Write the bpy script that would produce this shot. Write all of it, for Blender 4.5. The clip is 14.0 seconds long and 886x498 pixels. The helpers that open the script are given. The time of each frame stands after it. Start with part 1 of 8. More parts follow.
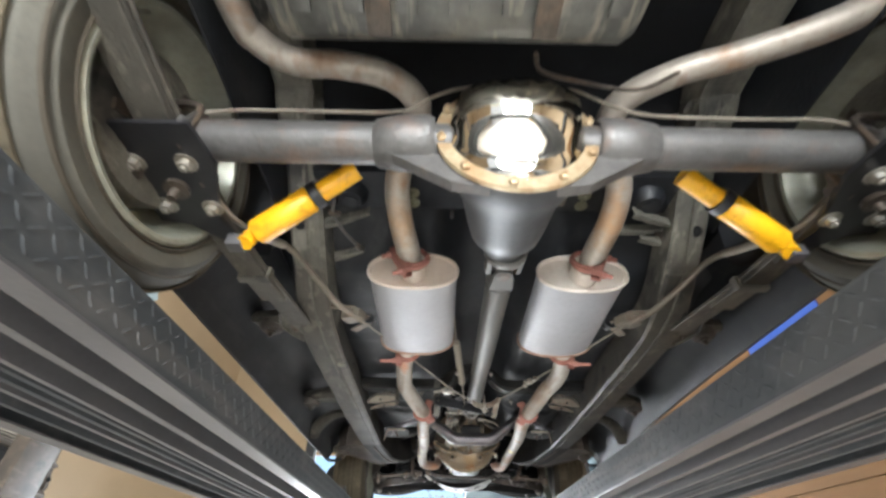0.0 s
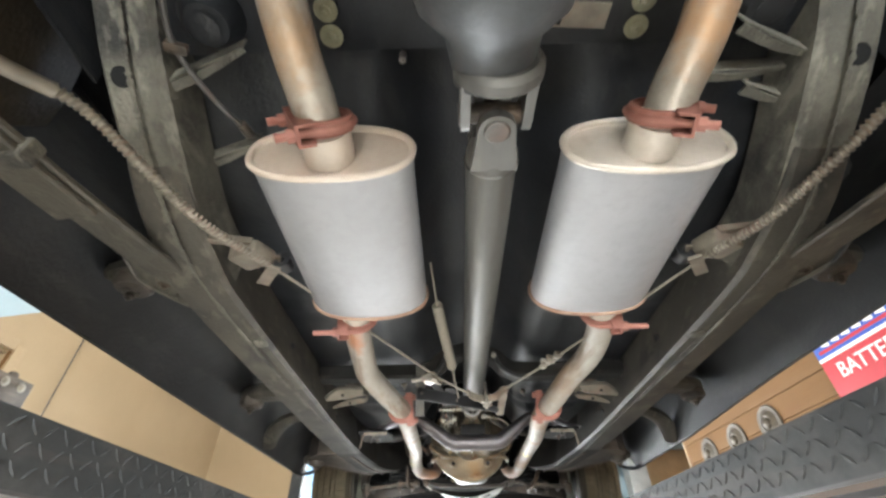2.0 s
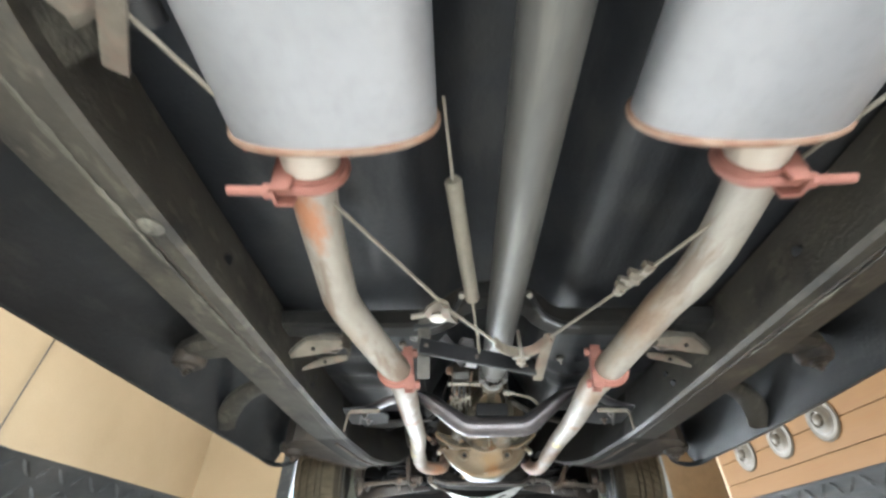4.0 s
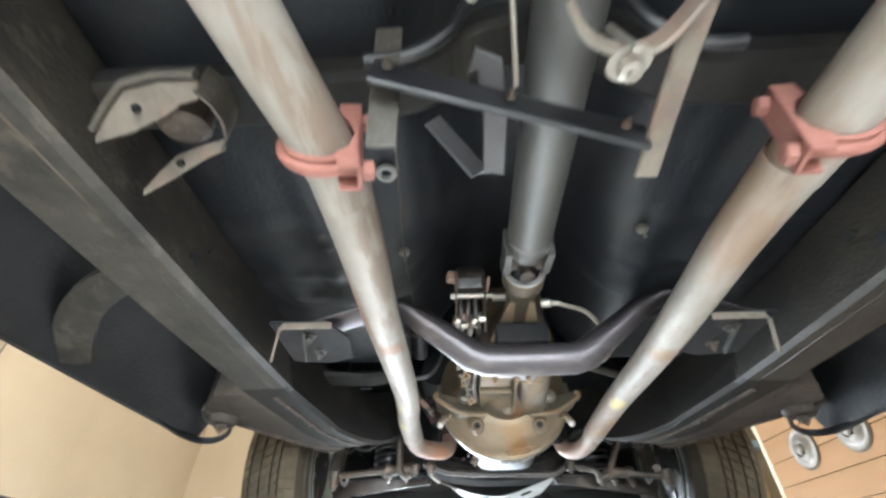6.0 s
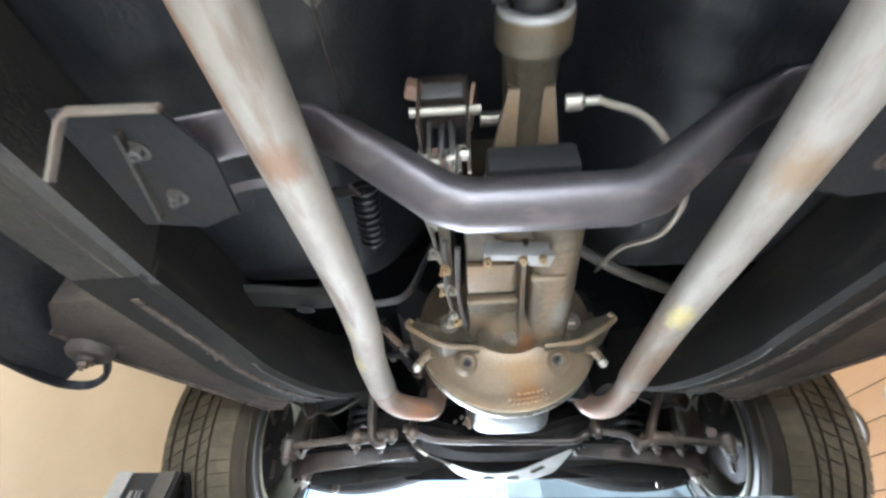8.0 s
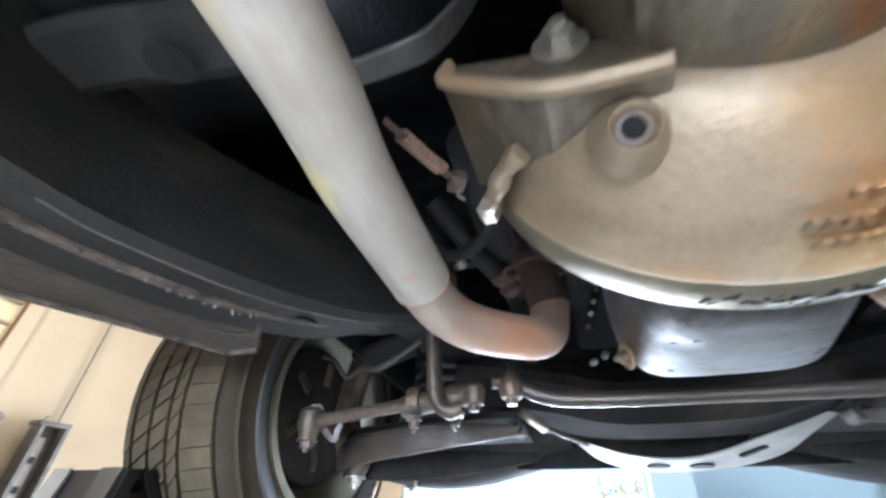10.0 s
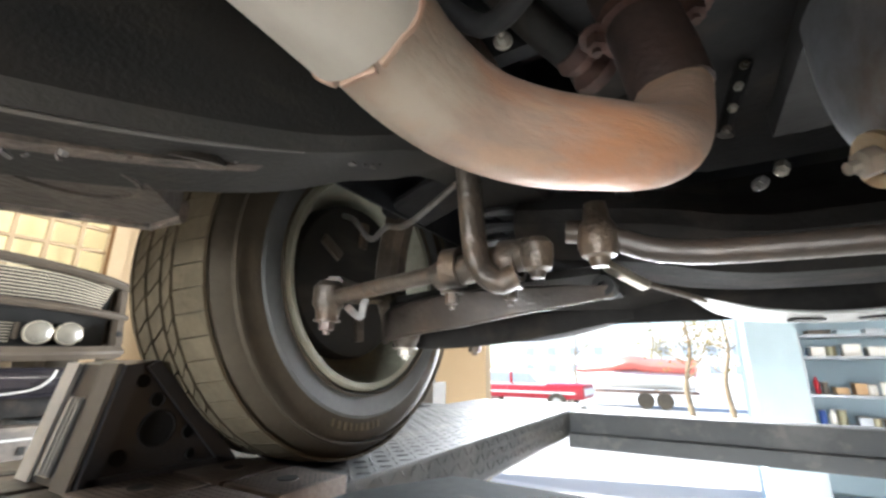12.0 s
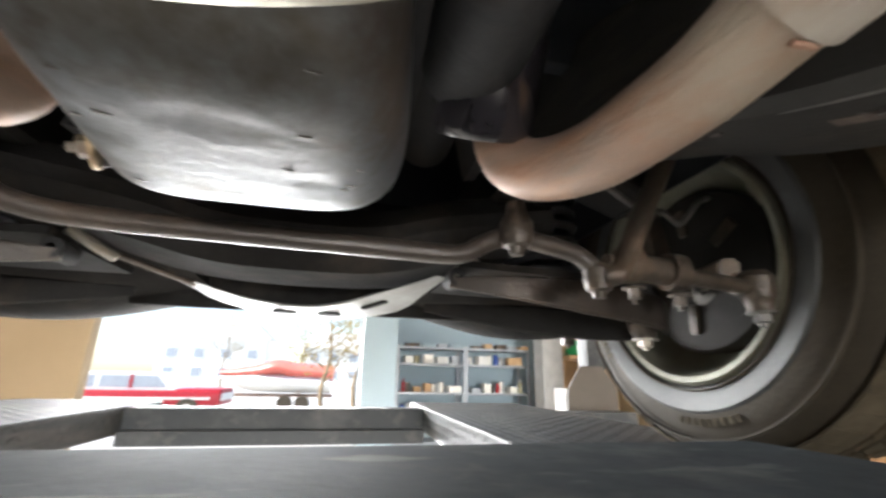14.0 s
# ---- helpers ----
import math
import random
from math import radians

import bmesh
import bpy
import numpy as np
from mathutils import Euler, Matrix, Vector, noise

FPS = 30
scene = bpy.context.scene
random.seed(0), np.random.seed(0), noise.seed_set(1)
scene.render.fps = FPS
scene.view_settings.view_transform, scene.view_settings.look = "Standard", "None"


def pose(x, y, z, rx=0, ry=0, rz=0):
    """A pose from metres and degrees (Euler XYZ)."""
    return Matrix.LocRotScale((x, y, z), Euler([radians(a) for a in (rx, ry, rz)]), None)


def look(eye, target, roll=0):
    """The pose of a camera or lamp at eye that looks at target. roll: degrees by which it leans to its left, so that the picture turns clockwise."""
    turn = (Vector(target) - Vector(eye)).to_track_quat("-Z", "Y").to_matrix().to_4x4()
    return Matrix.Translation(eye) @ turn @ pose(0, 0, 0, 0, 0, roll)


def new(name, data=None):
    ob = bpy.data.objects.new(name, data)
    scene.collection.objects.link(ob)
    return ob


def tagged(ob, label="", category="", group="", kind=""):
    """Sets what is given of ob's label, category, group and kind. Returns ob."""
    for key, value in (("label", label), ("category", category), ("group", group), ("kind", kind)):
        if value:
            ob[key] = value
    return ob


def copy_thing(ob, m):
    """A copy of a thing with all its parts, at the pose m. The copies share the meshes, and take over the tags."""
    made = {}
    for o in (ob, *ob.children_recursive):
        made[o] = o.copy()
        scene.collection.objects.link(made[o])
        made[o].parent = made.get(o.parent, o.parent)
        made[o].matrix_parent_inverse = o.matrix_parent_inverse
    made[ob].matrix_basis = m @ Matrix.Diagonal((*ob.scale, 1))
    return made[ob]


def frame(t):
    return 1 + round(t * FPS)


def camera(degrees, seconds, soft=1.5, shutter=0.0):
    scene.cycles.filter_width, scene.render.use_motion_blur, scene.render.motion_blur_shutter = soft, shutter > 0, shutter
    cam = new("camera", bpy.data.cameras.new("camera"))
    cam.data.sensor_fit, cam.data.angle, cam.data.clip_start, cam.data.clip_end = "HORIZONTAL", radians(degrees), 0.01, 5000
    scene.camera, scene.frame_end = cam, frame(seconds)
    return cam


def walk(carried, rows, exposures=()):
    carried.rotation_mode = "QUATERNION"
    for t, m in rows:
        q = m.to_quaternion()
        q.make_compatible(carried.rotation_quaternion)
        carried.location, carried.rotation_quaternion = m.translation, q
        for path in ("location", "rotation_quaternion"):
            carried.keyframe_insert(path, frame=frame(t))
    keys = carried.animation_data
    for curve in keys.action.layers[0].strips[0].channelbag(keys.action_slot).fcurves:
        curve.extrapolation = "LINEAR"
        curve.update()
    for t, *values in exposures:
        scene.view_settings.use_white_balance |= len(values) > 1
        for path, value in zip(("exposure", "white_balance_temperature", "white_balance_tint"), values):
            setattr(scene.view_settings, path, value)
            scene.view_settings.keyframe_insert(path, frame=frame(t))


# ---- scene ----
cam = camera(93.0, 14.0, soft=2.7, shutter=0.5)
PATH = [
    (0, (-0.142, -0.43, 1.134), (-0.143, 1.134, 2.379), 1.1),
    (0.5, (-0.133, -0.231, 1.155), (-0.139, 1.322, 2.416), 0.5),
    (1, (-0.096, -0.022, 1.23), (-0.111, 1.529, 2.493), -0.3),
    (1.5, (-0.069, 0.059, 1.287), (-0.077, 1.623, 2.534), -1.1),
    (2, (-0.058, 0.081, 1.297), (-0.086, 1.657, 2.529), -0.8),
    (2.2, (-0.058, 0.107, 1.301), (-0.085, 1.689, 2.524), -0.7),
    (4.3, (-0.09, 0.637, 1.357), (-0.147, 2.211, 2.589), 0.4),
    (4.5, (-0.084, 0.711, 1.357), (-0.141, 2.285, 2.589), 0.3),
    (5, (-0.064, 0.896, 1.374), (-0.134, 2.466, 2.611), 0.3),
    (5.5, (-0.063, 1.027, 1.375), (-0.145, 2.589, 2.622), 0.4),
    (6, (-0.093, 1.165, 1.386), (-0.174, 2.71, 2.653), 0.1),
    (6.5, (-0.103, 1.297, 1.4), (-0.187, 2.859, 2.647), 0.5),
    (7, (-0.086, 1.408, 1.408), (-0.158, 2.98, 2.642), 0.2),
    (7.2, (-0.073, 1.436, 1.399), (-0.147, 3.012, 2.627), 0.2),
    (9.3, (-0.047, 1.972, 1.481), (-0.379, 3.484, 2.747), 0.8),
    (9.5, (-0.063, 2.031, 1.493), (-0.452, 3.538, 2.75), 1.1),
    (10, (-0.11, 2.166, 1.533), (-0.672, 3.686, 2.705), 2.3),
    (10.5, (-0.148, 2.259, 1.568), (-0.867, 3.814, 2.6), 2.2),
    (11, (-0.165, 2.326, 1.602), (-1.049, 3.911, 2.441), 2.1),
    (11.5, (-0.163, 2.371, 1.62), (-1.166, 3.989, 2.235), 1.1),
    (12, (-0.157, 2.387, 1.618), (-1.13, 4.051, 2.151), 0.5),
    (12.5, (-0.123, 2.388, 1.612), (-0.821, 4.189, 2.131), 0.8),
    (13, (-0.036, 2.379, 1.61), (-0.371, 4.281, 2.128), 1.7),
    (13.5, (0.042, 2.375, 1.595), (0.119, 4.3, 2.132), 1.6),
    (14, (0.096, 2.371, 1.582), (0.519, 4.239, 2.158), 1.3),
]
walk(cam, [(t, look(e, g, r)) for t, e, g, r in PATH], exposures=((0, 0.85, 5850, 8), (2, 1.2, 6000, 6), (4.5, 1.58, 5600, 3.5), (7, 1.81, 5450, 6), (10, 1.84, 5150, 8), (11.5, 1.74, 5800, 8), (12.5, 1.66, 6000, 8), (13.5, 1.42, 6200, 9), (14, 1.32, 6250, 10)))

# ---- world, sun and lights ----
world = bpy.data.worlds.new("sky")
scene.world = world
world.use_nodes = True
wn = world.node_tree
wbg = wn.nodes["Background"]
sky = wn.nodes.new("ShaderNodeTexSky")
sky.sky_type = 'NISHITA'
sky.sun_disc = False
sky.sun_elevation = radians(45.9)
sky.sun_rotation = radians(254)
wn.links.new(sky.outputs["Color"], wbg.inputs["Color"])
wbg.inputs["Strength"].default_value = 0.15

sun_data = bpy.data.lights.new("sun", 'SUN')
sun_data.energy = 5.0
sun_data.angle = radians(0.6)
sun_data.color = (1.0, 0.95, 0.86)
sun = new("sun", sun_data)
sun.matrix_world = look((-14, -4, 15), (0, 0, 0))


def area(name, eye, target, w, h, power, color, spread=180):
    d = bpy.data.lights.new(name, 'AREA')
    d.shape, d.size, d.size_y, d.energy, d.color = 'RECTANGLE', w, h, power, color
    d.spread = radians(spread)
    ob = new(name, d)
    ob.matrix_world = look(eye, target)
    return ob


# sky light standing in the two big door openings, and ceiling tubes added out of view
area("front_door_daylight", (-1.15, 8.5, 1.6), (-0.2, 4.2, 0.4), 3.2, 2.9, 410, (1.0, 0.98, 0.95), 130)
area("rear_door_daylight", (0.35, -5.45, 1.7), (0.0, -1.4, 0), 2.4, 2.7, 440, (1.0, 0.97, 0.91), 110)
for lx in (-3.2, 1.9):
    for ly in (-1.5, 1.6, 4.7):
        area("added_tube_light", (lx, ly, 5.02), (lx, ly, 0), 0.2, 1.3, 9, (1.0, 0.9, 0.76))

# ---- materials ----


def mat(name, col, rough=0.5, metal=0.0, col2=None, amt=0.5, scale=6.0, fine=90.0, bump=0.1,
        stain=None, stain_amt=0.0, stain_scale=3.0, rvar=0.12, stretch=(1, 1, 1), coat=0.0, spots=(), spec=0.5, streak=None):
    m = bpy.data.materials.new(name)
    m.use_nodes = True
    nt = m.node_tree
    b = nt.nodes["Principled BSDF"]
    L = nt.links.new
    geo = nt.nodes.new("ShaderNodeNewGeometry")
    mp = nt.nodes.new("ShaderNodeMapping")
    mp.inputs["Scale"].default_value = stretch
    L(geo.outputs["Position"], mp.inputs["Vector"])

    def noi(sc, det):
        n = nt.nodes.new("ShaderNodeTexNoise")
        n.inputs["Scale"].default_value = sc
        n.inputs["Detail"].default_value = det
        n.inputs["Roughness"].default_value = 0.6
        L(mp.outputs["Vector"], n.inputs["Vector"])
        return n

    def ramp(src, a, bb):
        r = nt.nodes.new("ShaderNodeMapRange")
        r.inputs["From Min"].default_value = a
        r.inputs["From Max"].default_value = bb
        L(src, r.inputs["Value"])
        return r.outputs["Result"]

    def mix(fac, c1, c2):
        x = nt.nodes.new("ShaderNodeMix")
        x.data_type = 'RGBA'
        L(fac, x.inputs["Factor"])
        for k, v in ((6, c1), (7, c2)):
            if isinstance(v, tuple):
                x.inputs[k].default_value = (*v, 1)
            else:
                L(v, x.inputs[k])
        return x.outputs[2]
    big, small = noi(scale, 5), noi(fine, 3)
    c2 = col2 or tuple(c * (1 - amt) for c in col)
    c = mix(ramp(big.outputs["Fac"], 0.35, 0.68), col, c2)
    dark = tuple(v * 0.8 for v in c2)
    fin = nt.nodes.new("ShaderNodeMath")
    fin.operation = 'MULTIPLY'
    fin.inputs[1].default_value = 0.35
    L(ramp(small.outputs["Fac"], 0.45, 0.75), fin.inputs[0])
    c = mix(fin.outputs[0], c, dark)
    if stain:
        st = noi(stain_scale, 6)
        f = nt.nodes.new("ShaderNodeMath")
        f.operation = 'MULTIPLY'
        f.inputs[1].default_value = stain_amt
        L(ramp(st.outputs["Fac"], 0.52, 0.66), f.inputs[0])
        c = mix(f.outputs[0], c, stain)
    # drawn-out scuffs: (colour, amount, scale, stretch)
    if streak:
        scol, samt, ssc, sst = streak
        m2 = nt.nodes.new("ShaderNodeMapping")
        m2.inputs["Scale"].default_value = sst
        L(geo.outputs["Position"], m2.inputs["Vector"])
        sk = noi(ssc, 6)
        L(m2.outputs["Vector"], sk.inputs["Vector"])
        f = nt.nodes.new("ShaderNodeMath")
        f.operation = 'MULTIPLY'
        f.inputs[1].default_value = samt
        L(ramp(sk.outputs["Fac"], 0.55, 0.64), f.inputs[0])
        c = mix(f.outputs[0], c, scol)
    # single stains, scuffs and other patches of colour: (centre, half sizes, colour, amount)
    for ctr, half, scol, samt in spots:
        sub = nt.nodes.new("ShaderNodeVectorMath")
        sub.operation = 'SUBTRACT'
        L(geo.outputs["Position"], sub.inputs[0])
        sub.inputs[1].default_value = ctr
        div = nt.nodes.new("ShaderNodeVectorMath")
        div.operation = 'DIVIDE'
        L(sub.outputs[0], div.inputs[0])
        div.inputs[1].default_value = half
        ln = nt.nodes.new("ShaderNodeVectorMath")
        ln.operation = 'LENGTH'
        L(div.outputs[0], ln.inputs[0])
        sn = noi(2.0 / min(half), 4)
        add = nt.nodes.new("ShaderNodeMath")
        add.operation = 'MULTIPLY_ADD'
        L(sn.outputs["Fac"], add.inputs[0])
        add.inputs[1].default_value = 1.6
        L(ln.outputs["Value"], add.inputs[2])
        mr = nt.nodes.new("ShaderNodeMapRange")
        mr.inputs["From Min"].default_value = 1.95
        mr.inputs["From Max"].default_value = 1.2
        mr.inputs["To Max"].default_value = samt
        L(add.outputs[0], mr.inputs["Value"])
        c = mix(mr.outputs["Result"], c, scol)
    L(c, b.inputs["Base Color"])
    rr = nt.nodes.new("ShaderNodeMapRange")
    rr.inputs["To Min"].default_value = max(0.03, rough - rvar)
    rr.inputs["To Max"].default_value = min(1, rough + rvar)
    L(big.outputs["Fac"], rr.inputs["Value"])
    L(rr.outputs["Result"], b.inputs["Roughness"])
    b.inputs["Metallic"].default_value = metal
    b.inputs["Coat Weight"].default_value = coat
    b.inputs["Specular IOR Level"].default_value = spec
    if bump:
        bp = nt.nodes.new("ShaderNodeBump")
        bp.inputs["Strength"].default_value = bump
        bp.inputs["Distance"].default_value = 0.004
        L(small.outputs["Fac"], bp.inputs["Height"])
        L(bp.outputs["Normal"], b.inputs["Normal"])
    return m


def glow(name, col, power):
    m = bpy.data.materials.new(name)
    m.use_nodes = True
    b = m.node_tree.nodes["Principled BSDF"]
    b.inputs["Base Color"].default_value = (*col, 1)
    b.inputs["Emission Color"].default_value = (*col, 1)
    b.inputs["Emission Strength"].default_value = power
    return m


PAN = mat("black_undercoat", (0.0175, 0.0198, 0.0245), 0.47, amt=0.45, scale=5, fine=140, bump=0.35, spec=0.45, stain=(0.04, 0.039, 0.036), stain_amt=0.55, stain_scale=4, streak=((0.06, 0.058, 0.054), 0.28, 14, (1, 0.25, 1)))
TRUNK = mat("flat_black_trunk_floor", (0.0075, 0.008, 0.0095), 0.75, spec=0.2, amt=0.4, scale=6, bump=0.3, stain=(0.018, 0.017, 0.015), stain_amt=0.5)
# the two spots darken both rails towards y = 2.0
FRAME = mat("dusty_frame_paint", (0.092, 0.083, 0.066), 0.58, col2=(0.055, 0.05, 0.041), scale=5, fine=150, bump=0.5, stain=(0.024, 0.023, 0.022), stain_amt=0.8, stain_scale=7, streak=((0.18, 0.16, 0.125), 0.45, 34, (1, 0.5, 1)), spots=(((-0.5, 2.0, 1.78), (0.22, 0.5, 0.22), (0.03, 0.029, 0.026), 0.85), ((0.5, 2.0, 1.78), (0.22, 0.5, 0.22), (0.03, 0.029, 0.026), 0.85)))
BLACK = mat("satin_black_paint", (0.022, 0.022, 0.024), 0.35, amt=0.3, bump=0.1)
GLOSSB = mat("gloss_black_paint", (0.02, 0.018, 0.022), 0.22, amt=0.2, bump=0.03, rvar=0.06, coat=0.3)
DIRTY = mat("oily_grey_steel", (0.095, 0.077, 0.06), 0.4, 0.3, col2=(0.045, 0.037, 0.03), scale=18, fine=110, bump=0.7, stain=(0.17, 0.115, 0.075), stain_amt=0.6, stain_scale=12)
PADM = mat("brown_rubber_pad", (0.13, 0.095, 0.075), 0.7, col2=(0.085, 0.06, 0.048), scale=25, fine=200, bump=0.5)
TANBR = mat("dusty_tan_bracket", (0.21, 0.185, 0.145), 0.6, 0.1, col2=(0.14, 0.12, 0.095), scale=25, bump=0.3, stain=(0.22, 0.12, 0.09), stain_amt=0.4, stain_scale=20)
# TANBR made darker: the shade on the bracket's web and lip, as colour
GUSSET = mat("dusty_shaded_bracket", (0.11, 0.098, 0.077), 0.65, 0.05, col2=(0.06, 0.053, 0.043), scale=25, bump=0.4, stain=(0.16, 0.13, 0.1), stain_amt=0.4, stain_scale=20)
DUSTY = mat("road_dust_on_frame", (0.155, 0.145, 0.116), 0.62, col2=(0.07, 0.066, 0.055), scale=10, fine=150, bump=0.9, stain=(0.022, 0.021, 0.02), stain_amt=0.9, stain_scale=6, streak=((0.26, 0.245, 0.2), 0.6, 34, (1, 0.25, 0.5)))
AXLE = mat("worn_axle_paint", (0.13, 0.125, 0.12), 0.45, 0.3, col2=(0.07, 0.066, 0.062), scale=10, bump=0.5, stain=(0.2, 0.09, 0.04), stain_amt=0.25, stain_scale=14)
HUBCAP = mat("dull_chrome_hub_cap", (0.078, 0.063, 0.045), 0.5, 0.25, spec=0.3, col2=(0.05, 0.04, 0.028), scale=20, bump=0.12)
VALANCE = mat("flat_black_valance", (0.022, 0.021, 0.0205), 0.92, spec=0.05, amt=0.35, scale=9, bump=0.3, stain=(0.05, 0.04, 0.032), stain_amt=0.5, stain_scale=7)
LINKM = mat("dark_oily_link", (0.044, 0.036, 0.03), 0.38, 0.15, spec=0.4, col2=(0.045, 0.036, 0.03), scale=20, bump=0.4, stain=(0.1, 0.07, 0.05), stain_amt=0.4, stain_scale=14)
DUSTRUB = mat("dust_covered_rubber", (0.095, 0.088, 0.068), 0.8, col2=(0.065, 0.06, 0.047), scale=6, fine=110, bump=0.3, stain=(0.045, 0.042, 0.035), stain_amt=0.6, stain_scale=5)
MATTE = mat("matte_black_engine", (0.026, 0.026, 0.027), 0.75, spec=0.2, amt=0.3, bump=0.4, stain=(0.04, 0.032, 0.026), stain_amt=0.6, stain_scale=9)
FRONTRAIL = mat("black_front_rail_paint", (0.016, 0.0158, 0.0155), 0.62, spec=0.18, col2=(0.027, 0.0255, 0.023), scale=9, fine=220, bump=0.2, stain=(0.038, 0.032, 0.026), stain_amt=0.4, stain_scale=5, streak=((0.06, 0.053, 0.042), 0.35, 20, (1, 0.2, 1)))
TORQUE = mat("dusty_brown_underbody", (0.085, 0.069, 0.054), 0.6, col2=(0.042, 0.035, 0.03), scale=9, fine=130, bump=0.7, stain=(0.02, 0.018, 0.017), stain_amt=0.7, stain_scale=6, streak=((0.16, 0.13, 0.1), 0.5, 18, (0.4, 0.2, 1)))
PINKSCALE = mat("flaking_rust_edge", (0.13, 0.1, 0.078), 0.75, 0.1, col2=(0.03, 0.026, 0.023), scale=60, fine=200, bump=0.6)
CHROME = mat("polished_chrome", (0.74, 0.71, 0.64), 0.06, 1.0, amt=0.08, scale=9, bump=0.015, rvar=0.03)
RUSTRIM = mat("rusty_gold_flange", (0.5, 0.42, 0.28), 0.45, 0.5, col2=(0.35, 0.22, 0.11), scale=25, bump=0.2)
PIPE = mat("aluminised_pipe", (0.42, 0.395, 0.355), 0.58, 0.15, spec=0.35, col2=(0.29, 0.262, 0.222), scale=8, fine=70, bump=0.18, rvar=0.1, stain=(0.24, 0.15, 0.085), stain_amt=0.75, stain_scale=7, stretch=(1, 0.4, 1), streak=((0.17, 0.115, 0.08), 0.62, 22, (1, 0.16, 1)), spots=(((-0.262, 2.33, 1.735), (0.016, 0.03, 0.02), (0.55, 0.48, 0.22), 0.6), ((0.27, 2.2, 1.735), (0.02, 0.04, 0.02), (0.62, 0.52, 0.17), 0.7), ((-0.25, 2.2, 1.735), (0.012, 0.04, 0.012), (0.5, 0.44, 0.25), 0.6), ((-0.268, 0.92, 1.71), (0.025, 0.06, 0.025), (0.4, 0.17, 0.08), 0.9), ((-0.245, 1.68, 1.72), (0.012, 0.16, 0.03), (0.24, 0.13, 0.07), 0.85), ((-0.222, 1.84, 1.715), (0.03, 0.03, 0.02), (0.26, 0.15, 0.09), 0.8), ((0.262, 1.88, 1.715), (0.03, 0.04, 0.02), (0.27, 0.18, 0.1), 0.8), ((-0.235, 2.44, 1.712), (0.012, 0.008, 0.012), (0.4, 0.2, 0.1), 0.9)))
TAILPIPE = mat("bare_tailpipe", (0.42, 0.38, 0.325), 0.46, 0.3, col2=(0.3, 0.26, 0.215), scale=9, bump=0.12, stain=(0.3, 0.16, 0.08), stain_amt=0.7, stain_scale=9, streak=((0.2, 0.12, 0.07), 0.45, 24, (1, 0.5, 0.6)), spots=(((-0.25, 0.34, 1.82), (0.05, 0.08, 0.05), (0.42, 0.27, 0.15), 0.7), ((0.262, 0.34, 1.82), (0.05, 0.1, 0.05), (0.42, 0.25, 0.13), 0.85)))
ELBOW = mat("heat_rusted_pipe", (0.36, 0.225, 0.16), 0.52, 0.2, col2=(0.28, 0.215, 0.17), scale=16, bump=0.25, fine=130, stain=(0.33, 0.13, 0.055), stain_amt=0.6, stain_scale=14, stretch=(0.6, 0.6, 2.2), streak=((0.42, 0.25, 0.15), 0.5, 30, (0.25, 0.25, 1.5)), spots=(((-0.247, 2.5, 1.735), (0.05, 0.035, 0.05), (0.33, 0.28, 0.225), 0.9), ((-0.195, 2.62, 1.725), (0.05, 0.05, 0.03), (0.42, 0.19, 0.09), 0.75), ((0.279, 2.5, 1.74), (0.05, 0.06, 0.05), (0.34, 0.29, 0.23), 0.9)))
TUBEM = mat("dark_satin_tube", (0.115, 0.103, 0.108), 0.4, 0.6, col2=(0.08, 0.073, 0.077), scale=6, fine=90, bump=0.08, stain=(0.15, 0.12, 0.105), stain_amt=0.45, streak=((0.2, 0.175, 0.165), 0.4, 30, (0.3, 1, 1)))
DRUST = mat("dark_scaly_rust", (0.1, 0.048, 0.036), 0.75, 0.1, col2=(0.04, 0.026, 0.022), scale=30, bump=0.5)
MUFF = mat("grey_muffler_paint", (0.4, 0.405, 0.43), 0.4, 0.35, col2=(0.35, 0.355, 0.375), scale=5, fine=60, bump=0.12, stain=(0.31, 0.31, 0.32), stain_amt=0.4)
MUFFEND = mat("muffler_end_steel", (0.6, 0.55, 0.49), 0.45, 0.15, col2=(0.52, 0.46, 0.39), scale=9, bump=0.06, stain=(0.45, 0.3, 0.2), stain_amt=0.4)
RUST = mat("pink_rust_clamp", (0.3, 0.135, 0.105), 0.7, 0.1, col2=(0.25, 0.1, 0.075), scale=30, bump=0.3)
RUSTSEAM = mat("rust_seam", (0.24, 0.13, 0.085), 0.65, 0.2, col2=(0.33, 0.24, 0.18), scale=40, bump=0.2)
YELLOW = mat("yellow_shock_paint", (0.86, 0.44, 0.004), 0.36, amt=0.12, bump=0.06, stain=(0.4, 0.17, 0.01), stain_amt=0.6, stain_scale=14, streak=((0.2, 0.08, 0.01), 0.3, 40, (1, 1, 1)))
STEEL = mat("zinc_steel", (0.42, 0.4, 0.36), 0.38, 0.7, col2=(0.3, 0.27, 0.22), scale=20, bump=0.15)
BRASSY = mat("yellow_zinc_washer", (0.42, 0.41, 0.29), 0.42, 0.5, col2=(0.3, 0.28, 0.18), scale=40, bump=0.1)
CABLE = mat("grey_brake_cable", (0.3, 0.27, 0.22), 0.5, 0.3, col2=(0.2, 0.18, 0.15), bump=0.2)
SHAFT = mat("driveshaft_steel", (0.135, 0.133, 0.126), 0.45, 0.4, col2=(0.1, 0.098, 0.092), scale=4, stretch=(1, 0.25, 1), bump=0.1, streak=((0.2, 0.19, 0.17), 0.35, 24, (1, 0.1, 1)))
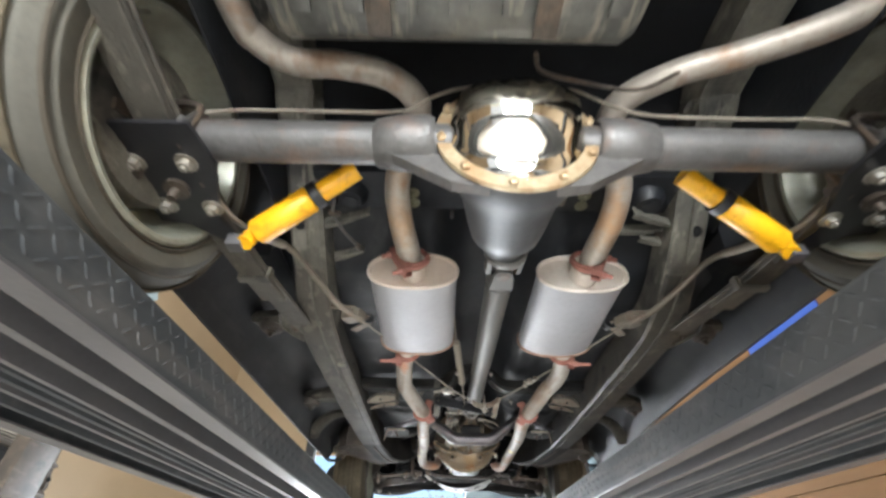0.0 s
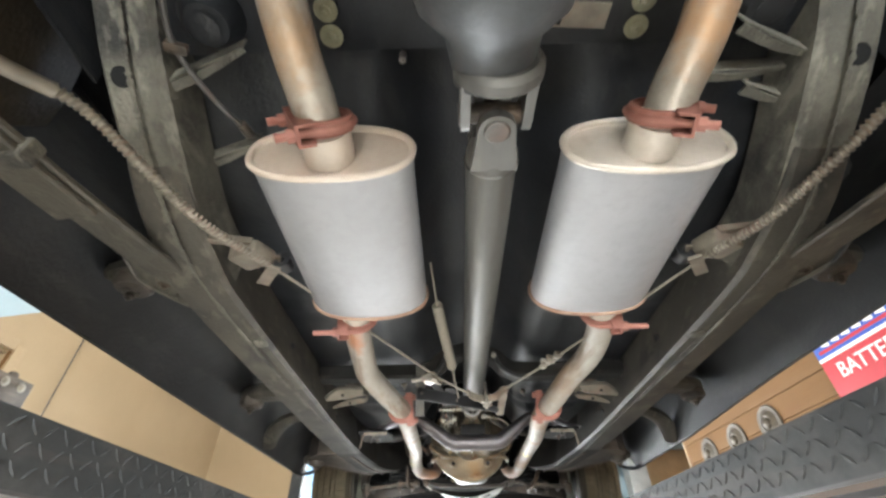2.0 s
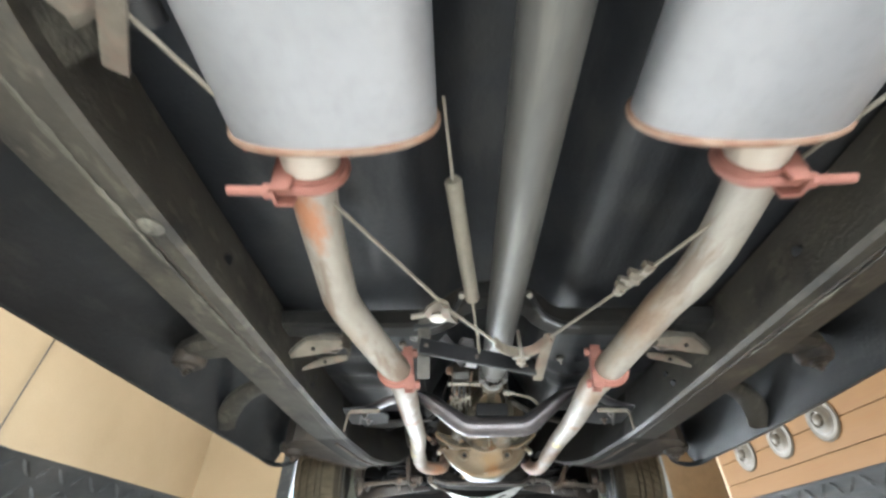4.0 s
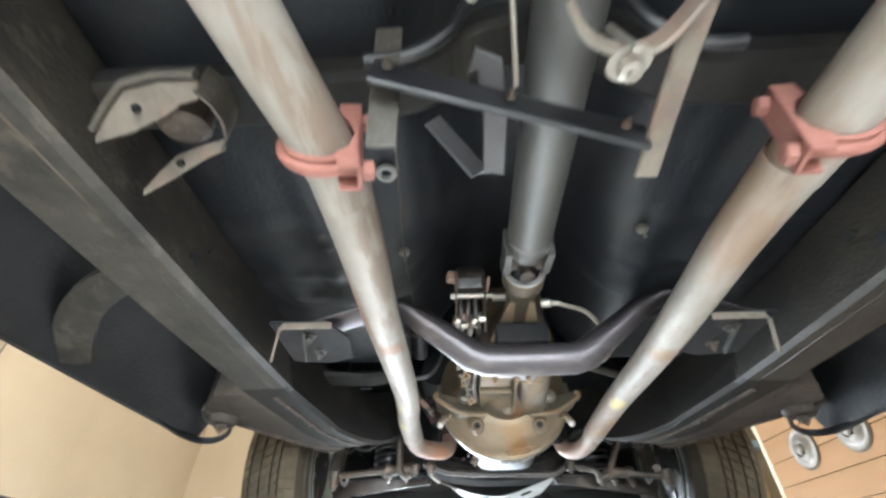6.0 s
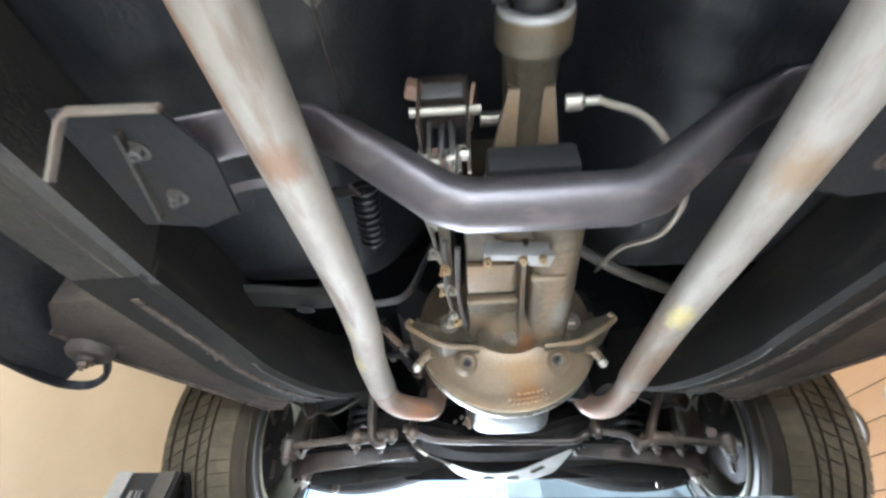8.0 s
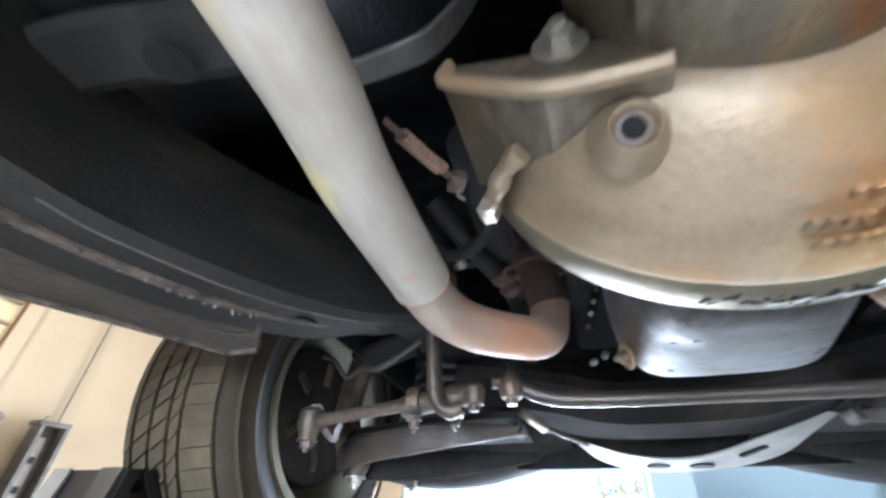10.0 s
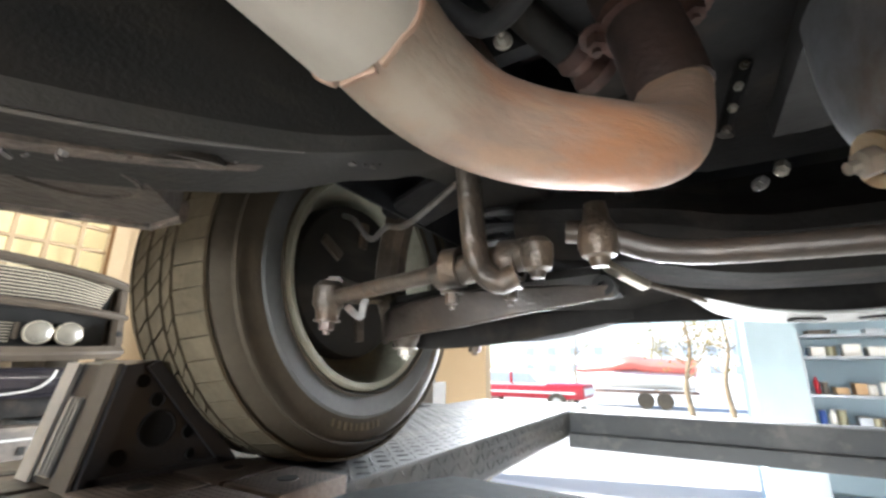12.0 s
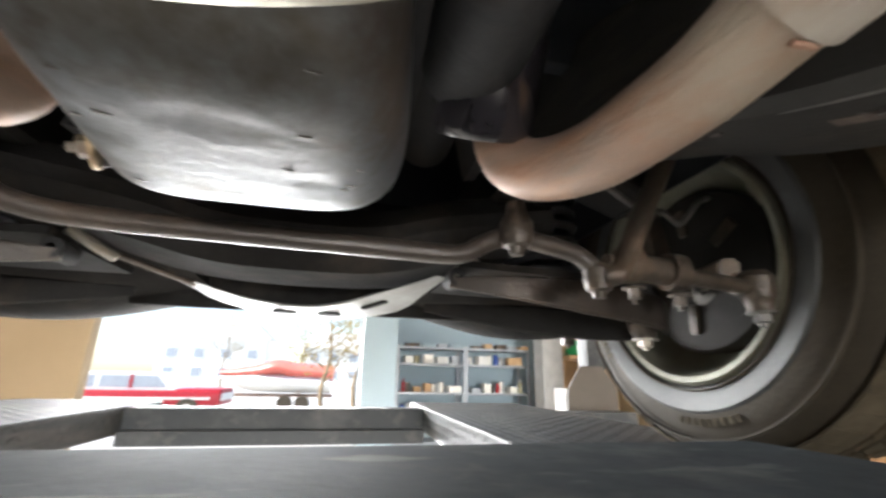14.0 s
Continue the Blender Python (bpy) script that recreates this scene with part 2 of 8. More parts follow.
CASTAL = mat("stained_cast_aluminium", (0.265, 0.208, 0.142), 0.4, 0.35, col2=(0.18, 0.134, 0.085), scale=9, fine=160, bump=0.28, stain=(0.33, 0.2, 0.09), stain_amt=0.5, stain_scale=9, spots=(((0.05, 2.385, 1.685), (0.035, 0.07, 0.03), (0.3, 0.14, 0.04), 0.75), ((0.04, 2.34, 1.72), (0.05, 0.05, 0.03), (0.28, 0.17, 0.07), 0.6), ((0.05, 2.42, 1.68), (0.05, 0.02, 0.02), (0.45, 0.34, 0.17), 0.4)))
CASTGREY = mat("grey_cast_gearbox", (0.112, 0.095, 0.066), 0.36, 0.35, col2=(0.06, 0.051, 0.036), scale=11, fine=150, bump=0.4, stain=(0.22, 0.13, 0.05), stain_amt=0.55, stain_scale=10, streak=((0.24, 0.21, 0.165), 0.45, 22, (1, 0.2, 1)), spots=(((0.075, 2.16, 1.752), (0.022, 0.15, 0.03), (0.3, 0.22, 0.14), 0.7), ((0.045, 2.3, 1.735), (0.018, 0.05, 0.03), (0.16, 0.06, 0.015), 0.95), ((-0.01, 2.12, 1.75), (0.05, 0.05, 0.02), (0.07, 0.06, 0.045), 0.7), ((0.09, 2.2, 1.76), (0.015, 0.05, 0.03), (0.3, 0.3, 0.28), 0.6)))
RIMSTEEL = mat("bright_machined_rim", (0.19, 0.17, 0.125), 0.45, 0.5, col2=(0.18, 0.155, 0.1), scale=22, fine=140, bump=0.12, stain=(0.1, 0.082, 0.05), stain_amt=0.6, stain_scale=18, streak=((0.34, 0.3, 0.2), 0.4, 40, (0.3, 1, 1)))
PANMETAL = mat("brushed_oil_pan_metal", (0.18, 0.197, 0.217), 0.52, 0.35, col2=(0.1, 0.1, 0.095), scale=9, fine=90, bump=0.25, rvar=0.1, stain=(0.1, 0.08, 0.056), stain_amt=0.65, stain_scale=10, streak=((0.2, 0.205, 0.21), 0.4, 40, (0.5, 1, 1)), spots=(((-0.055, 2.62, 1.73), (0.03, 0.06, 0.04), (0.09, 0.062, 0.034), 0.8), ((0.1, 2.58, 1.74), (0.02, 0.08, 0.04), (0.1, 0.066, 0.038), 0.8), ((0.03, 2.52, 1.72), (0.09, 0.03, 0.04), (0.06, 0.05, 0.036), 0.75), ((-0.05, 2.54, 1.71), (0.04, 0.03, 0.03), (0.065, 0.053, 0.04), 0.6)))
SKID = mat("scuffed_bright_steel", (0.24, 0.252, 0.252), 0.45, 0.4, col2=(0.17, 0.175, 0.172), scale=12, bump=0.15, stain=(0.14, 0.13, 0.115), stain_amt=0.6, stain_scale=14)
RUBBER = mat("tyre_rubber", (0.06, 0.049, 0.034), 0.78, spec=0.3, amt=0.25, scale=9, fine=120, bump=0.2, stain=(0.08, 0.064, 0.043), stain_amt=0.7, stain_scale=5)
BEAD = mat("grey_bead_rubber", (0.095, 0.1, 0.1), 0.55, amt=0.3, scale=8, fine=120, bump=0.15, stain=(0.05, 0.046, 0.038), stain_amt=0.5, stain_scale=6)
TREAD = mat("dusty_tread_rubber", (0.12, 0.1, 0.068), 0.85, spec=0.15, col2=(0.088, 0.073, 0.049), scale=12, bump=0.3, stain=(0.17, 0.14, 0.095), stain_amt=0.4, stain_scale=20)
RIMM = mat("dull_steel_rim", (0.36, 0.36, 0.29), 0.4, 0.35, col2=(0.24, 0.24, 0.19), scale=9, bump=0.1, stain=(0.16, 0.15, 0.12), stain_amt=0.5, stain_scale=8)
LIFT = mat("lift_grey_paint", (0.034, 0.038, 0.041), 0.62, 0.0, spec=0.28, col2=(0.05, 0.053, 0.055), scale=3, bump=0.25, stain=(0.1, 0.1, 0.098), stain_amt=0.5, stain_scale=6, streak=((0.12, 0.11, 0.1), 0.35, 20, (1, 0.1, 1)))
LIFTFL = mat("lift_flange_paint", (0.12, 0.115, 0.118), 0.38, 0.3, col2=(0.09, 0.088, 0.09), scale=3, bump=0.1)
PLATE = mat("blue_grey_jack_plate", (0.085, 0.1, 0.11), 0.8, 0.0, spec=0.1, col2=(0.055, 0.064, 0.07), scale=5, bump=0.15, streak=((0.3, 0.3, 0.29), 0.5, 18, (0.35, 1, 1)), stain=(0.24, 0.24, 0.23), stain_amt=0.5, stain_scale=6)
LIFTPALE = mat("pale_grey_worn_steel", (0.45, 0.45, 0.44), 0.45, 0.4, amt=0.2, bump=0.1)
HOLE = mat("dark_hole", (0.004, 0.004, 0.004), 0.9, amt=0.2, bump=0.0)
STOP = mat("brown_grey_stop_paint", (0.115, 0.1, 0.084), 0.6, spec=0.25, amt=0.2, scale=4, bump=0.12)
FLOORM = mat("worn_concrete", (0.6, 0.58, 0.54), 0.5, col2=(0.52, 0.49, 0.45), scale=1.5, fine=40, bump=0.1, stain=(0.3, 0.27, 0.23), stain_amt=0.5, stain_scale=0.9)
CREAM = mat("cream_wall_paint", (0.33, 0.245, 0.15), 0.75, col2=(0.29, 0.215, 0.128), scale=0.8, fine=60, bump=0.05)
BLUEW = mat("pale_blue_wall_paint", (0.34, 0.44, 0.5), 0.6, amt=0.1, scale=1.2, bump=0.04)
PINE = mat("pine_board", (0.14, 0.076, 0.031), 0.75, spec=0.12, col2=(0.13, 0.07, 0.028), scale=5, stretch=(1, 0.12, 2.2), fine=60, bump=0.1, streak=((0.13, 0.06, 0.025), 0.5, 30, (1, 0.05, 1.6)))
WHITE = mat("white_paint", (0.78, 0.77, 0.73), 0.5, amt=0.08, bump=0.03)
GREYSH = mat("grey_shelf_enamel", (0.35, 0.38, 0.42), 0.45, 0.3, amt=0.15, bump=0.05)
RED = mat("red_paint", (0.36, 0.008, 0.018), 0.4, amt=0.12, bump=0.02)
BLUE = mat("blue_paint", (0.02, 0.07, 0.33), 0.4, amt=0.1, bump=0.02)
FADED = mat("sun_faded_red_paint", (0.66, 0.16, 0.12), 0.45, amt=0.15, bump=0.02)
GREEN = mat("green_paint", (0.03, 0.4, 0.14), 0.5, amt=0.15, bump=0.03)
TAN = mat("tan_cardboard", (0.5, 0.33, 0.18), 0.8, amt=0.15, bump=0.05)
LEAF = mat("dry_leaf", (0.3, 0.22, 0.06), 0.8, amt=0.4, bump=0.0)
BARK = mat("pale_bark", (0.3, 0.22, 0.13), 0.85, amt=0.4, bump=0.3)
ASPH = mat("pale_driveway", (0.46, 0.44, 0.41), 0.85, amt=0.15, scale=0.7, bump=0.1)
DARKCAR = mat("dark_car_paint", (0.05, 0.04, 0.035), 0.35, amt=0.3, bump=0.03)
LENSM = mat("headlamp_glass", (0.17, 0.16, 0.135), 0.25, 0.1, amt=0.15, bump=0.05)
TANK = mat("galvanised_tank", (0.17, 0.17, 0.155), 0.42, 0.5, col2=(0.085, 0.085, 0.078), scale=9, bump=0.15, stain=(0.05, 0.048, 0.042), stain_amt=0.7, stain_scale=5, streak=((0.42, 0.38, 0.3), 0.5, 18, (1.6, 0.15, 1)))
SIGNW = mat("sign_white", (0.62, 0.62, 0.6), 0.4, amt=0.05, bump=0.0)

# ---- mesh helpers ----


def bm_box(c, s, rot=(0, 0, 0), bevel=0.0, bm=None):
    bm = bm or bmesh.new()
    m = Matrix.Translation(c) @ Euler([radians(a) for a in rot]).to_matrix().to_4x4() @ Matrix.Diagonal((*s, 1))
    r = bmesh.ops.create_cube(bm, size=1, matrix=m)
    if bevel:
        es = list({e for v in r["verts"] for e in v.link_edges})
        bmesh.ops.bevel(bm, geom=es, offset=bevel, segments=2, profile=0.6, affect='EDGES')
    return bm


def spline(pts, n=6):
    pts = [Vector(p) for p in pts]
    if len(pts) < 3:
        return pts
    out = []
    for i in range(len(pts) - 1):
        p0 = pts[i - 1] if i else 2 * pts[0] - pts[1]
        p1, p2 = pts[i], pts[i + 1]
        p3 = pts[i + 2] if i + 2 < len(pts) else 2 * pts[-1] - pts[-2]
        for k in range(n):
            t = k / n
            out.append(0.5 * ((2 * p1) + (p2 - p0) * t + (2 * p0 - 5 * p1 + 4 * p2 - p3) * t * t + (3 * p1 - p0 - 3 * p2 + p3) * t ** 3))
    out.append(pts[-1])
    return out


def bm_sweep(pts, ring, bm=None, n=6, up=None, scale=None):
    """Sweep a closed 2D ring (side, up) along a smoothed line, with capped ends."""
    bm = bm or bmesh.new()
    P = spline(pts, n) if n else [Vector(p) for p in pts]
    rows, prev = [], None
    for i, p in enumerate(P):
        d = (P[min(i + 1, len(P) - 1)] - P[max(i - 1, 0)]).normalized()
        if up:
            s = d.cross(Vector(up)).normalized()
        elif prev is None:
            a = Vector((0, 0, 1)) if abs(d.z) < 0.9 else Vector((1, 0, 0))
            s = d.cross(a).normalized()
        else:
            s = (prev - d * prev.dot(d)).normalized()
        prev = s
        u = s.cross(d).normalized()
        k = scale(i / (len(P) - 1)) if scale else 1.0
        rows.append([bm.verts.new(p + (s * a + u * b) * k) for a, b in ring])
    m = len(ring)
    for a, b in zip(rows, rows[1:]):
        for j in range(m):
            bm.faces.new((a[j], a[(j + 1) % m], b[(j + 1) % m], b[j]))
    bm.faces.new(rows[0][::-1])
    bm.faces.new(rows[-1])
    return bm


def circle(r, n=14, ry=None):
    return [(r * math.cos(2 * math.pi * k / n), (ry or r) * math.sin(2 * math.pi * k / n)) for k in range(n)]


def rect(w, h, b=0.006):
    w, h = w / 2, h / 2
    return [(w - b, -h), (w, -h + b), (w, h - b), (w - b, h), (-w + b, h), (-w, h - b), (-w, -h + b), (-w + b, -h)]


def bm_tube(pts, r, seg=14, n=6, bm=None, scale=None):
    return bm_sweep(pts, circle(r, seg), bm, n, scale=scale)


def bm_lathe(prof, c, axis, seg=32, bm=None, a0=0.0, a1=2 * math.pi):
    """Turn a profile of (radius, offset along axis) about an axis through c."""
    bm = bm or bmesh.new()
    ax = Vector(axis).normalized()
    s = ax.cross(Vector((0, 0, 1)) if abs(ax.z) < 0.9 else Vector((1, 0, 0))).normalized()
    u = ax.cross(s)
    full = abs(a1 - a0 - 2 * math.pi) < 1e-6
    cnt = seg if full else seg + 1
    rows = []
    for r, h in prof:
        rows.append([bm.verts.new(Vector(c) + ax * h + (s * math.cos(a0 + (a1 - a0) * k / seg) + u * math.sin(a0 + (a1 - a0) * k / seg)) * max(r, 1e-4)) for k in range(cnt)])
    for a, b in zip(rows, rows[1:]):
        for j in range(seg):
            j2 = (j + 1) % cnt
            bm.faces.new((a[j], a[j2], b[j2], b[j]))
    return bm


def bm_prism(poly, o, ex, ey, depth, bm=None):
    """Extrude a flat polygon given in (ex, ey) at o by the vector depth."""
    bm = bm or bmesh.new()
    o, ex, ey, depth = Vector(o), Vector(ex), Vector(ey), Vector(depth)
    a = [bm.verts.new(o + ex * x + ey * y) for x, y in poly]
    b = [bm.verts.new(v.co + depth) for v in a]
    k = len(poly)
    bm.faces.new(a)
    bm.faces.new(b[::-1])
    for i in range(k):
        bm.faces.new((a[i], b[i], b[(i + 1) % k], a[(i + 1) % k]))
    return bm


def bm_bolt(c, d, r=0.009, h=0.008, bm=None, washer=True):
    bm = bm or bmesh.new()
    if washer:
        bm_lathe([(0, 0), (r * 1.7, 0), (r * 1.7, 0.002), (0, 0.002)], c, d, 14, bm)
    bm_lathe([(0, 0.001), (r, 0.001), (r, h), (r * 0.8, h + 0.001), (0, h + 0.001)], c, d, 6, bm)
    bm_lathe([(0, h), (r * 0.45, h), (r * 0.45, h + 0.006), (0, h + 0.006)], c, d, 8, bm)
    return bm


def as_mesh(name, bm, material, smooth=38):
    bmesh.ops.recalc_face_normals(bm, faces=bm.faces)
    me = bpy.data.meshes.new(name)
    bm.to_mesh(me)
    bm.free()
    me.materials.append(material)
    if smooth:
        me.shade_smooth()
        me.set_sharp_from_angle(angle=radians(smooth))
    return me


def bm_ribbon(a, b, sx, thick):
    """Sheet between two lines of points, mirrored by sx, with a thickness."""
    bm = bmesh.new()
    t = Vector((thick[0] * sx, thick[1], thick[2]))
    rings = []
    for p, q in zip(a, b):
        p, q = Vector((p[0] * sx, p[1], p[2])), Vector((q[0] * sx, q[1], q[2]))
        rings.append([bm.verts.new(v) for v in (p, q, q + t, p + t)])
    for r, n in zip(rings, rings[1:]):
        for j in range(4):
            bm.faces.new((r[j], r[(j + 1) % 4], n[(j + 1) % 4], n[j]))
    bm.faces.new(rings[0])
    bm.faces.new(rings[-1][::-1])
    bmesh.ops.recalc_face_normals(bm, faces=bm.faces)
    return bm


def part(name, bm, material, parent=None, label="", smooth=38):
    ob = new(name, as_mesh(name, bm, material, smooth))
    if parent:
        ob.parent = parent
        ob.matrix_parent_inverse = Matrix.Translation(parent.location).inverted()
    return tagged(ob, label)


def thing(name, base, label, category, group="", kind=""):
    ob = new(name)
    ob.location = base
    ob.empty_display_size = 0.1
    return tagged(ob, label, category, group, kind)


def solid(name, bm, material, label, category, group="", kind="", smooth=38):
    return tagged(part(name, bm, material, None, "", smooth), label, category, group, kind)

# ---- the garage shell ----
DOORX = 0.345        # east edge of the front door opening
DECK = 1.465          # top of the lift's runways
WX0, WX1, WY0, WY1, CEIL = -4.6, 2.68, -5.6, 8.6, 5.2


def wall_with_hole(name, x0, x1, y, z1, hx0, hx1, hz0, hz1, material, thick=0.18, along='x'):
    bm = bmesh.new()
    for a, b, c, d in ((x0, hx0, 0, z1), (hx1, x1, 0, z1), (hx0, hx1, hz1, z1), (hx0, hx1, 0, hz0)):
        if b - a > 0.001 and d - c > 0.001:
            ctr, size = ((a + b) / 2, y, (c + d) / 2), (b - a, thick, d - c)
            if along == 'y':
                ctr, size = (y, (a + b) / 2, (c + d) / 2), (thick, b - a, d - c)
            bm_box(ctr, size, bm=bm)
    return solid(name, bm, material, "", "wall", kind="structure", smooth=0)


tagged(solid("floor", bm_box(((WX0 + 4.6) / 2, (WY0 + WY1) / 2, -0.06), (4.6 - WX0 + 0.4, WY1 - WY0 + 0.4, 0.12)), FLOORM, "worn pale concrete garage floor", "floor", kind="structure", smooth=0))
tagged(solid("ceiling", bm_box(((WX0 + 4.6) / 2, (WY0 + WY1) / 2, CEIL + 0.06), (4.6 - WX0 + 0.4, WY1 - WY0 + 0.4, 0.12)), WHITE, "off-white painted garage ceiling", "ceiling", kind="structure", smooth=0))
tagged(wall_with_hole("wall_front", WX0 - 0.1, DOORX + 0.02, WY1 + 0.09, CEIL, -3.0, DOORX + 0.01, 0, 3.1, CREAM), "cream painted wall round the open garage door")
tagged(wall_with_hole("wall_rear", WX0 - 0.1, 4.7, WY0 - 0.09, CEIL, -2.2, 1.6, 0, 3.1, CREAM), "cream painted rear garage wall with open doorway")
tagged(wall_with_hole("wall_west", WY0, WY1, WX0 - 0.09, CEIL, 2.1, 4.05, 1.75, 3.2, CREAM, along='y'), "cream painted side wall with a paned window")
tagged(solid("wall_shelf_bay", bm_box((2.68, 9.9, CEIL / 2), (3.7, 0.16, CEIL)), BLUEW, "pale blue painted wall behind the shelves", "wall", kind="structure", smooth=0))
tagged(solid("wall_blue_pier", bm_box(((DOORX + 0.022 + 0.85) / 2, 9.16, CEIL / 2), (0.85 - DOORX - 0.022, 1.3, CEIL)), BLUEW, "pale blue painted wall pier beside the door", "wall", kind="structure", smooth=0))
tagged(solid("wall_shelf_side", bm_box((3.1, 8.35, CEIL / 2), (0.32, 0.3, CEIL)), LIFTPALE, "pale painted post beside the shelves", "wall", kind="structure", smooth=0))
tagged(solid("wall_east_end", bm_box((4.6, 7.0, CEIL / 2), (0.16, 6.0, CEIL)), CREAM, "cream painted end wall of the side bay", "wall", kind="structure", smooth=0))
tagged(solid("wall_east", bm_box((WX1 + 0.1, (WY0 + 5.6) / 2, CEIL / 2), (0.16, 5.6 - WY0, CEIL)), CREAM, "garage side wall behind pine boards", "wall", kind="structure", smooth=0))
tagged(solid("wall_side_roof", bm_box((3.9, 9.2, 3.2), (1.6, 1.6, 0.1)), BLUEW, "pale blue soffit over the shelf bay", "wall", kind="structure", smooth=0))

# sloping pale band and slatted blind high on the west wall
SU, SV = Vector((0, math.cos(radians(36)), math.sin(radians(36)))), Vector((0, -math.sin(radians(36)), math.cos(radians(36))))
SO = Vector((WX0, 3.515, 3.72))
tagged(solid("wall_west_band", bm_prism([(-2.4, -0.37), (1.9, -0.37), (1.9, 0), (-2.4, 0)], SO, SU, SV, (0.006, 0, 0)), BLUEW, "pale blue-grey sloping band high on the wall", "wall", kind="structure", smooth=0))
blind = thing("window_2", SO, "high sloping window behind white blind slats", "window", kind="structure")
part("backing", bm_prism([(-1.7, 0.002), (1.5, 0.002), (1.5, 0.82), (-1.7, 0.82)], SO, SU, SV, (0.008, 0, 0)), GREYSH, blind, "grey shade behind the slats", smooth=0)
for k in range(10):
    part("slat", bm_prism([(-1.7, 0.03 + k * 0.08), (1.5, 0.03 + k * 0.08), (1.5, 0.075 + k * 0.08), (-1.7, 0.075 + k * 0.08)], SO + Vector((0.009, 0, 0)), SU, SV, (0.02, 0, 0)), SIGNW, blind, smooth=0)
for u in (-1.0, 0.1, 1.1):
    part("blind_tape", bm_prism([(u, 0.0), (u + 0.02, 0.0), (u + 0.02, 0.82), (u, 0.82)], SO + Vector((0.03, 0, 0)), SU, SV, (0.003, 0, 0)), GREYSH, blind, smooth=0)
# window in the west wall: white grid of panes
win = thing("window_1", (WX0, 3.1, 1.75), "white framed garage window with many small panes", "window", kind="structure")
for i in range(10):
    part("mullion", bm_box((WX0 - 0.06, 2.12 + i * 0.2133, 2.475), (0.06, 0.03, 1.45), bevel=0.006), CREAM, win)
for i in range(8):
    part("glazing_bar", bm_box((WX0 - 0.055, 3.075, 1.77 + i * 0.2), (0.05, 1.95, 0.026), bevel=0.006), CREAM, win)
part("jamb", bm_box((WX0 - 0.04, 4.038, 2.475), (0.09, 0.02, 1.44), bevel=0.003), PINE, win, "bare wooden jamb")
part("casing", bm_box((WX0 + 0.012, 4.1, 2.45), (0.03, 0.12, 1.62), bevel=0.004), CREAM, win)
part("casing", bm_box((WX0 + 0.012, 3.02, 3.26), (0.03, 2.036, 0.12), bevel=0.004), CREAM, win)
SHEET = mat("sunlit_sheet", (0.62, 0.52, 0.3), 0.9, amt=0.1, scale=2, bump=0.05)
SHEET.node_tree.nodes["Principled BSDF"].inputs["Transmission Weight"].default_value = 0.7
part("outer_sheet", bm_box((WX0 - 0.14, 3.075, 2.475), (0.006, 1.95, 1.45)), SHEET, win, "pale sunlit obscured sheet", smooth=0)
cord = thing("pull_cord", (WX0 + 0.03, 4.72, 2.2), "thin dark pull cord with a small knob on the wall", "cord")
part("cord", bm_tube([(WX0 + 0.03, 4.72, 1.2), (WX0 + 0.03, 4.72, 4.6)], 0.008, 6, 0), DARKCAR, cord)
part("knob", bm_lathe([(0, -0.03), (0.022, -0.02), (0.022, 0.02), (0, 0.03)], (WX0 + 0.03, 4.72, 4.0), (0, 0, 1), 10), DARKCAR, cord)

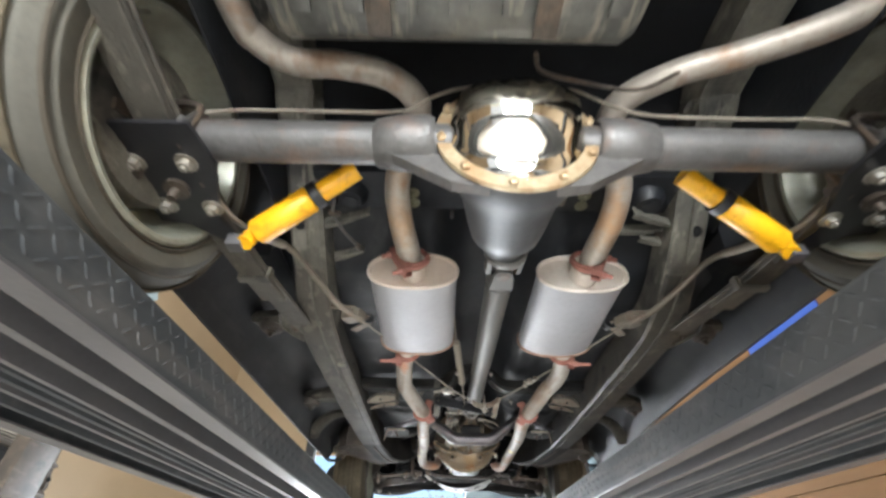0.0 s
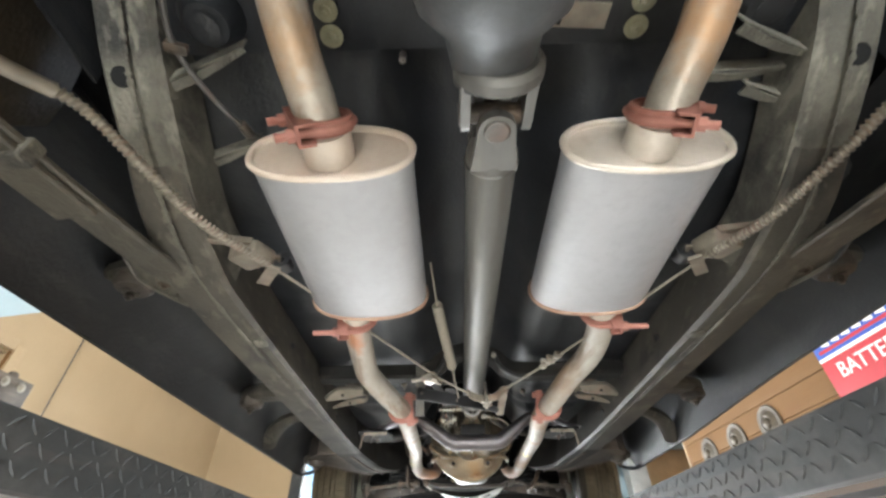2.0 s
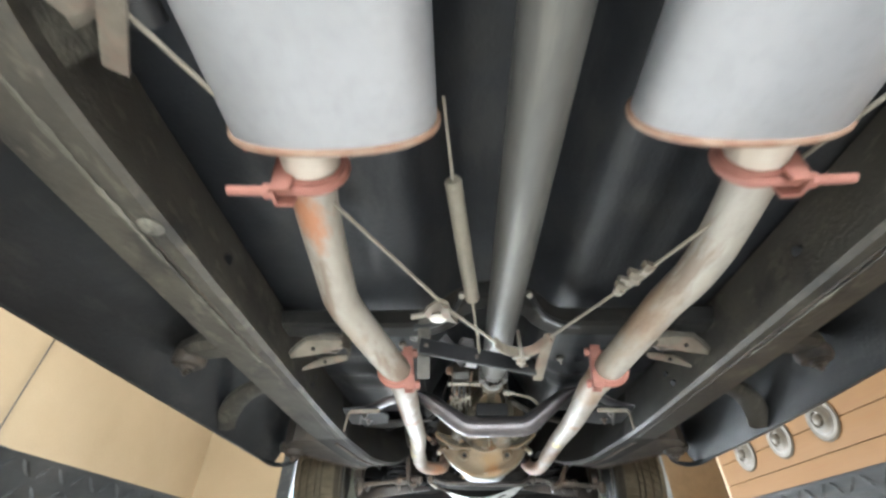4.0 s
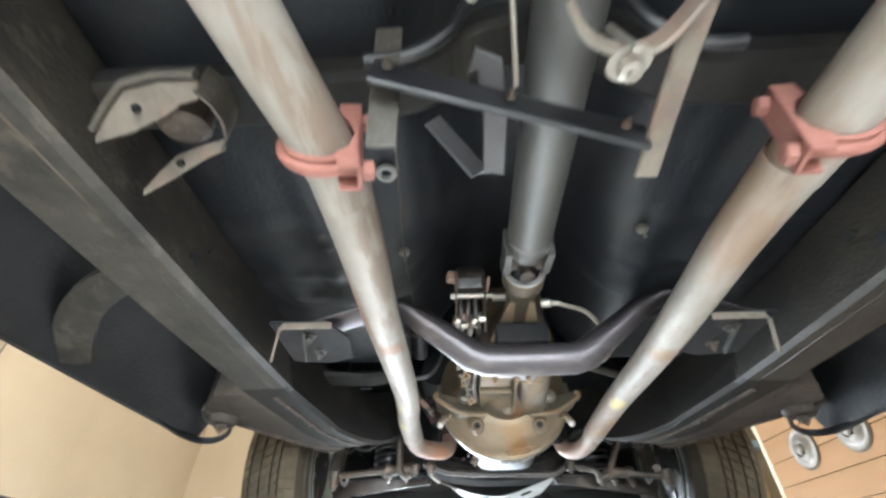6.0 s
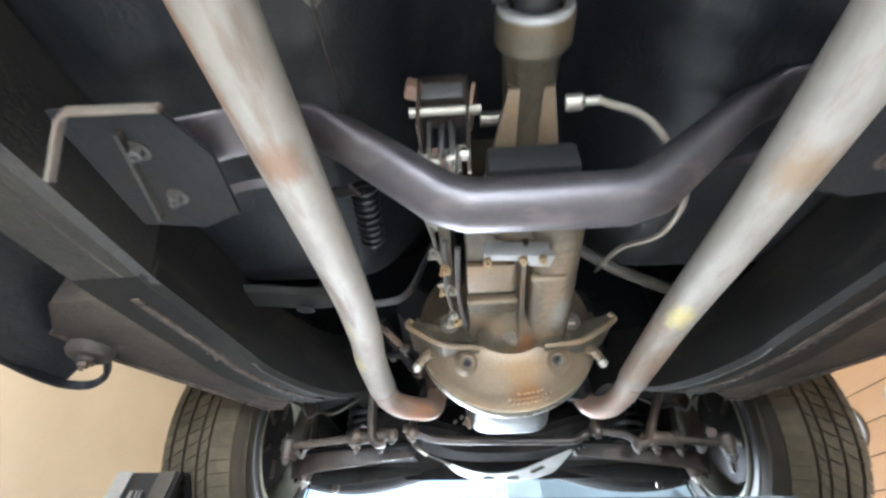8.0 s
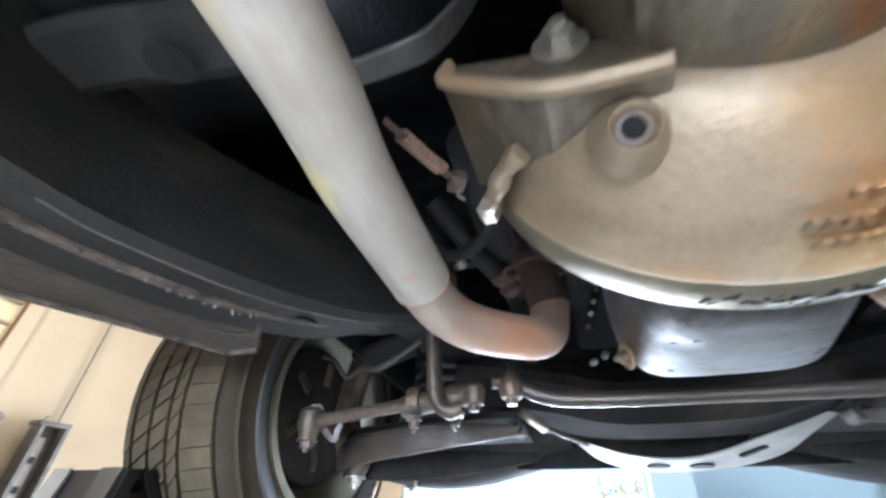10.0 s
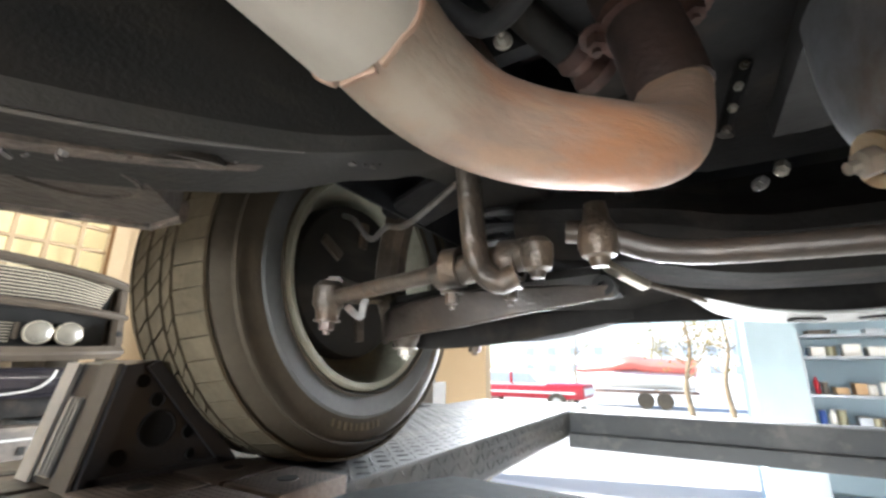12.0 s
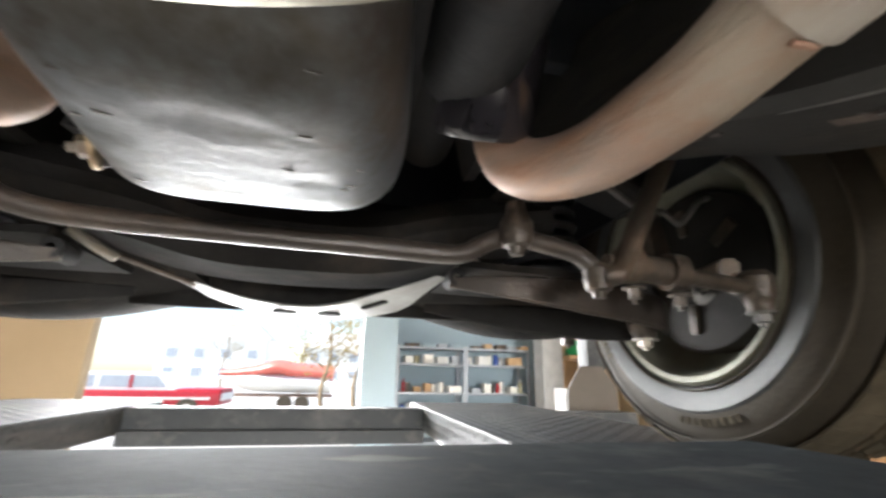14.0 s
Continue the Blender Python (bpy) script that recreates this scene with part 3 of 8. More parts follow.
# ---- four-post lift ----
lift = thing("car_lift", (-0.085, 1.5, 0), "grey steel four-post car lift with tread-plate runways", "car lift")
RY0, RY1 = -1.6, 4.35
for sx, xi in ((1, 0.414), (-1, -0.581)):
    xo = xi + sx * 0.49
    xm = (xi + xo) / 2
    bm = bm_box((xm, (RY0 + RY1) / 2, DECK - 0.004), (0.49, RY1 - RY0, 0.008), bevel=0.002)
    bm_box((xi + sx * 0.003, (RY0 + RY1) / 2, DECK - 0.044), (0.006, RY1 - RY0, 0.076), bm=bm)
    bm_box((xo - sx * 0.003, (RY0 + RY1) / 2, DECK - 0.044), (0.006, RY1 - RY0, 0.076), bm=bm)
    runway = part("runway", bm, LIFT, lift, "grey tread-plate runway")
    part("bottom_flange", bm_box((xi + sx * 0.022, (RY0 + RY1) / 2, DECK - 0.084), (0.044, RY1 - RY0, 0.005)), LIFTFL, runway, smooth=0)
    part("bottom_flange", bm_box((xo - sx * 0.022, (RY0 + RY1) / 2, DECK - 0.084), (0.044, RY1 - RY0, 0.005)), LIFTFL, runway, smooth=0)
    for k, off in enumerate((0.115, 0.2, 0.225, 0.26, 0.3, 0.36)):
        part("stiffener", bm_box((xi + sx * off, (RY0 + RY1) / 2, DECK - 0.05), (0.012 if k else 0.02, RY1 - RY0, 0.075)), LIFTFL if k in (0, 1, 4) else LIFT, runway, smooth=0)
    # raised tread bars, on deck and inner face
    vs, fs = [], []

    def lozenge(c, a, b, nrm):
        i = len(vs)
        c, a, b, nrm = Vector(c), Vector(a), Vector(b), Vector(nrm)
        for q in (a, b, -a, -b):
            vs.append(c + q)
        vs.append(c + a * 0.6 + nrm)
        vs.append(c - a * 0.6 + nrm)
        fs.extend(((i, i + 1, i + 4), (i + 1, i + 2, i + 5, i + 4), (i + 2, i + 3, i + 5), (i + 3, i, i + 4, i + 5)))
    step = 0.027
    for iy in range(int((RY1 + 0.3) / step)):
        y = -0.3 + iy * step
        for k in range(3):
            s = 1 if (iy + k) % 2 else -1
            z = DECK - 0.014 - k * 0.0235
            lozenge((xi - sx * 0.0002, y, z), (0, 0.0085, 0.0085 * s), (0, 0.0018 * s, -0.0018), (-sx * 0.0014, 0, 0))
        if y > 1.9:
            for k in range(18):
                s = 1 if (iy + k) % 2 else -1
                lozenge((xi + sx * (0.014 + k * step), y, DECK + 0.0002), (0.008, 0.008 * s, 0), (0.0018 * s, -0.0018, 0), (0, 0, 0.0013))
    me = bpy.data.meshes.new("tread_pattern")
    me.from_pydata([tuple(v) for v in vs], [], fs)
    me.materials.append(LIFT)
    tb = new("tread_pattern", me)
    tb.parent = runway
    tagged(tb, "raised tread bars", kind="stuff")
    # steel slip plates in front of the tyre on the west runway
    for iy in range(2 if sx < 0 else 0):
        for ix in range(2):
            c = (xi + sx * (0.13 + ix * 0.22), 2.36 + iy * 0.26, DECK + 0.008)
            pl = part("slip_plate", bm_box(c, (0.2, 0.24, 0.014), bevel=0.004), DIRTY, runway)
            part("slot", bm_lathe([(0, 0), (0.012, 0), (0.012, 0.002), (0, 0.002)], (c[0], c[1], c[2] + 0.0065), (0, 0, 1), 14), PAN, runway)
    # chamfered cover plate at the front post carriage
    cx = 1.275 if sx > 0 else -1.44
    stop = part("carriage_cover", bm_prism([(-0.135, 0), (0.135, 0), (0.135, 0.13), (0.07, 0.225), (-0.05, 0.225), (-0.135, 0.1)], (cx, 4.27, DECK - 0.05), (1, 0, 0), (0, 0.05, 1), (0, 0.012, 0)), STOP, lift, "brown-grey chamfered carriage cover plate", smooth=0)
    part("cover_side", bm_box((cx - sx * 0.13, 4.33, DECK + 0.01), (0.01, 0.13, 0.12)), STOP, stop)
for yb in (4.08, -1.45):
    beam = part("cross_beam", bm_box((-0.085, yb, DECK - 0.04), (0.99, 0.11, 0.068), bevel=0.006), LIFT, lift, "grey box-section cross beam")
    part("lower_lip", bm_box((-0.085, yb - 0.03, DECK - 0.098), (0.99, 0.1, 0.046), bevel=0.004), LIFT, beam)
    for px in (-1.5, 1.36):
        post = part("post", bm_box((px, yb + 0.32, 1.2), (0.1, 0.1, 2.4), bevel=0.012), LIFT, lift, "dark grey lift post")
        part("base_plate", bm_box((px, yb + 0.32, 0.008), (0.3, 0.3, 0.016)), STOP, post)
        part("carriage", bm_box(((px + (-1.07 if px < 0 else 0.9)) / 2, yb + 0.05, DECK - 0.07), (abs(px - (-1.07 if px < 0 else 0.9)), 0.11, 0.1)), LIFT, post)

# jack bridge resting on the runways
jack = thing("jack_bridge", (-0.085, 2.57, DECK), "blue-grey steel jack bridge lying across the runways", "jack bridge")
part("top_plate", bm_prism([(-0.385, 2.445), (0.48, 2.445), (0.48, 2.728), (-0.345, 2.728), (-0.385, 2.65)], (0, 0, 1.517), (1, 0, 0), (0, 1, 0), (0, 0, 0.012)), PLATE, jack, smooth=0)
part("plate_lip", bm_box((0.067, 2.724, 1.505), (0.82, 0.006, 0.024)), PLATE, jack)
part("rail", bm_box((-0.085, 2.51, 1.495), (1.12, 0.05, 0.042)), PLATE, jack)
for px in (-0.6, 0.46):
    part("skate", bm_box((px, 2.51, DECK + 0.0045), (0.12, 0.12, 0.009)), LIFT, jack)
# perforated rubber pads laid on the runway beside the chock
for ix, px in enumerate((-0.692, -0.59)):
    for iy, py in enumerate((2.66, 2.77)):
        pad = solid("rubber_pad", bm_box((px, py, DECK + 0.0125), (0.094, 0.102, 0.021), bevel=0.003), PADM, "brown perforated rubber pad lying on the lift runway", "rubber pad", "rubber pads")
        part("hole", bm_lathe([(0, 0), (0.0125, 0), (0.0125, 0.0012), (0, 0.0012)], (px, py, DECK + 0.023), (0, 0, 1), 14), HOLE, pad)
        vs, fs = [], []
        for a in range(11):
            for c in range(12):
                x, y = px - 0.04 + a * 0.008, py - 0.044 + c * 0.008
                if (x - px) ** 2 + (y - py) ** 2 > 0.0185 ** 2:
                    i = len(vs)
                    vs += [(x - 0.0018, y - 0.0018, DECK + 0.0236), (x + 0.0018, y - 0.0018, DECK + 0.0236), (x + 0.0018, y + 0.0018, DECK + 0.0236), (x - 0.0018, y + 0.0018, DECK + 0.0236)]
                    fs.append((i, i + 1, i + 2, i + 3))
        me = bpy.data.meshes.new("perforation")
        me.from_pydata(vs, [], fs)
        me.materials.append(HOLE)
        po = new("perforation", me)
        po.parent = pad
        tagged(po, "small dark perforations", kind="stuff")

# wheel chock against the front tyre on the west runway
CZ = DECK + 0.016
chock = thing("wheel_chock", (-0.82, 2.7, CZ), "black plastic wheel chock with moulded holes and grey back", "wheel chock")
prof = [(2.622, 0), (2.812, 0), (2.806, 0.012), (2.684, 0.14), (2.648, 0.134)]
part("body", bm_prism(prof, (-0.752, 0, CZ), (0, 1, 0), (0, 0, 1), (-0.14, 0, 0)), BLACK, chock, smooth=0)
for poly in ([(2.622, 0), (2.64, 0), (2.666, 0.137), (2.648, 0.134)], [(2.79, 0), (2.812, 0), (2.806, 0.012), (2.684, 0.14), (2.672, 0.132)], [(2.63, 0), (2.8, 0), (2.79, 0.012), (2.63, 0.012)]):
    part("edge_rib", bm_prism(poly, (-0.745, 0, CZ), (0, 1, 0), (0, 0, 1), (-0.01, 0, 0)), BLACK, chock, smooth=0)
back = ((2.616, 0.0), (2.62, 0.0), (2.648, 0.136), (2.642, 0.136))
part("back_strip", bm_prism(back, (-0.753, 0, CZ), (0, 1, 0), (0, 0, 1), (-0.04, 0, 0)), STOP, chock, "worn brown-grey back strip", smooth=0)
part("back_strip", bm_prism(back, (-0.858, 0, CZ), (0, 1, 0), (0, 0, 1), (-0.036, 0, 0)), LIFTPALE, chock, "pale grey back strip", smooth=0)
for k, x in enumerate((-0.812, -0.822, -0.834)):
    part("slot_bar", bm_prism([(2.617, 0.01), (2.621, 0.01), (2.638, 0.095), (2.634, 0.095)], (x, 0, CZ), (0, 1, 0), (0, 0, 1), (-(0.003, 0.003, 0.007)[k], 0, 0)), LIFTPALE, chock, smooth=0)
for hy, hz, hr in ((2.698, 0.058, 0.02), (2.692, 0.092, 0.008), (2.738, 0.05, 0.008), (2.66, 0.03, 0.008), (2.745, 0.022, 0.006), (2.672, 0.115, 0.007)):
    part("recess", bm_lathe([(hr * 1.12, 0), (hr * 1.12, 0.003), (hr, 0.0035), (hr, 0.0005), (0, 0.0005)], (-0.7522, hy, CZ + hz), (1, 0, 0), 18), HOLE, chock)

# ---- the classic car on the lift ----
def RAIL(sx, e):
    """Box rail section, inner face leaning out towards the top."""
    i = -sx
    return [(i * (0.045 + e), -0.075 - e), (i * (0.053 + e), -0.067), (i * (0.018 + e), 0.075 + e), (-i * 0.053, 0.075 + e), (-i * (0.053 + e), -0.067), (-i * 0.045, -0.075 - e)]


car = thing("car", (0, 1.45, DECK), "underside of a black classic car with dual exhaust on a lift", "car")


def ss(a, b, t):
    t = max(0.0, min(1.0, (t - a) / (b - a)))
    return t * t * (3 - 2 * t)


def pan_z(x, y):
    z = 1.868 + 0.085 * (1 - ss(0.4, 0.62, y)) + 0.17 * (1 - ss(0.12, 0.4, y)) + 0.42 * ss(2.2, 2.72, y)
    w = 0.135 + 0.05 * ss(1.6, 2.1, y)
    z += (0.12 + 0.1 * ss(1.55, 2.1, y)) * math.exp(-(x / w) ** 4) * ss(0.25, 0.5, y)
    for ry, hw in ((1.795, 0.022), (1.885, 0.03)):
        z -= (0.018 if ry < 1.85 else 0.024) * math.exp(-((y - ry) / hw) ** 2) * ss(0.15, 0.19, abs(x)) * (1 - ss(0.43, 0.47, abs(x)))
    for rx in (0.25, 0.33, 0.6, 0.68):
        z -= 0.007 * math.exp(-((abs(x) - rx) / 0.014) ** 2) * ss(0.7, 0.78, y) * (1 - ss(2.0, 2.1, y)) * (1 - math.exp(-((y - 1.38) / 0.1) ** 2))
    for ry in (0.82, 1.05, 1.68, 1.83):
        z -= 0.006 * math.exp(-((y - ry) / 0.014) ** 2) * ss(0.2, 0.26, abs(x)) * (1 - ss(0.66, 0.7, abs(x)))
    return z


bm = bmesh.new()
NX, NY = 90, 120
grid = []
for j in range(NY + 1):
    y = 0.22 + j * (2.75 - 0.22) / NY
    grid.append([bm.verts.new((-0.8 + i * 1.6 / NX, y, pan_z(-0.8 + i * 1.6 / NX, y))) for i in range(NX + 1)])
for a, b in zip(grid, grid[1:]):
    for i in range(NX):
        bm.faces.new((a[i], a[i + 1], b[i + 1], b[i]))
floor_pan = part("floor_pan", bm, PAN, car, "black undercoated floor pan with tunnel", smooth=60)
bm = bmesh.new()
rows = []
for j in range(31):
    y = -1.25 + j * 1.5 / 30
    rows.append([bm.verts.new((-0.8 + i * 0.04, y, pan_z(-0.8 + i * 0.04, y) + 0.004 - 0.012 * max(0.0, math.cos(i * 1.1)) ** 6)) for i in range(41)])
for a, b in zip(rows, rows[1:]):
    for i in range(40):
        bm.faces.new((a[i], a[i + 1], b[i + 1], b[i]))
part("trunk_floor", bm, TRUNK, car, "flat black trunk floor", smooth=60)
# upper body: closed shell over the floor
bm = bmesh.new()
for sx in (-1, 1):
    bm_box((sx * 0.9, -0.85, 2.1), (0.03, 0.9, 0.5), bm=bm)
    bm_box((sx * 0.9, 1.5, 2.07), (0.03, 2.2, 0.44), bm=bm)
    bm_box((sx * 0.9, 3.55, 2.06), (0.03, 0.5, 0.56), bm=bm)
    bm_box((sx * 0.9, 1.3, 2.34), (0.03, 5.0, 0.3), bm=bm)
bm_box((0, 1.3, 2.5), (1.82, 5.1, 0.03), bm=bm)
bm_box((0, -1.28, 2.15), (1.82, 0.03, 0.7), bm=bm)
part("body_shell", bm, DARKCAR, car, "dark painted body shell", smooth=0)
for sx in (-1, 1):
    # rocker: one folded sheet from floor to outer body
    sec = [(0.6, 1.862), (0.7, 1.835), (0.755, 1.775), (0.785, 1.715), (0.798, 1.69), (0.806, 1.688), (0.83, 1.71), (0.87, 1.78), (0.9, 1.86), (0.9, 1.9), (0.62, 1.9)]
    bm = bmesh.new()
    rows = []
    for k in range(21):
        y = 0.4 + k * 1.9 / 20
        rise = 0.012 * ss(2.2, 2.3, y) + (0.026 if sx > 0 else 0.0) * (1 - ss(1.0, 1.9, y))
        rows.append([bm.verts.new((sx * x, y, min(z + rise, 1.9) if z < 1.87 else z)) for x, z in sec])
    for a, b in zip(rows, rows[1:]):
        for j in range(len(sec)):
            bm.faces.new((a[j], a[(j + 1) % len(sec)], b[(j + 1) % len(sec)], b[j]))
    bm.faces.new(rows[0])
    bm.faces.new(rows[-1][::-1])
    part("sill", bm, PAN, car, "black undercoated rocker sill")
    part("torque_box", bm_prism([(0.5, 2.06), (0.66, 2.08), (0.72, 2.16), (0.705, 2.24), (0.64, 2.36), (0.58, 2.46), (0.53, 2.548), (0.49, 2.55), (0.44, 2.5)], (0, 0, 1.728), (sx, 0, -0.0), (0, 1, 0), (0, 0, 0.11)), TORQUE, car, "dusty brown front corner torque box", smooth=0)
    part("box_flange", bm_sweep([(sx * x, y, 1.732) for x, y in ((0.722, 2.16), (0.707, 2.24), (0.642, 2.36), (0.582, 2.46), (0.532, 2.55), (0.488, 2.552))], rect(0.006, 0.018, 0.002), n=0, up=(0, 0, 1)), PINKSCALE, car, smooth=0)
    part("drain_slot", bm_lathe([(0, 0), (0.014, 0.001), (0.018, 0.006), (0, 0.006)], (sx * 0.395, 2.505, 1.738), (0.3 * sx, 0.2, -1), 16), TORQUE, car)
    part("drain_ring", bm_lathe([(0.033, -0.004), (0.0335, 0.002), (0.036, 0.002), (0.0365, -0.004)], (sx * 0.47, 2.475, 1.7275), (0, 0, -1), 30), TORQUE, car)
    part("rail_seam", bm_sweep([(sx * x, y, z) for x, y, z in ((0.5, 2.05, 1.711), (0.478, 2.22, 1.712), (0.463, 2.32, 1.712), (0.424, 2.43, 1.717), (0.388, 2.54, 1.742), (0.362, 2.65, 1.79))], [(0.006, 0.002), (0.006, -0.002), (-0.006, -0.002), (-0.006, 0.002)], n=8, up=(0, 0, 1)), PINKSCALE, car, "flaking rusty weld seam under the rail")
    flk = random.Random(11)
    bm = bmesh.new()
    for q in range(42):
        u = flk.random()
        y = 2.2 + 0.44 * u
        x = 0.482 - 0.12 * ss(2.2, 2.64, y) ** 1.0 + flk.uniform(-0.006, 0.006)
        z = 1.7085 + 0.03 * ss(2.42, 2.54, y) + 0.048 * ss(2.52, 2.68, y)
        bm_box((sx * x, y, z), (flk.uniform(0.001, 0.004), flk.uniform(0.001, 0.006), flk.uniform(0.001, 0.003)), (flk.uniform(-40, 40), flk.uniform(-40, 40), flk.uniform(0, 90)), bm=bm)
    tagged(part("seam_flakes", bm, AXLE, car, "", smooth=0), "pale flakes on the rail seam", kind="stuff")
    part("rail_edge", bm_sweep([(sx * x, y, z) for x, y, z in ((0.435, 2.27, 1.7135), (0.428, 2.32, 1.7135), (0.389, 2.43, 1.7185), (0.354, 2.54, 1.7435), (0.329, 2.65, 1.7915))], circle(0.0013, 6), n=8), AXLE, car)
    # main frame rail with kick-up over the axle
    part("rear_rail", bm_sweep([(sx * x, y, z) for x, y, z in ((0.495, -1.2, 2.06), (0.495, 0.0, 2.08), (0.5, 0.15, 2.055), (0.5, 0.3, 2.0), (0.5, 0.4, 1.915), (0.502, 0.51, 1.845), (0.505, 0.62, 1.795), (0.508, 0.74, 1.775))], rect(0.088, 0.11, 0.01), n=6, up=(0, 0, 1)), DUSTY, car, "dusty frame rail kicked up over the axle")
    rail = part("frame_rail", bm_sweep([(sx * x, y, z) for x, y, z in ((0.502, 0.46, 1.885), (0.504, 0.55, 1.828), (0.508, 0.66, 1.798), (0.512, 0.78, 1.786), (0.515, 1.2, 1.784), (0.514, 1.7, 1.784), (0.508, 2.05, 1.788))], RAIL(sx, 0.0), n=5, up=(0, 0, 1), scale=lambda t: 0.74 + 0.26 * ss(0.0, 0.45, t)), FRAME, car, "dusty dark grey box-section frame rail")
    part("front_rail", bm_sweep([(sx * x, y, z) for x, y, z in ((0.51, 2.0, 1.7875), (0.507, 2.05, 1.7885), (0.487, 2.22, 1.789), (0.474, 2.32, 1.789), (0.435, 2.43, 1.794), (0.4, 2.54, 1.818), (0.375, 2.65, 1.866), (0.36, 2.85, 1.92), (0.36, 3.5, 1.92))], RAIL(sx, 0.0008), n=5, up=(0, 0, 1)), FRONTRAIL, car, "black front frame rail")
    part("weld_seam", bm_tube([(sx * x, y, z) for x, y, z in ((0.5, 0.62, 1.74), (0.492, 0.9, 1.711), (0.49, 1.4, 1.709), (0.49, 1.9, 1.711), (0.485, 2.0, 1.712))], 0.0018, 6, 5), TORQUE, rail)
    part("oval_hole", bm_lathe([(0, 0), (0.015, 0), (0.015, 0.008), (0, 0.008)], (sx * 0.513, 0.3905, 1.8632), (0, -0.6, -0.8), 16), HOLE, rail)
    for hy, hz in ((1.617, 1.75), (1.66, 1.79), (2.0, 1.78), (1.1, 1.78)):
        part("hole", bm_lathe([(0, 0), (0.011, 0), (0.011, 0.003), (0, 0.003)], (sx * (0.463 + (hz - 1.717) * 0.24), hy, hz), (-sx, 0, -0.24), 12), PAN, rail)
    # outriggers to the sill
    for pts, mount in (([(0.55, 1.4, 1.775), (0.62, 1.4, 1.772), (0.68, 1.42, 1.772), (0.73, 1.46, 1.785)], (0.705, 1.44)), ([(0.55, 0.72, 1.775), (0.61, 0.73, 1.772), (0.68, 0.75, 1.778), (0.73, 0.77, 1.79)], (0.67, 0.752)), ([(0.54, 2.19, 1.765), (0.62, 2.2, 1.755), (0.69, 2.22, 1.748), (0.75, 2.26, 1.745)], (0.7, 2.222))):
        o = part("outrigger", bm_sweep([(sx * x, y, z) for x, y, z in pts], rect(0.075, 0.05, 0.014), n=5, up=(0, 0, 1), scale=lambda t: 1.15 - 0.4 * t), FRAME, car, "dusty pressed outrigger")
        mz = pts[2][2] - 0.024
        part("body_mount", bm_lathe([(0, -0.022), (0.013, -0.022), (0.015, -0.016), (0.03, -0.014), (0.036, -0.006), (0.036, 0.014), (0, 0.014)], (sx * mount[0], mount[1], mz), (0, 0, 1), 22), TORQUE, o, "dusty round body mount")
        part("mount_bolt", bm_bolt((sx * mount[0], mount[1], mz - 0.021), (0, 0, -1), 0.009, 0.009), DIRTY, o)
    part("pressed_arch", bm_sweep([(sx * x, y, z) for x, y, z in ((0.545, 1.7, 1.785), (0.6, 1.69, 1.782), (0.66, 1.7, 1.775), (0.72, 1.735, 1.755), (0.765, 1.79, 1.728), (0.785, 1.83, 1.71))], [(-0.028, 0.01), (-0.03, -0.006), (-0.012, -0.016), (0.012, -0.016), (0.03, -0.006), (0.028, 0.01)], n=6, up=(0, 0, 1)), FRAME, car, "dusty pressed floor arch")
    part("sill_end_lip", bm_sweep([(sx * x, y, z) for x, y, z in ((0.8, 2.13, 1.697), (0.8, 2.22, 1.692), (0.787, 2.285, 1.692), (0.755, 2.31, 1.698), (0.715, 2.29, 1.708), (0.69, 2.25, 1.72))], rect(0.009, 0.016, 0.003), n=6, up=(0, 0, 1)), PAN, car, "turned lip at the end of the sill")
    hanger = part("spring_hanger", bm_prism([(0.54, 0.6), (0.605, 0.64), (0.62, 0.7), (0.6, 0.76), (0.575, 0.8), (0.54, 0.81)], (0, 0, 1.733), (sx, 0, 0), (0, 1, 0), (0, 0, 0.007)), FRAME, car, "dusty spring hanger plate", smooth=0)
    part("hanger_lip", bm_sweep([(sx * 0.605, 0.63, 1.742), (sx * 0.622, 0.7, 1.742), (sx * 0.602, 0.76, 1.742), (sx * 0.576, 0.802, 1.742)], rect(0.005, 0.03, 0.002), n=4, up=(0, 0, 1)), DUSTY, hanger)
    part("hanger_bolt", bm_bolt((sx * 0.58, 0.715, 1.733), (0, 0, -1), 0.011, 0.01), DIRTY, hanger)
    # ragged weld where the two rail halves meet
    rag = random.Random(3 + sx)
    bm = bm_sweep([(sx * x, y, z) for x, y, z in ((0.49, 0.1, 2.0), (0.492, 0.2, 1.966), (0.494, 0.29, 1.925), (0.495, 0.375, 1.853), (0.497, 0.48, 1.785), (0.499, 0.6, 1.732), (0.5, 0.74, 1.712), (0.498, 1.0, 1.705), (0.494, 1.35, 1.704))], [(0.005, 0.0), (0.0025, -0.0022), (-0.003, -0.002), (-0.005, 0.0), (0.0, 0.005)], n=30, up=(0, 0, 1), scale=lambda t: rag.uniform(0.35, 1.25))
    part("ragged_weld", bm, DUSTY, car, "ragged dusty weld along the rail")
    part("rail_plug", bm_lathe([(0, 0), (0.014, 0), (0.017, 0.004), (0.01, 0.008), (0, 0.007)], (sx * 0.478, 0.93, 1.711), (0, 0, -1), 14), DUSTY, car)
    # gusset brackets at the cross member
    lo1, up1 = ((0.457, 1.407, 1.737), (0.41, 1.396, 1.737), (0.37, 1.381, 1.737), (0.35, 1.37, 1.738), (0.331, 1.366, 1.739)), ((0.455, 1.401, 1.741), (0.43, 1.379, 1.752), (0.41, 1.364, 1.757), (0.37, 1.356, 1.756), (0.331, 1.356, 1.753))
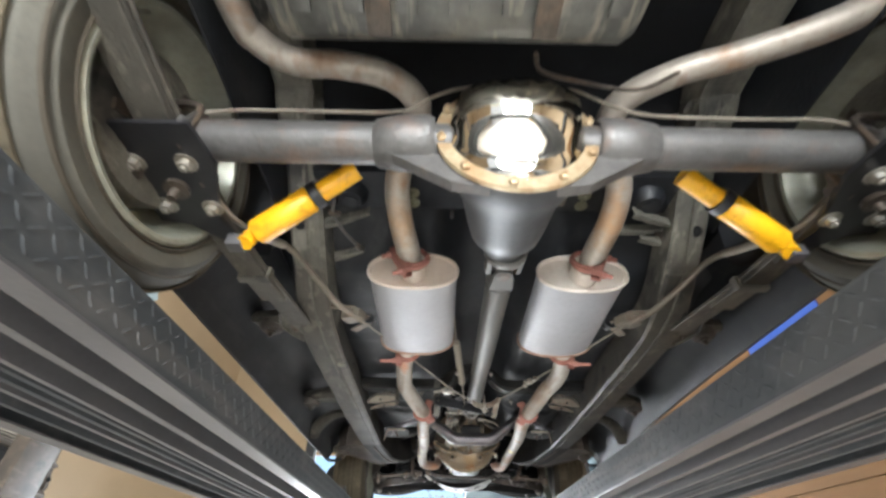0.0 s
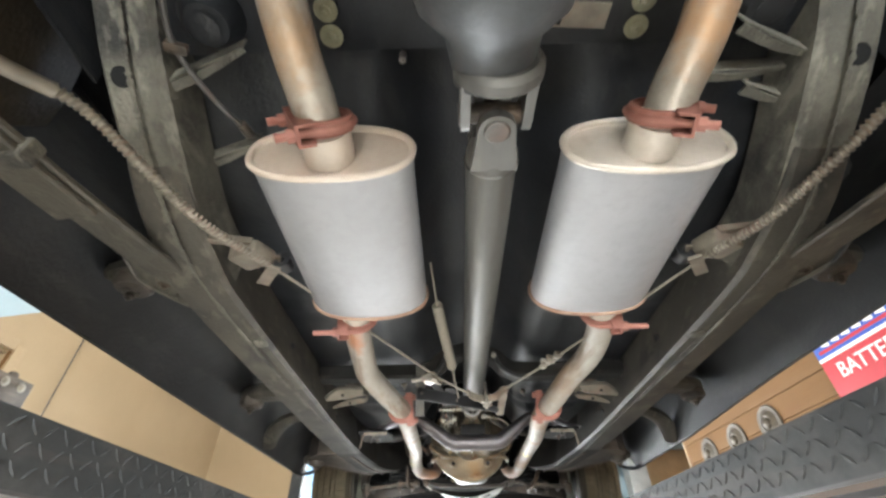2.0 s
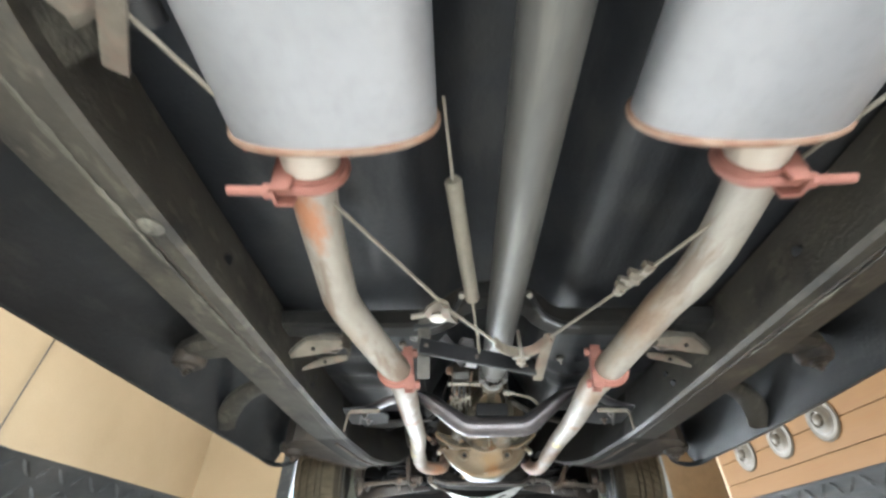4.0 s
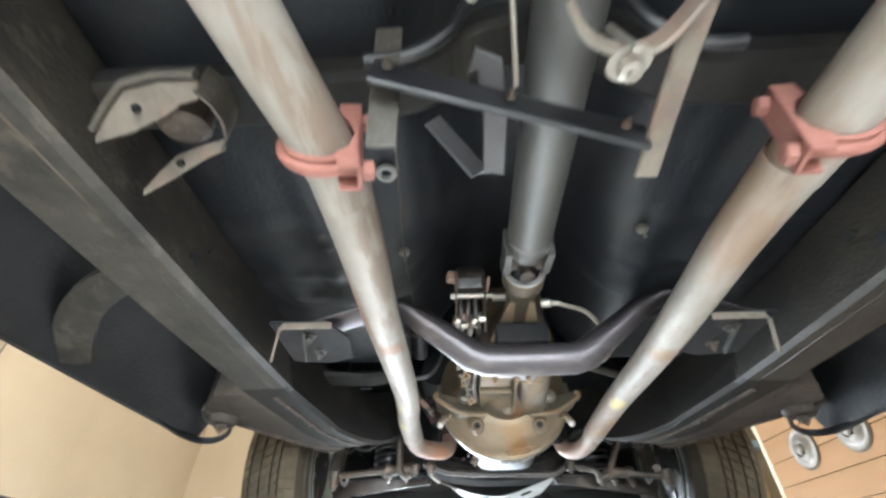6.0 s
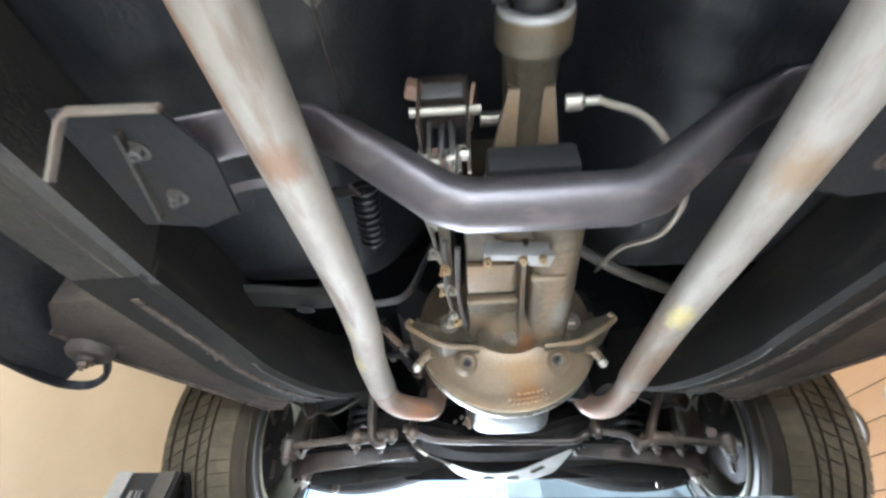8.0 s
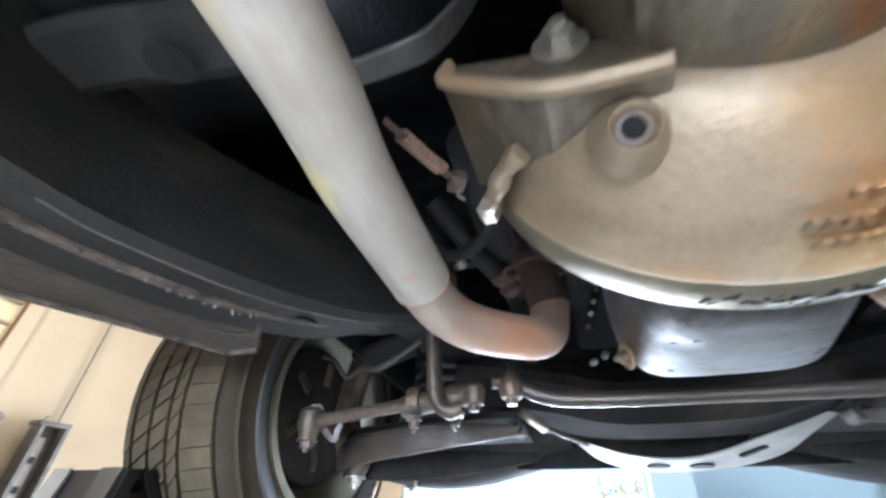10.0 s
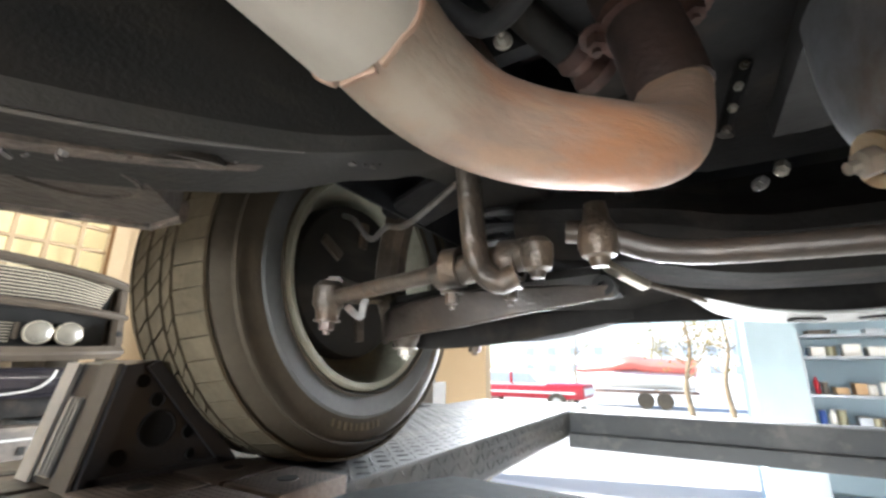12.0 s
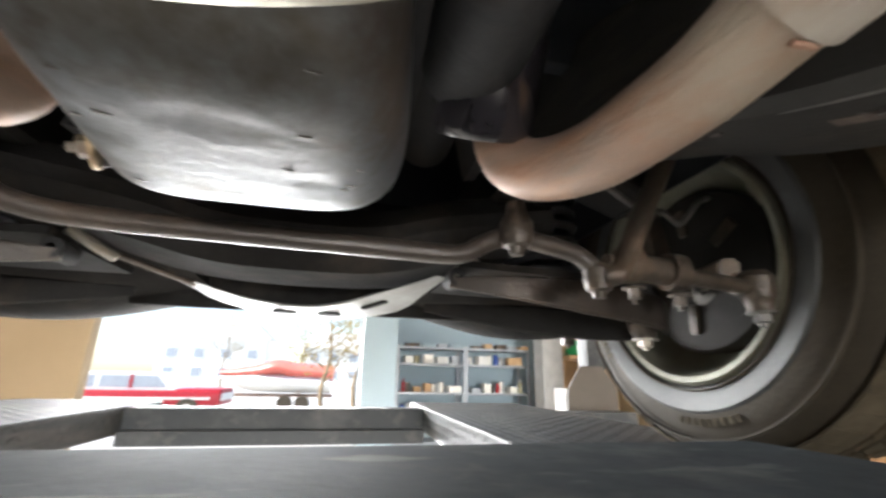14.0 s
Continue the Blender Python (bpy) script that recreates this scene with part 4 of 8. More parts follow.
    lo2, up2 = ((0.452, 1.48, 1.737), (0.41, 1.46, 1.737), (0.372, 1.441, 1.737), (0.35, 1.43, 1.737), (0.332, 1.424, 1.738)), ((0.45, 1.474, 1.74), (0.42, 1.453, 1.747), (0.395, 1.437, 1.75), (0.36, 1.424, 1.748), (0.332, 1.416, 1.746))
    web_lo, web_up = ((0.331, 1.36, 1.742), (0.322, 1.375, 1.741), (0.319, 1.392, 1.74), (0.323, 1.41, 1.739), (0.333, 1.423, 1.738)), ((0.334, 1.36, 1.79), (0.327, 1.375, 1.79), (0.324, 1.392, 1.79), (0.327, 1.41, 1.79), (0.336, 1.423, 1.79))
    g = part("gusset", bm_ribbon(lo1, up1, sx, (0, 0.001, 0.003)), TANBR, car, "dusty arched mounting bracket on the rail", smooth=0)
    part("bracket_arm", bm_ribbon(lo2, up2, sx, (0, 0.001, 0.003)), TANBR, g, smooth=0)
    part("bracket_web", bm_ribbon(web_lo, web_up, sx, (0.003, 0, 0)), GUSSET, g)
    part("bracket_lip", bm_sweep([(sx * x, y - 0.006, z + 0.003) for x, y, z in up1], rect(0.006, 0.012, 0.002), n=0, up=(0, 0, 1)), GUSSET, g, smooth=0)
    for hx, hy, hz in ((0.398, 1.379, 1.7455), (0.388, 1.443, 1.742)):
        part("slot", bm_lathe([(0, 0), (0.0042, 0), (0.0042, 0.003), (0, 0.003)], (sx * hx, hy - 0.003, hz), (0, -0.4, -0.9), 12), HOLE, g)
    part("bushing", bm_lathe([(0, -0.02), (0.018, -0.02), (0.026, -0.012), (0.026, 0.02), (0, 0.02)], (sx * 0.372, 1.402, 1.768), (0.0, -0.3, 1), 16), DIRTY, g)
    # wheel housings
    for cy, r in ((0.035, 0.36), (2.955, 0.38)):
        bm = bm_lathe([(r, -0.17), (r, 0.17)], (sx * 0.74, cy, 1.76), (1, 0, 0), 24, a0=math.pi + (0.36 if cy > 1 else 0), a1=2 * math.pi - (0.36 if cy > 1 else 0))
        for f in bm.faces:
            f.normal_flip()
        part("wheel_housing", bm, PAN, car, "black inner wheel housing")
        part("housing_side", bm_prism([(r * math.cos(math.pi * k / 16), r * math.sin(math.pi * k / 16)) for k in range(17)], (sx * 0.56, cy, 1.86), (0, 1, 0), (0, 0, 1), (-sx * 0.004, 0, 0)), PAN, car)

# cross members
bm = bm_sweep([(-0.5, 1.412, 1.826), (-0.2, 1.41, 1.822), (-0.12, 1.4, 1.83), (-0.08, 1.39, 1.862), (0, 1.385, 1.885), (0.08, 1.39, 1.862), (0.12, 1.4, 1.83), (0.2, 1.41, 1.822), (0.5, 1.412, 1.826)], rect(0.06, 0.046, 0.008), n=4, up=(0, 0, 1))
xm = part("cross_member", bm, FRONTRAIL, car, "dusty frame cross member arched over the shaft")
for sx in (-1, 1):
    part("stud", bm_lathe([(0, 0), (0.006, 0), (0.008, 0.008), (0.007, 0.016), (0, 0.018)], (sx * 0.074, 1.335, 1.855), (0, -0.6, -1), 12), STEEL, xm)
    part("shield_lip", bm_tube([(sx * 0.075, 1.335, 1.85), (sx * 0.1, 1.35, 1.81), (sx * 0.14, 1.36, 1.79), (sx * 0.18, 1.36, 1.785)], 0.007, 8, 5), BLACK, xm)
part("rear_cross_member", bm_box((0, 0.335, 1.957), (0.95, 0.13, 0.05), bevel=0.012), PAN, car, "black rear cross member")
slotted = part("slotted_plate", bm_box((0.128, 0.352, 1.928), (0.1, 0.036, 0.006), (0, 0, 4), bevel=0.002), TANBR, car, "tan slotted plate")
part("slot", bm_box((0.108, 0.352, 1.9243), (0.008, 0.024, 0.002), (0, 0, 10)), HOLE, slotted)
part("drain_plug", bm_bolt((-0.12, 0.4, 1.925), (0, 0, -1), 0.006, 0.02, washer=False), STEEL, car)
for sx in (-1, 1):
    b = bm_lathe([(0, 0), (0.017, 0), (0.017, 0.003), (0, 0.003)], (sx * 0.223, 0.335, 1.929), (0, 0, -1), 16)
    bm_bolt((sx * 0.223, 0.335, 1.927), (0, 0, -1), 0.008, 0.007, b)
    part("body_bolt", b, BRASSY, car)
    b = bm_lathe([(0, 0), (0.017, 0), (0.017, 0.003), (0, 0.003)], (sx * 0.223, 0.372, 1.929), (0, 0, -1), 16)
    bm_bolt((sx * 0.223, 0.372, 1.927), (0, 0, -1), 0.008, 0.007, b)
    part("body_bolt", b, BRASSY, car)
    arms = (((0.474, 0.416), (0.334, 0.361), 1.87), ((0.503, 0.568), (0.369, 0.517), 1.868)) if sx < 0 else (((0.345, 0.357), (0.472, 0.4), 1.88), ((0.325, 0.43), (0.444, 0.42), 1.884), ((0.392, 0.446), (0.494, 0.473), 1.875))
    for (xa, ya), (xb, yb), z in arms:
        br = part("side_bracket", bm_sweep([(sx * xa, ya, z), (sx * (xa + xb) / 2, (ya + yb) / 2 + 0.004, z), (sx * xb, yb, z + 0.004)], rect(0.014, 0.003, 0.001), n=4, up=(0, 0, 1), scale=lambda t: 1.1 - 0.5 * t), DUSTY, car, "dusty strip bracket", smooth=0)
        part("bracket_flange", bm_sweep([(sx * xa, ya - 0.01, z + 0.012), (sx * (xa + xb) / 2, (ya + yb) / 2 - 0.006, z + 0.012), (sx * xb, yb - 0.004, z + 0.012)], rect(0.003, 0.026, 0.001), n=4, up=(0, 0, 1)), DUSTY, br, smooth=0)
    part("spring_seat", bm_lathe([(0, -0.03), (0.03, -0.03), (0.045, -0.01), (0.045, 0.05), (0, 0.05)], (sx * 0.385, 0.34, 1.93), (0, 0, 1), 18), PAN, car)
    part("seat_plug", bm_lathe([(0, 0), (0.016, 0), (0.02, 0.006), (0.0, 0.008)], (sx * 0.385, 0.34, 1.9), (0, 0, -1), 16), PAN, car)

# rear axle
axle = part("rear_axle", bm_tube([(-0.57, 0.035, 1.738), (0.57, 0.035, 1.738)], 0.037, 24, 0), AXLE, car, "worn grey rear axle tube")
for sx in (-1, 1):
    part("tube_collar", bm_lathe([(0.045, -0.06), (0.051, -0.05), (0.05, 0.0), (0.042, 0.04), (0.037, 0.045)], (sx * 0.2 - 0.02, 0.035, 1.739), (sx, 0, 0), 24), AXLE, axle)
    part("housing_rib", bm_prism([(0, -0.05), (0.17, -0.045), (0.06, -0.115), (0, -0.125)], (sx * 0.05 - 0.02, 0.02, 1.743), (sx, 0, 0), (0, 0, 1), (0, 0.022, 0)), AXLE, axle, smooth=0)
housing = part("differential", bm_lathe([(0, -0.005), (0.137, -0.005), (0.137, 0.025), (0.118, 0.06), (0.096, 0.11), (0.082, 0.19), (0.074, 0.225), (0.05, 0.25), (0.043, 0.29), (0.043, 0.3), (0, 0.3)], (-0.018, 0.03, 1.745), (0.04, 1, -0.06), 36), mat("blue_grey_housing", (0.055, 0.059, 0.063), 0.5, 0.1, col2=(0.036, 0.036, 0.037), scale=8, bump=0.2), axle, "dark blue-grey differential housing")
part("cover_flange", bm_lathe([(0.11, 0.0), (0.14, 0.0), (0.142, 0.004), (0.14, 0.01), (0.11, 0.01)], (-0.02, 0.02, 1.745), (0, -1, 0.0), 10 * 5), RUSTRIM, axle, "rusty gold cover flange")
# chrome cover with a raised, flat-sided dome
bm = bmesh.new()
rows = []
for f in (1.0, 0.985, 0.95, 0.9, 0.83, 0.74, 0.62, 0.46, 0.28, 0.12):
    row = []
    for a in range(64):
        th = 2 * math.pi * a / 64
        r = 0.121 * f
        u, v = r * math.cos(th), r * math.sin(th)
        lean, back = 0.034 + 0.5 * (v + 0.1) - 3.2 * (u * u + (v - 0.0) ** 2), 0.082 - 1.05 * max(0.0, v - 0.03) - 0.35 * max(0.0, abs(u) - 0.05)
        h = 0.5 * (lean + back - math.sqrt((lean - back) ** 2 + 0.00012))
        row.append(bm.verts.new((-0.02 + u, 0.012 - max(h, 0.012) * (1 - ss(0.8, 1.0, f)) ** 0.7, 1.747 + v)))
    rows.append(row)
for a, b in zip(rows, rows[1:]):
    for j in range(64):
        bm.faces.new((a[j], a[(j + 1) % 64], b[(j + 1) % 64], b[j]))
bm.faces.new(rows[-1])
part("differential_cover", bm, CHROME, axle, "polished chrome differential cover", smooth=25)
for k in range(10):
    th = 2 * math.pi * (k + 0.3) / 10
    part("cover_bolt", bm_bolt((-0.02 + 0.131 * math.cos(th), 0.009, 1.745 + 0.131 * math.sin(th)), (0, -1, 0), 0.0085, 0.008, washer=False), RUSTRIM, axle)
for sx in (-1, 1):
    perch = part("spring_perch", bm_box((sx * 0.6, 0.04, 1.712), (0.075, 0.14, 0.016), bevel=0.003), AXLE, axle)
    for px in (0.562, 0.638):
        part("perch_web", bm_prism([(-0.06, -0.03), (0.06, -0.03), (0.045, 0.02), (0.03, 0.035), (-0.03, 0.035), (-0.045, 0.02)], (sx * px, 0.035, 1.742), (0, 1, 0), (0, 0, 1), (sx * 0.006, 0, 0)), AXLE, axle, smooth=0)
    for by in (-0.006, 0.076):
        part("u_bolt", bm_tube([(sx * 0.565, by, 1.668), (sx * 0.565, by, 1.76), (sx * 0.575, by, 1.782), (sx * 0.6, by, 1.788), (sx * 0.635, by, 1.782), (sx * 0.648, by, 1.76), (sx * 0.648, by, 1.668)], 0.0065, 10, 3), DIRTY, axle)
part("brake_line", bm_tube([(-0.58, 0.0, 1.765), (-0.5, 0.0, 1.779), (-0.35, 0.0, 1.78), (-0.22, 0.0, 1.785), (-0.16, -0.01, 1.82), (-0.1, 0.02, 1.9), (0, 0.03, 1.92), (0.1, 0.02, 1.9), (0.15, 0.0, 1.82), (0.22, 0.0, 1.786), (0.4, 0.0, 1.78), (0.52, 0.0, 1.782), (0.58, 0.0, 1.76)], 0.0034, 8), TANBR, axle)

# springs, plates and shock absorbers
for sx in (-1, 1):
    spring = part("leaf_spring", bm_sweep([(sx * 0.6, -0.75, 1.86), (sx * 0.6, -0.4, 1.79), (sx * 0.6, 0.0, 1.715), (sx * 0.59, 0.3, 1.705), (sx * 0.565, 0.55, 1.715), (sx * 0.545, 0.76, 1.735)], rect(0.062, 0.012, 0.003), n=6, up=(0, 0, 1)), FRAME, car, "dusty leaf spring pack")
    part("leaf", bm_sweep([(sx * 0.6, -0.5, 1.795), (sx * 0.6, -0.2, 1.732), (sx * 0.6, 0.05, 1.7), (sx * 0.59, 0.3, 1.692), (sx * 0.575, 0.5, 1.7)], rect(0.06, 0.01, 0.002), n=6, up=(0, 0, 1)), FRAME, spring)
    part("leaf", bm_sweep([(sx * 0.6, -0.28, 1.736), (sx * 0.6, 0.05, 1.688), (sx * 0.592, 0.28, 1.681)], rect(0.06, 0.01, 0.002), n=6, up=(0, 0, 1)), FRAME, spring)
    part("leaf_clip", bm_box((sx * 0.583, 0.39, 1.698), (0.075, 0.022, 0.035), bevel=0.004), DUSTY, spring)
    part("spring_eye", bm_lathe([(0.012, -0.034), (0.026, -0.034), (0.026, 0.034), (0.012, 0.034)], (sx * 0.545, 0.77, 1.745), (1, 0, 0), 18), FRAME, spring)
    plate = part("spring_plate", bm_prism([(-0.06, -0.11), (0.09, -0.11), (0.1, -0.03), (0.055, 0.1), (0.07, 0.165), (0.045, 0.17), (-0.01, 0.12), (-0.06, 0.11)], (sx * 0.62, 0.06, 1.668), (-sx, 0, 0), (0, 1, 0), (0, 0, 0.008)), BLACK, car, "black spring mounting plate", smooth=0)
    for bx, by in ((0.65, 0.03), (0.565, 0.03), (0.645, 0.13), (0.565, 0.135)):
        part("u_bolt_nut", bm_bolt((sx * bx, by - 0.005, 1.667), (0, 0, -1), 0.011, 0.013), STEEL, plate)
    part("locating_pin", bm_lathe([(0.02, 0), (0.022, 0.01), (0.008, 0.012), (0.008, 0.03), (0, 0.03)], (sx * 0.605, 0.08, 1.668), (0, 0, -1), 14), DIRTY, plate)
    part("plate_lip", bm_box((sx * 0.55, 0.215, 1.653), (0.03, 0.03, 0.026), bevel=0.003), LIFTFL, plate)
    a, b = Vector((sx * 0.525 + (0.014 if sx > 0 else 0), 0.212, 1.665)), Vector((sx * 0.29 + (0.016 if sx > 0 else 0), 0.12, 1.795))
    d = (b - a).normalized()
    shock = part("shock_absorber", bm_lathe([(0, 0.015), (0.024, 0.015), (0.0275, 0.02), (0.0275, 0.14), (0.024, 0.145), (0.012, 0.146), (0.012, 0.17), (0, 0.17)], a, d, 24), YELLOW, car, "yellow shock absorber")
    part("dust_tube", bm_lathe([(0, 0.165), (0.021, 0.165), (0.021, 0.25), (0, 0.25)], a, d, 20), YELLOW, shock)
    part("bump_ring", bm_lathe([(0, 0.147), (0.0285, 0.147), (0.0285, 0.166), (0, 0.166)], a, d, 20), BLACK, shock)
    part("lower_eye", bm_lathe([(0, -0.02), (0.016, -0.02), (0.016, 0.02), (0, 0.02)], a, (0.2, 0.3, 1), 14), YELLOW, shock)

# fuel tank behind the axle
tank = part("fuel_tank", bm_sweep([(-0.4, -0.5, 1.885), (-0.385, -0.5, 1.885), (0.125, -0.5, 1.885), (0.14, -0.5, 1.885)], [(0.39 * math.copysign(abs(math.cos(t)) ** 0.28, math.cos(t)), 0.118 * math.copysign(abs(math.sin(t)) ** 0.3, math.sin(t))) for t in [2 * math.pi * k / 56 for k in range(56)]], n=0, up=(0, 0, 1), scale=lambda t: 0.97 if t < 0.2 or t > 0.8 else 1.0), TANK, car, "dull galvanised fuel tank")
for k in range(7):
    part("tank_rib", bm_box((-0.35 + k * 0.075, -0.42, 1.7665), (0.03, 0.5, 0.006), bevel=0.0028), TANK, tank)
for x in (0.0, -0.24):
    part("tank_strap", bm_box((x, -0.45, 1.7625), (0.035, 0.62, 0.004), bevel=0.0015), DIRTY, tank)
part("tank_flange", bm_box((-0.13, -0.118, 1.86), (0.52, 0.02, 0.012), bevel=0.003), DIRTY, tank)
part("vent_line", bm_tube([(0.0, -0.1, 1.8), (0.02, -0.06, 1.82), (0.1, -0.02, 1.86), (0.22, 0.0, 1.87), (0.3, -0.02, 1.9)], 0.004, 8), DIRTY, tank)
# exhaust
for sx in (-1, 1):
    if sx < 0:
        tail = [(-0.222, 0.43, 1.755), (-0.231, 0.39, 1.788), (-0.247, 0.33, 1.828), (-0.252, 0.25, 1.864), (-0.23, 0.155, 1.908), (-0.2, 0.075, 1.922), (-0.255, 0.012, 1.92), (-0.351, -0.014, 1.915), (-0.435, -0.02, 1.912), (-0.488, -0.062, 1.908), (-0.507, -0.13, 1.9), (-0.505, -0.5, 1.86), (-0.5, -1.1, 1.82)]
    else:
        tail = [(0.225, 0.43, 1.755), (0.238, 0.39, 1.788), (0.263, 0.33, 1.828), (0.267, 0.25, 1.864), (0.237, 0.165, 1.908), (0.212, 0.1, 1.922), (0.232, 0.045, 1.922), (0.31, -0.01, 1.918), (0.4, -0.045, 1.914), (0.48, -0.085, 1.905), (0.545, -0.13, 1.895), (0.59, -0.19, 1.885), (0.605, -0.28, 1.875), (0.61, -0.6, 1.85), (0.6, -1.1, 1.82)]
    part("tail_pipe", bm_tube(tail, 0.0302, 20, 6, scale=lambda t: 1 - 0.12 * ss(0.25, 0.5, t)), TAILPIPE, car, "bare steel tail pipe bent over the axle")
    mx = -0.219 if sx < 0 else 0.219
    ring = [(0.114 * math.copysign(abs(math.cos(t)) ** 0.86, math.cos(t)), 0.054 * math.copysign(abs(math.sin(t)) ** 0.86, math.sin(t))) for t in [2 * math.pi * k / 48 for k in range(48)]]
    m0, m1 = Vector((mx, 0.461, 1.767)), Vector((mx - sx * 0.0, 0.808, 1.752))
    muff = part("muffler", bm_sweep([m0, m1], ring, n=0, up=(0, 0, 1)), MUFF, car, "grey painted oval muffler")
    part("end_cap", bm_sweep([m0 + Vector((0, 0.006, 0)), m0 - Vector((0, 0.002, 0))], [(a * 0.985, b * 0.97) for a, b in ring], n=0, up=(0, 0, 1)), MUFFEND, muff, "pale steel end cap")
    for e, y in ((m0, 0.0), (m1, 0.0)):
        bm = bmesh.new()
        bm_sweep([e + Vector((a, -0.004 if e is m0 else 0.002, b)) for a, b in ring + ring[:1]], circle(0.0045 if e is m1 else 0.0055, 8), bm, 0)
        part("rolled_seam", bm, RUSTSEAM if e is m1 else MUFFEND, muff, "rusty rolled seam")
    part("neck", bm_tube([(mx, 0.46, 1.76), (mx, 0.415, 1.764)], 0.035, 20, 0), MUFFEND, muff)
    part("neck", bm_tube([(mx - sx * -0.03, 0.8, 1.74), (mx + sx * 0.035, 0.86, 1.735)], 0.033, 20, 0), MUFFEND, muff)

    def clamp(c, d, r, w, leg):
        """U-bolt pipe clamp: rod loop, saddle, two threaded ends pointing along w."""
        c, d = Vector(c), Vector(d).normalized()
        w = Vector(w)
        w = (w - d * w.dot(d)).normalized()
        v = w.cross(d)
        rr = r + 0.0045
        loop = [c + v * rr + w * (r + leg), c + v * rr + w * r * 0.4]
        loop += [c + v * rr * math.cos(a) - w * rr * math.sin(a) for a in [math.pi * k / 12 for k in range(13)]]
        loop += [c - v * rr + w * r * 0.4, c - v * rr + w * (r + leg)]
        cl = part("pipe_clamp", bm_tube(loop, 0.0056, 8, 0), RUST, car, "pink-rusted pipe clamp")
        poly = [(-r - 0.016, 0.55 * r), (-r * 0.9, 0.45 * r), (-r * 0.6, 0.82 * r), (0, 1.02 * r), (r * 0.6, 0.82 * r), (r * 0.9, 0.45 * r), (r + 0.016, 0.55 * r), (r + 0.016, r + 0.006), (-r - 0.016, r + 0.006)]
        part("band", bm_lathe([(r - 0.001, -0.011), (r + 0.0035, -0.01), (r + 0.0045, 0), (r + 0.0035, 0.01), (r - 0.001, 0.011)], c, d, 26), RUST, cl)
        for k in (-0.014, 0.011):
            part("saddle", bm_prism(poly, c + d * k, v, w, d * 0.003), RUST, cl, smooth=0)
        part("saddle", bm_box((0, 0, 0), (2 * r + 0.032, 0.028, 0.004)), RUST, cl, smooth=0).data.transform(Matrix([(v[q], d[q], w[q], (c + w * (r + 0.004))[q]) for q in range(3)] + [(0, 0, 0, 1)]))
        for k in (-1, 1):
            part("clamp_nut", bm_lathe([(0, 0), (0.0095, 0), (0.0095, 0.009), (0, 0.009)], c + v * k * rr + w * (r + 0.007), w, 6), RUST, cl)
        return cl
    clamp((mx, 0.408, 1.768), (0, -1, 0.35), 0.0355, (sx * 0.9, 0, -0.45), 0.03)
    clamp((mx + sx * 0.034, 0.862, 1.735), (sx * 0.1, 1, 0), 0.0335, (sx, 0, -0.06), 0.055)
    if sx < 0:
        mid = [(-0.255, 0.85, 1.735), (-0.266, 0.93, 1.732), (-0.272, 1.02, 1.726), (-0.276, 1.09, 1.721), (-0.277, 1.125, 1.718), (-0.273, 1.155, 1.7155), (-0.264, 1.195, 1.713), (-0.238, 1.305, 1.707), (-0.213, 1.41, 1.703), (-0.209, 1.46, 1.703)]
        down = [(-0.211, 1.43, 1.706), (-0.214, 1.55, 1.716), (-0.225, 1.78, 1.737), (-0.2315, 2.1, 1.757), (-0.2385, 2.25, 1.759), (-0.2435, 2.305, 1.757), (-0.2485, 2.36, 1.753), (-0.2485, 2.482, 1.744)]
        elbow = [(-0.2487, 2.43, 1.749), (-0.2485, 2.48, 1.7442), (-0.2475, 2.518, 1.7405), (-0.238, 2.556, 1.738), (-0.217, 2.588, 1.737), (-0.19, 2.62, 1.741), (-0.166, 2.655, 1.75), (-0.153, 2.685, 1.77), (-0.147, 2.7, 1.81), (-0.16, 2.7, 1.88), (-0.18, 2.7, 1.95)]
    else:
        mid = [(0.262, 0.85, 1.735), (0.272, 0.92, 1.732), (0.279, 1.0, 1.727), (0.279, 1.045, 1.724), (0.275, 1.085, 1.721), (0.266, 1.12, 1.718), (0.257, 1.165, 1.715), (0.247, 1.26, 1.71), (0.2335, 1.38, 1.704), (0.228, 1.45, 1.703)]
        down = [(0.227, 1.43, 1.704), (0.233, 1.55, 1.713), (0.252, 1.72, 1.726), (0.274, 1.93, 1.743), (0.286, 2.2, 1.76), (0.288, 2.36, 1.76), (0.28, 2.48, 1.748)]
        elbow = [(0.2825, 2.43, 1.7527), (0.28, 2.48, 1.748), (0.278, 2.53, 1.742), (0.272, 2.57, 1.739), (0.264, 2.61, 1.738), (0.25, 2.65, 1.744), (0.236, 2.68, 1.758), (0.226, 2.695, 1.78), (0.22, 2.7, 1.82), (0.22, 2.7, 1.9), (0.225, 2.69, 1.95)]
    part("middle_pipe", bm_tube(mid, 0.0285, 26, 6), PIPE, car, "pale aluminised exhaust pipe")
    clamp((-0.2165 if sx < 0 else 0.2325, 1.397, 1.7035), (-sx * 0.15, -1, 0.0), 0.0305, (-sx, 0, 0.12), 0.017)
    dp = part("down_pipe", bm_tube(down, 0.0292, 28, 6, scale=lambda t: 1 - 0.02 * ss(0.86, 0.97, t)), PIPE, car, "pale aluminised down pipe with welded bend")
    for a0, a1 in ((3.4, 4.3), (4.45, 5.0), (5.1, 6.3), (1.0, 2.2)) if sx < 0 else ((4.4, 4.8),):
        part("weld_bead", bm_sweep([Vector(down[-1]) + Vector((0.0276 * math.cos(t), 0.0008 * math.sin(9 * t), 0.0276 * math.sin(t))) for t in [a0 + (a1 - a0) * k / 9 for k in range(10)]], circle(0.0019, 6), n=0), RUSTSEAM, dp)
